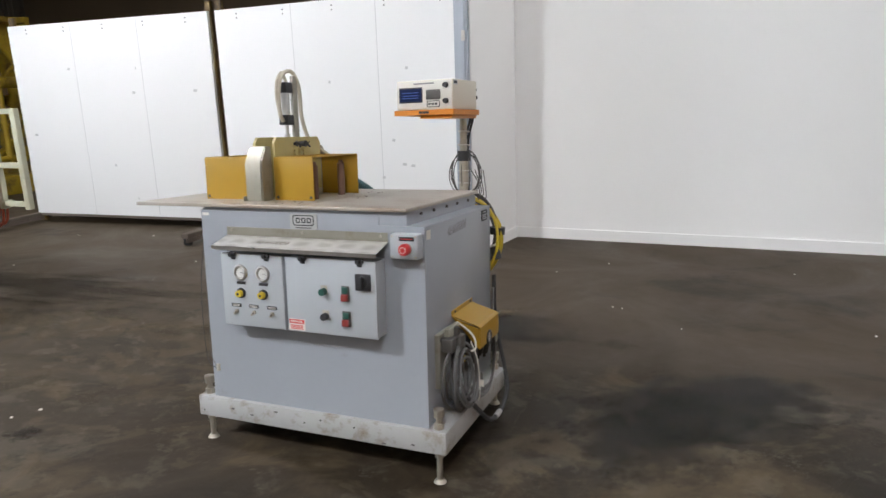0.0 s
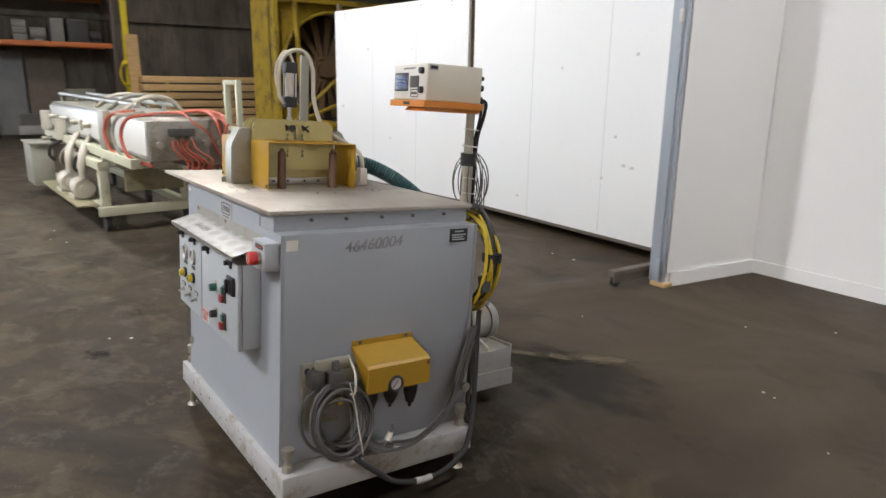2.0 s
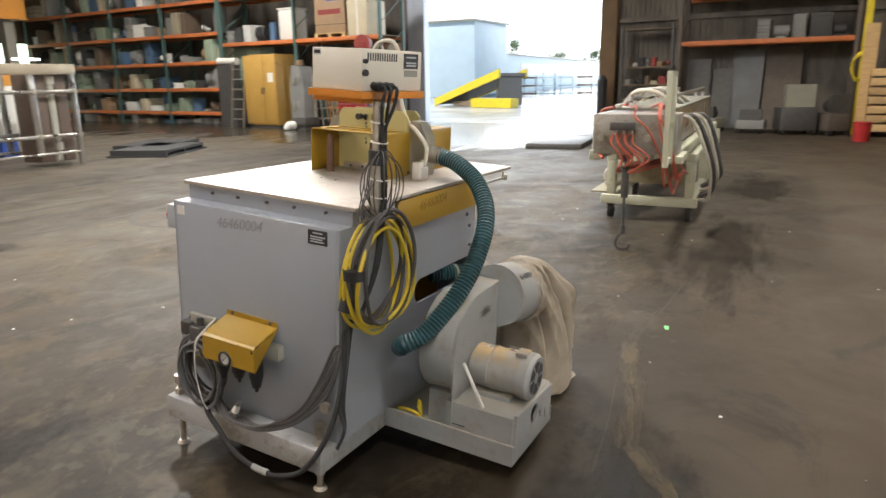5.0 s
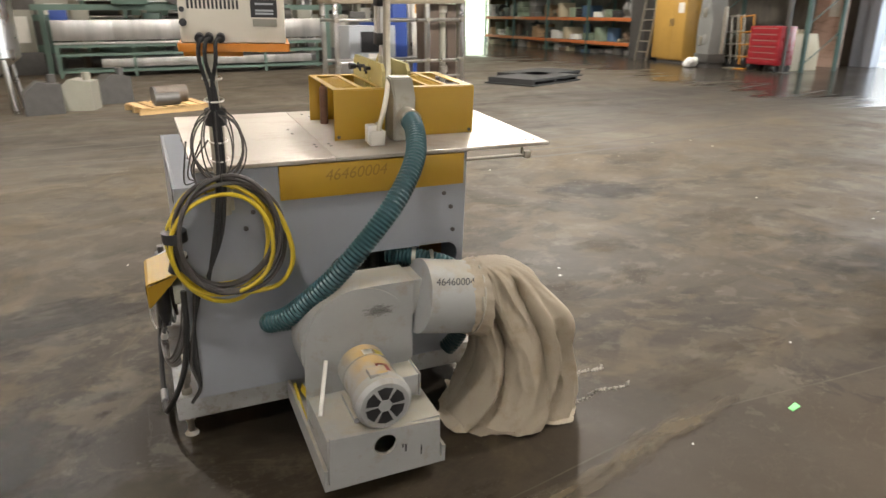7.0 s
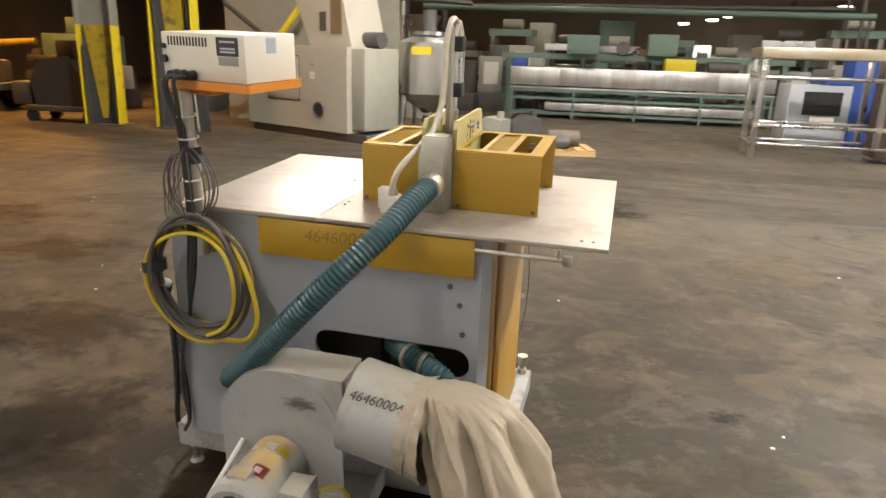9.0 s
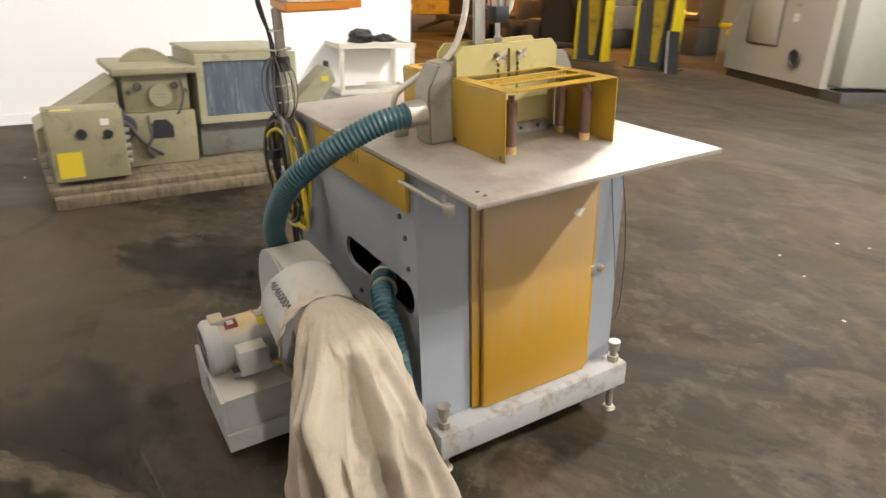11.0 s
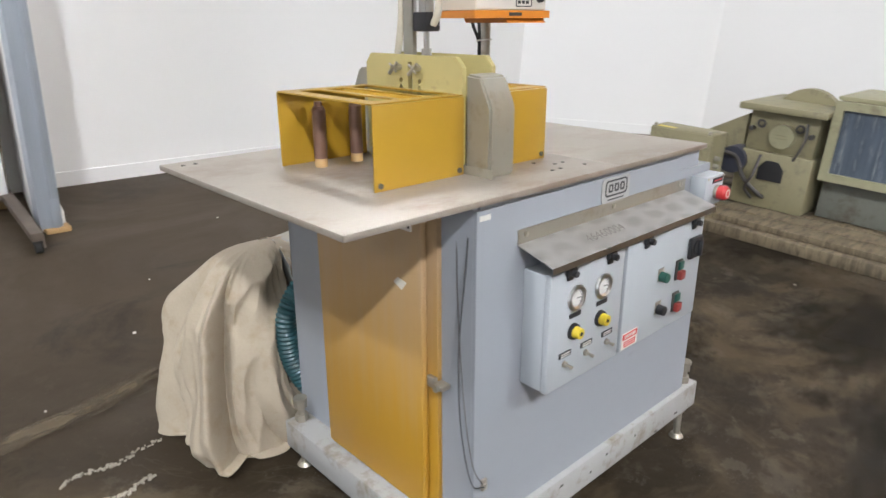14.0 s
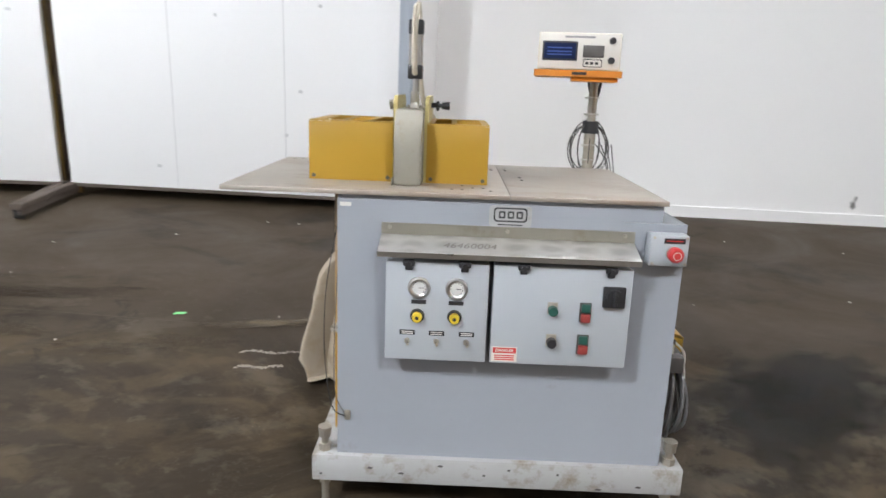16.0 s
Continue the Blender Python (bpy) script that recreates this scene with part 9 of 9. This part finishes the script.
for ax, ay, bx, by, h, w, nm in ((-44.0, -33.0, -44.0, -20.9, 5.5, 6.0, "pale blue-grey building across the yard"), (-52.0, -24.3, -110.0, -29.3, 3.55, 5.0, "long pale grey shed across the yard")):
    ln_ = math.hypot(bx - ax, by - ay)
    s = thing("shed", nm, "building", pose(ax, ay, 0, 0, 0, math.degrees(math.atan2(by - ay, bx - ax))))
    part("wall", box(B(), 0, ln_, 0, w, 0, h, 0.02), CONTAIN, s)
    part("roof", box(B(), -0.2, ln_ + 0.2, -0.2, w + 0.2, h + 0.001, h + 0.15), CHUTE, s)
    part("sign_panel", box(B(), ln_ * 0.2, ln_ * 0.5, -0.06, -0.005, h * 0.45, h * 0.8), WHITEP, s)
tl = thing("box_trailer", "green box trailer parked in the yard", "trailer", pose(-60.0, -12.0, 0, 0, 0, 0))
part("box", box(B(), -4, 4, -1.7, 1.7, 1.35, 4.2, 0.05), TRAILERG, tl)
for x in (-3, 3):
    for y in (-1.3, 1.3):
        part("wheel", rod(B(), (x, y - 0.15, 0.5), (x, y + 0.15, 0.5), 0.5), RUBBER, tl)
part("chassis", box(B(), -4, 4, -1.0, 1.0, 0.75, 1.349), DARKSTEEL, tl)
rngy = random.Random(31)
for k in range(10):
    y = -22.0 + 1.3 * k
    s = thing("pallet_cage", "pale steel pallet cage stored in the yard", "cage", pose(-46 - 0.6 * k, y, 0, 0, 0, rngy.uniform(-10, 10)), "pallet cages")
    for z in (0.1, 0.7, 1.3):
        part("frame_bar", box(B(), -0.5, 0.5, -0.55, 0.55, z, z + 0.12), CONTAIN if k % 3 else RUSTBROWN, s)
    for y2 in (-0.5, 0.42):
        part("frame_post", box(B(), -0.4, -0.3, y2, y2 + 0.08, 0, 1.5 + rngy.uniform(0, 0.5)), CONTAIN, s)

# far trees over the yard
LEAFY = material("hazy_foliage", (0.12, 0.17, 0.09), 0.7, vary=0.4, scale=1.0)
BARK = material("grey_bark", (0.16, 0.13, 0.10), 0.9, vary=0.3, scale=4)
for tx, ty, top, wide, sd in ((-90.0, -21.0, 7.6, 2.1, 3), (-100.0, -41.2, 7.8, 1.6, 4), (-104.0, -35.0, 5.9, 2.4, 5), (-106.0, -30.0, 5.6, 2.6, 6)):
    rt = random.Random(sd)
    tr = thing("tree", "pale green leafy tree far across the yard", "tree", pose(tx, ty, 0), "far trees")
    bm = B()
    rod(bm, (0, 0, 0), (0.1, 0.05, top * 0.72), 0.17, 0.06, seg=8)
    limbs = []
    for k in range(9):
        a, z = k * 2.4, top * rt.uniform(0.42, 0.70)
        e = (wide * 0.7 * math.cos(a), wide * 0.7 * math.sin(a), z + top * rt.uniform(0.06, 0.2))
        rod(bm, (0.05, 0.02, z), e, 0.06, 0.02, seg=5)
        limbs.append(e)
    part("trunk", bm, BARK, tr)
    bm = B()
    limbs += [(rt.uniform(-0.4, 0.4), rt.uniform(-0.4, 0.4), top * rt.uniform(0.78, 0.93)) for k in range(4)]
    for e in limbs:
        for k in range(70):
            c0 = Vector(e) + Vector((rt.gauss(0, 0.42), rt.gauss(0, 0.42), rt.gauss(0, 0.34)))
            u = Vector((rt.uniform(-1, 1), rt.uniform(-1, 1), rt.uniform(-1, 1))).normalized() * 0.17
            v = u.cross(Vector((rt.uniform(-1, 1), rt.uniform(-1, 1), rt.uniform(-1, 1)))).normalized() * 0.10
            bm.faces.new([bm.verts.new(c0 + q) for q in (u, v, -u, -v)])
    part("crown", bm, LEAFY, tr, smooth=False)

# ---- small litter and marks near the cutter ----
for (x, y), (dx, dy) in (((-0.91, 0.665), (0.30, 0.025)), ((-0.89, 0.515), (0.20, 0.025))):
    bm = B()
    rngm = random.Random(int(100 * y))
    for k in range(60):
        f = k / 59
        ball(bm, (x + dx * f, y + dy * f + 0.010 * math.sin(9 * f) + rngm.uniform(-0.009, 0.009), 0.003), rngm.uniform(0.0025, 0.0075), 6)
    for v in bm.verts:
        v.co.z = max(0.0005, v.co.z * 0.6)
    solo("debris_strip", bm, RUBBLE, "strip of crumbled white debris on the floor", "debris", group="debris strips")
# flat piece in place of the green dot of light
bm = B()
prism(bm, [(-0.030, -0.010), (0.026, -0.014), (0.034, 0.006), (-0.018, 0.014)], 2, 0.001, 0.004)
solo("green_light_dot", bm, GREENDOT, "small flat piece painted as a bright green dot of light", "scrap", pose(-1.35, 1.06, 0, 0, 0, 20))
rngs = random.Random(77)
for k in range(60):
    x, y = rngs.uniform(-5, 4.5), rngs.uniform(-3.5, 3.0)
    if abs(x) < 0.9 and abs(y) < 1.0:
        continue
    bm = B()
    s = rngs.uniform(0.003, 0.009)
    prism(bm, [(-s, -s * 0.6), (s * 0.8, -s), (s, s * 0.5), (-s * 0.4, s)], 2, 0.0008, 0.004)
    solo("scrap_chip", bm, WHITEP, "small pale scrap chip on the floor", "scrap", pose(x, y, 0, 0, 0, rngs.uniform(0, 180)), "scrap chips")
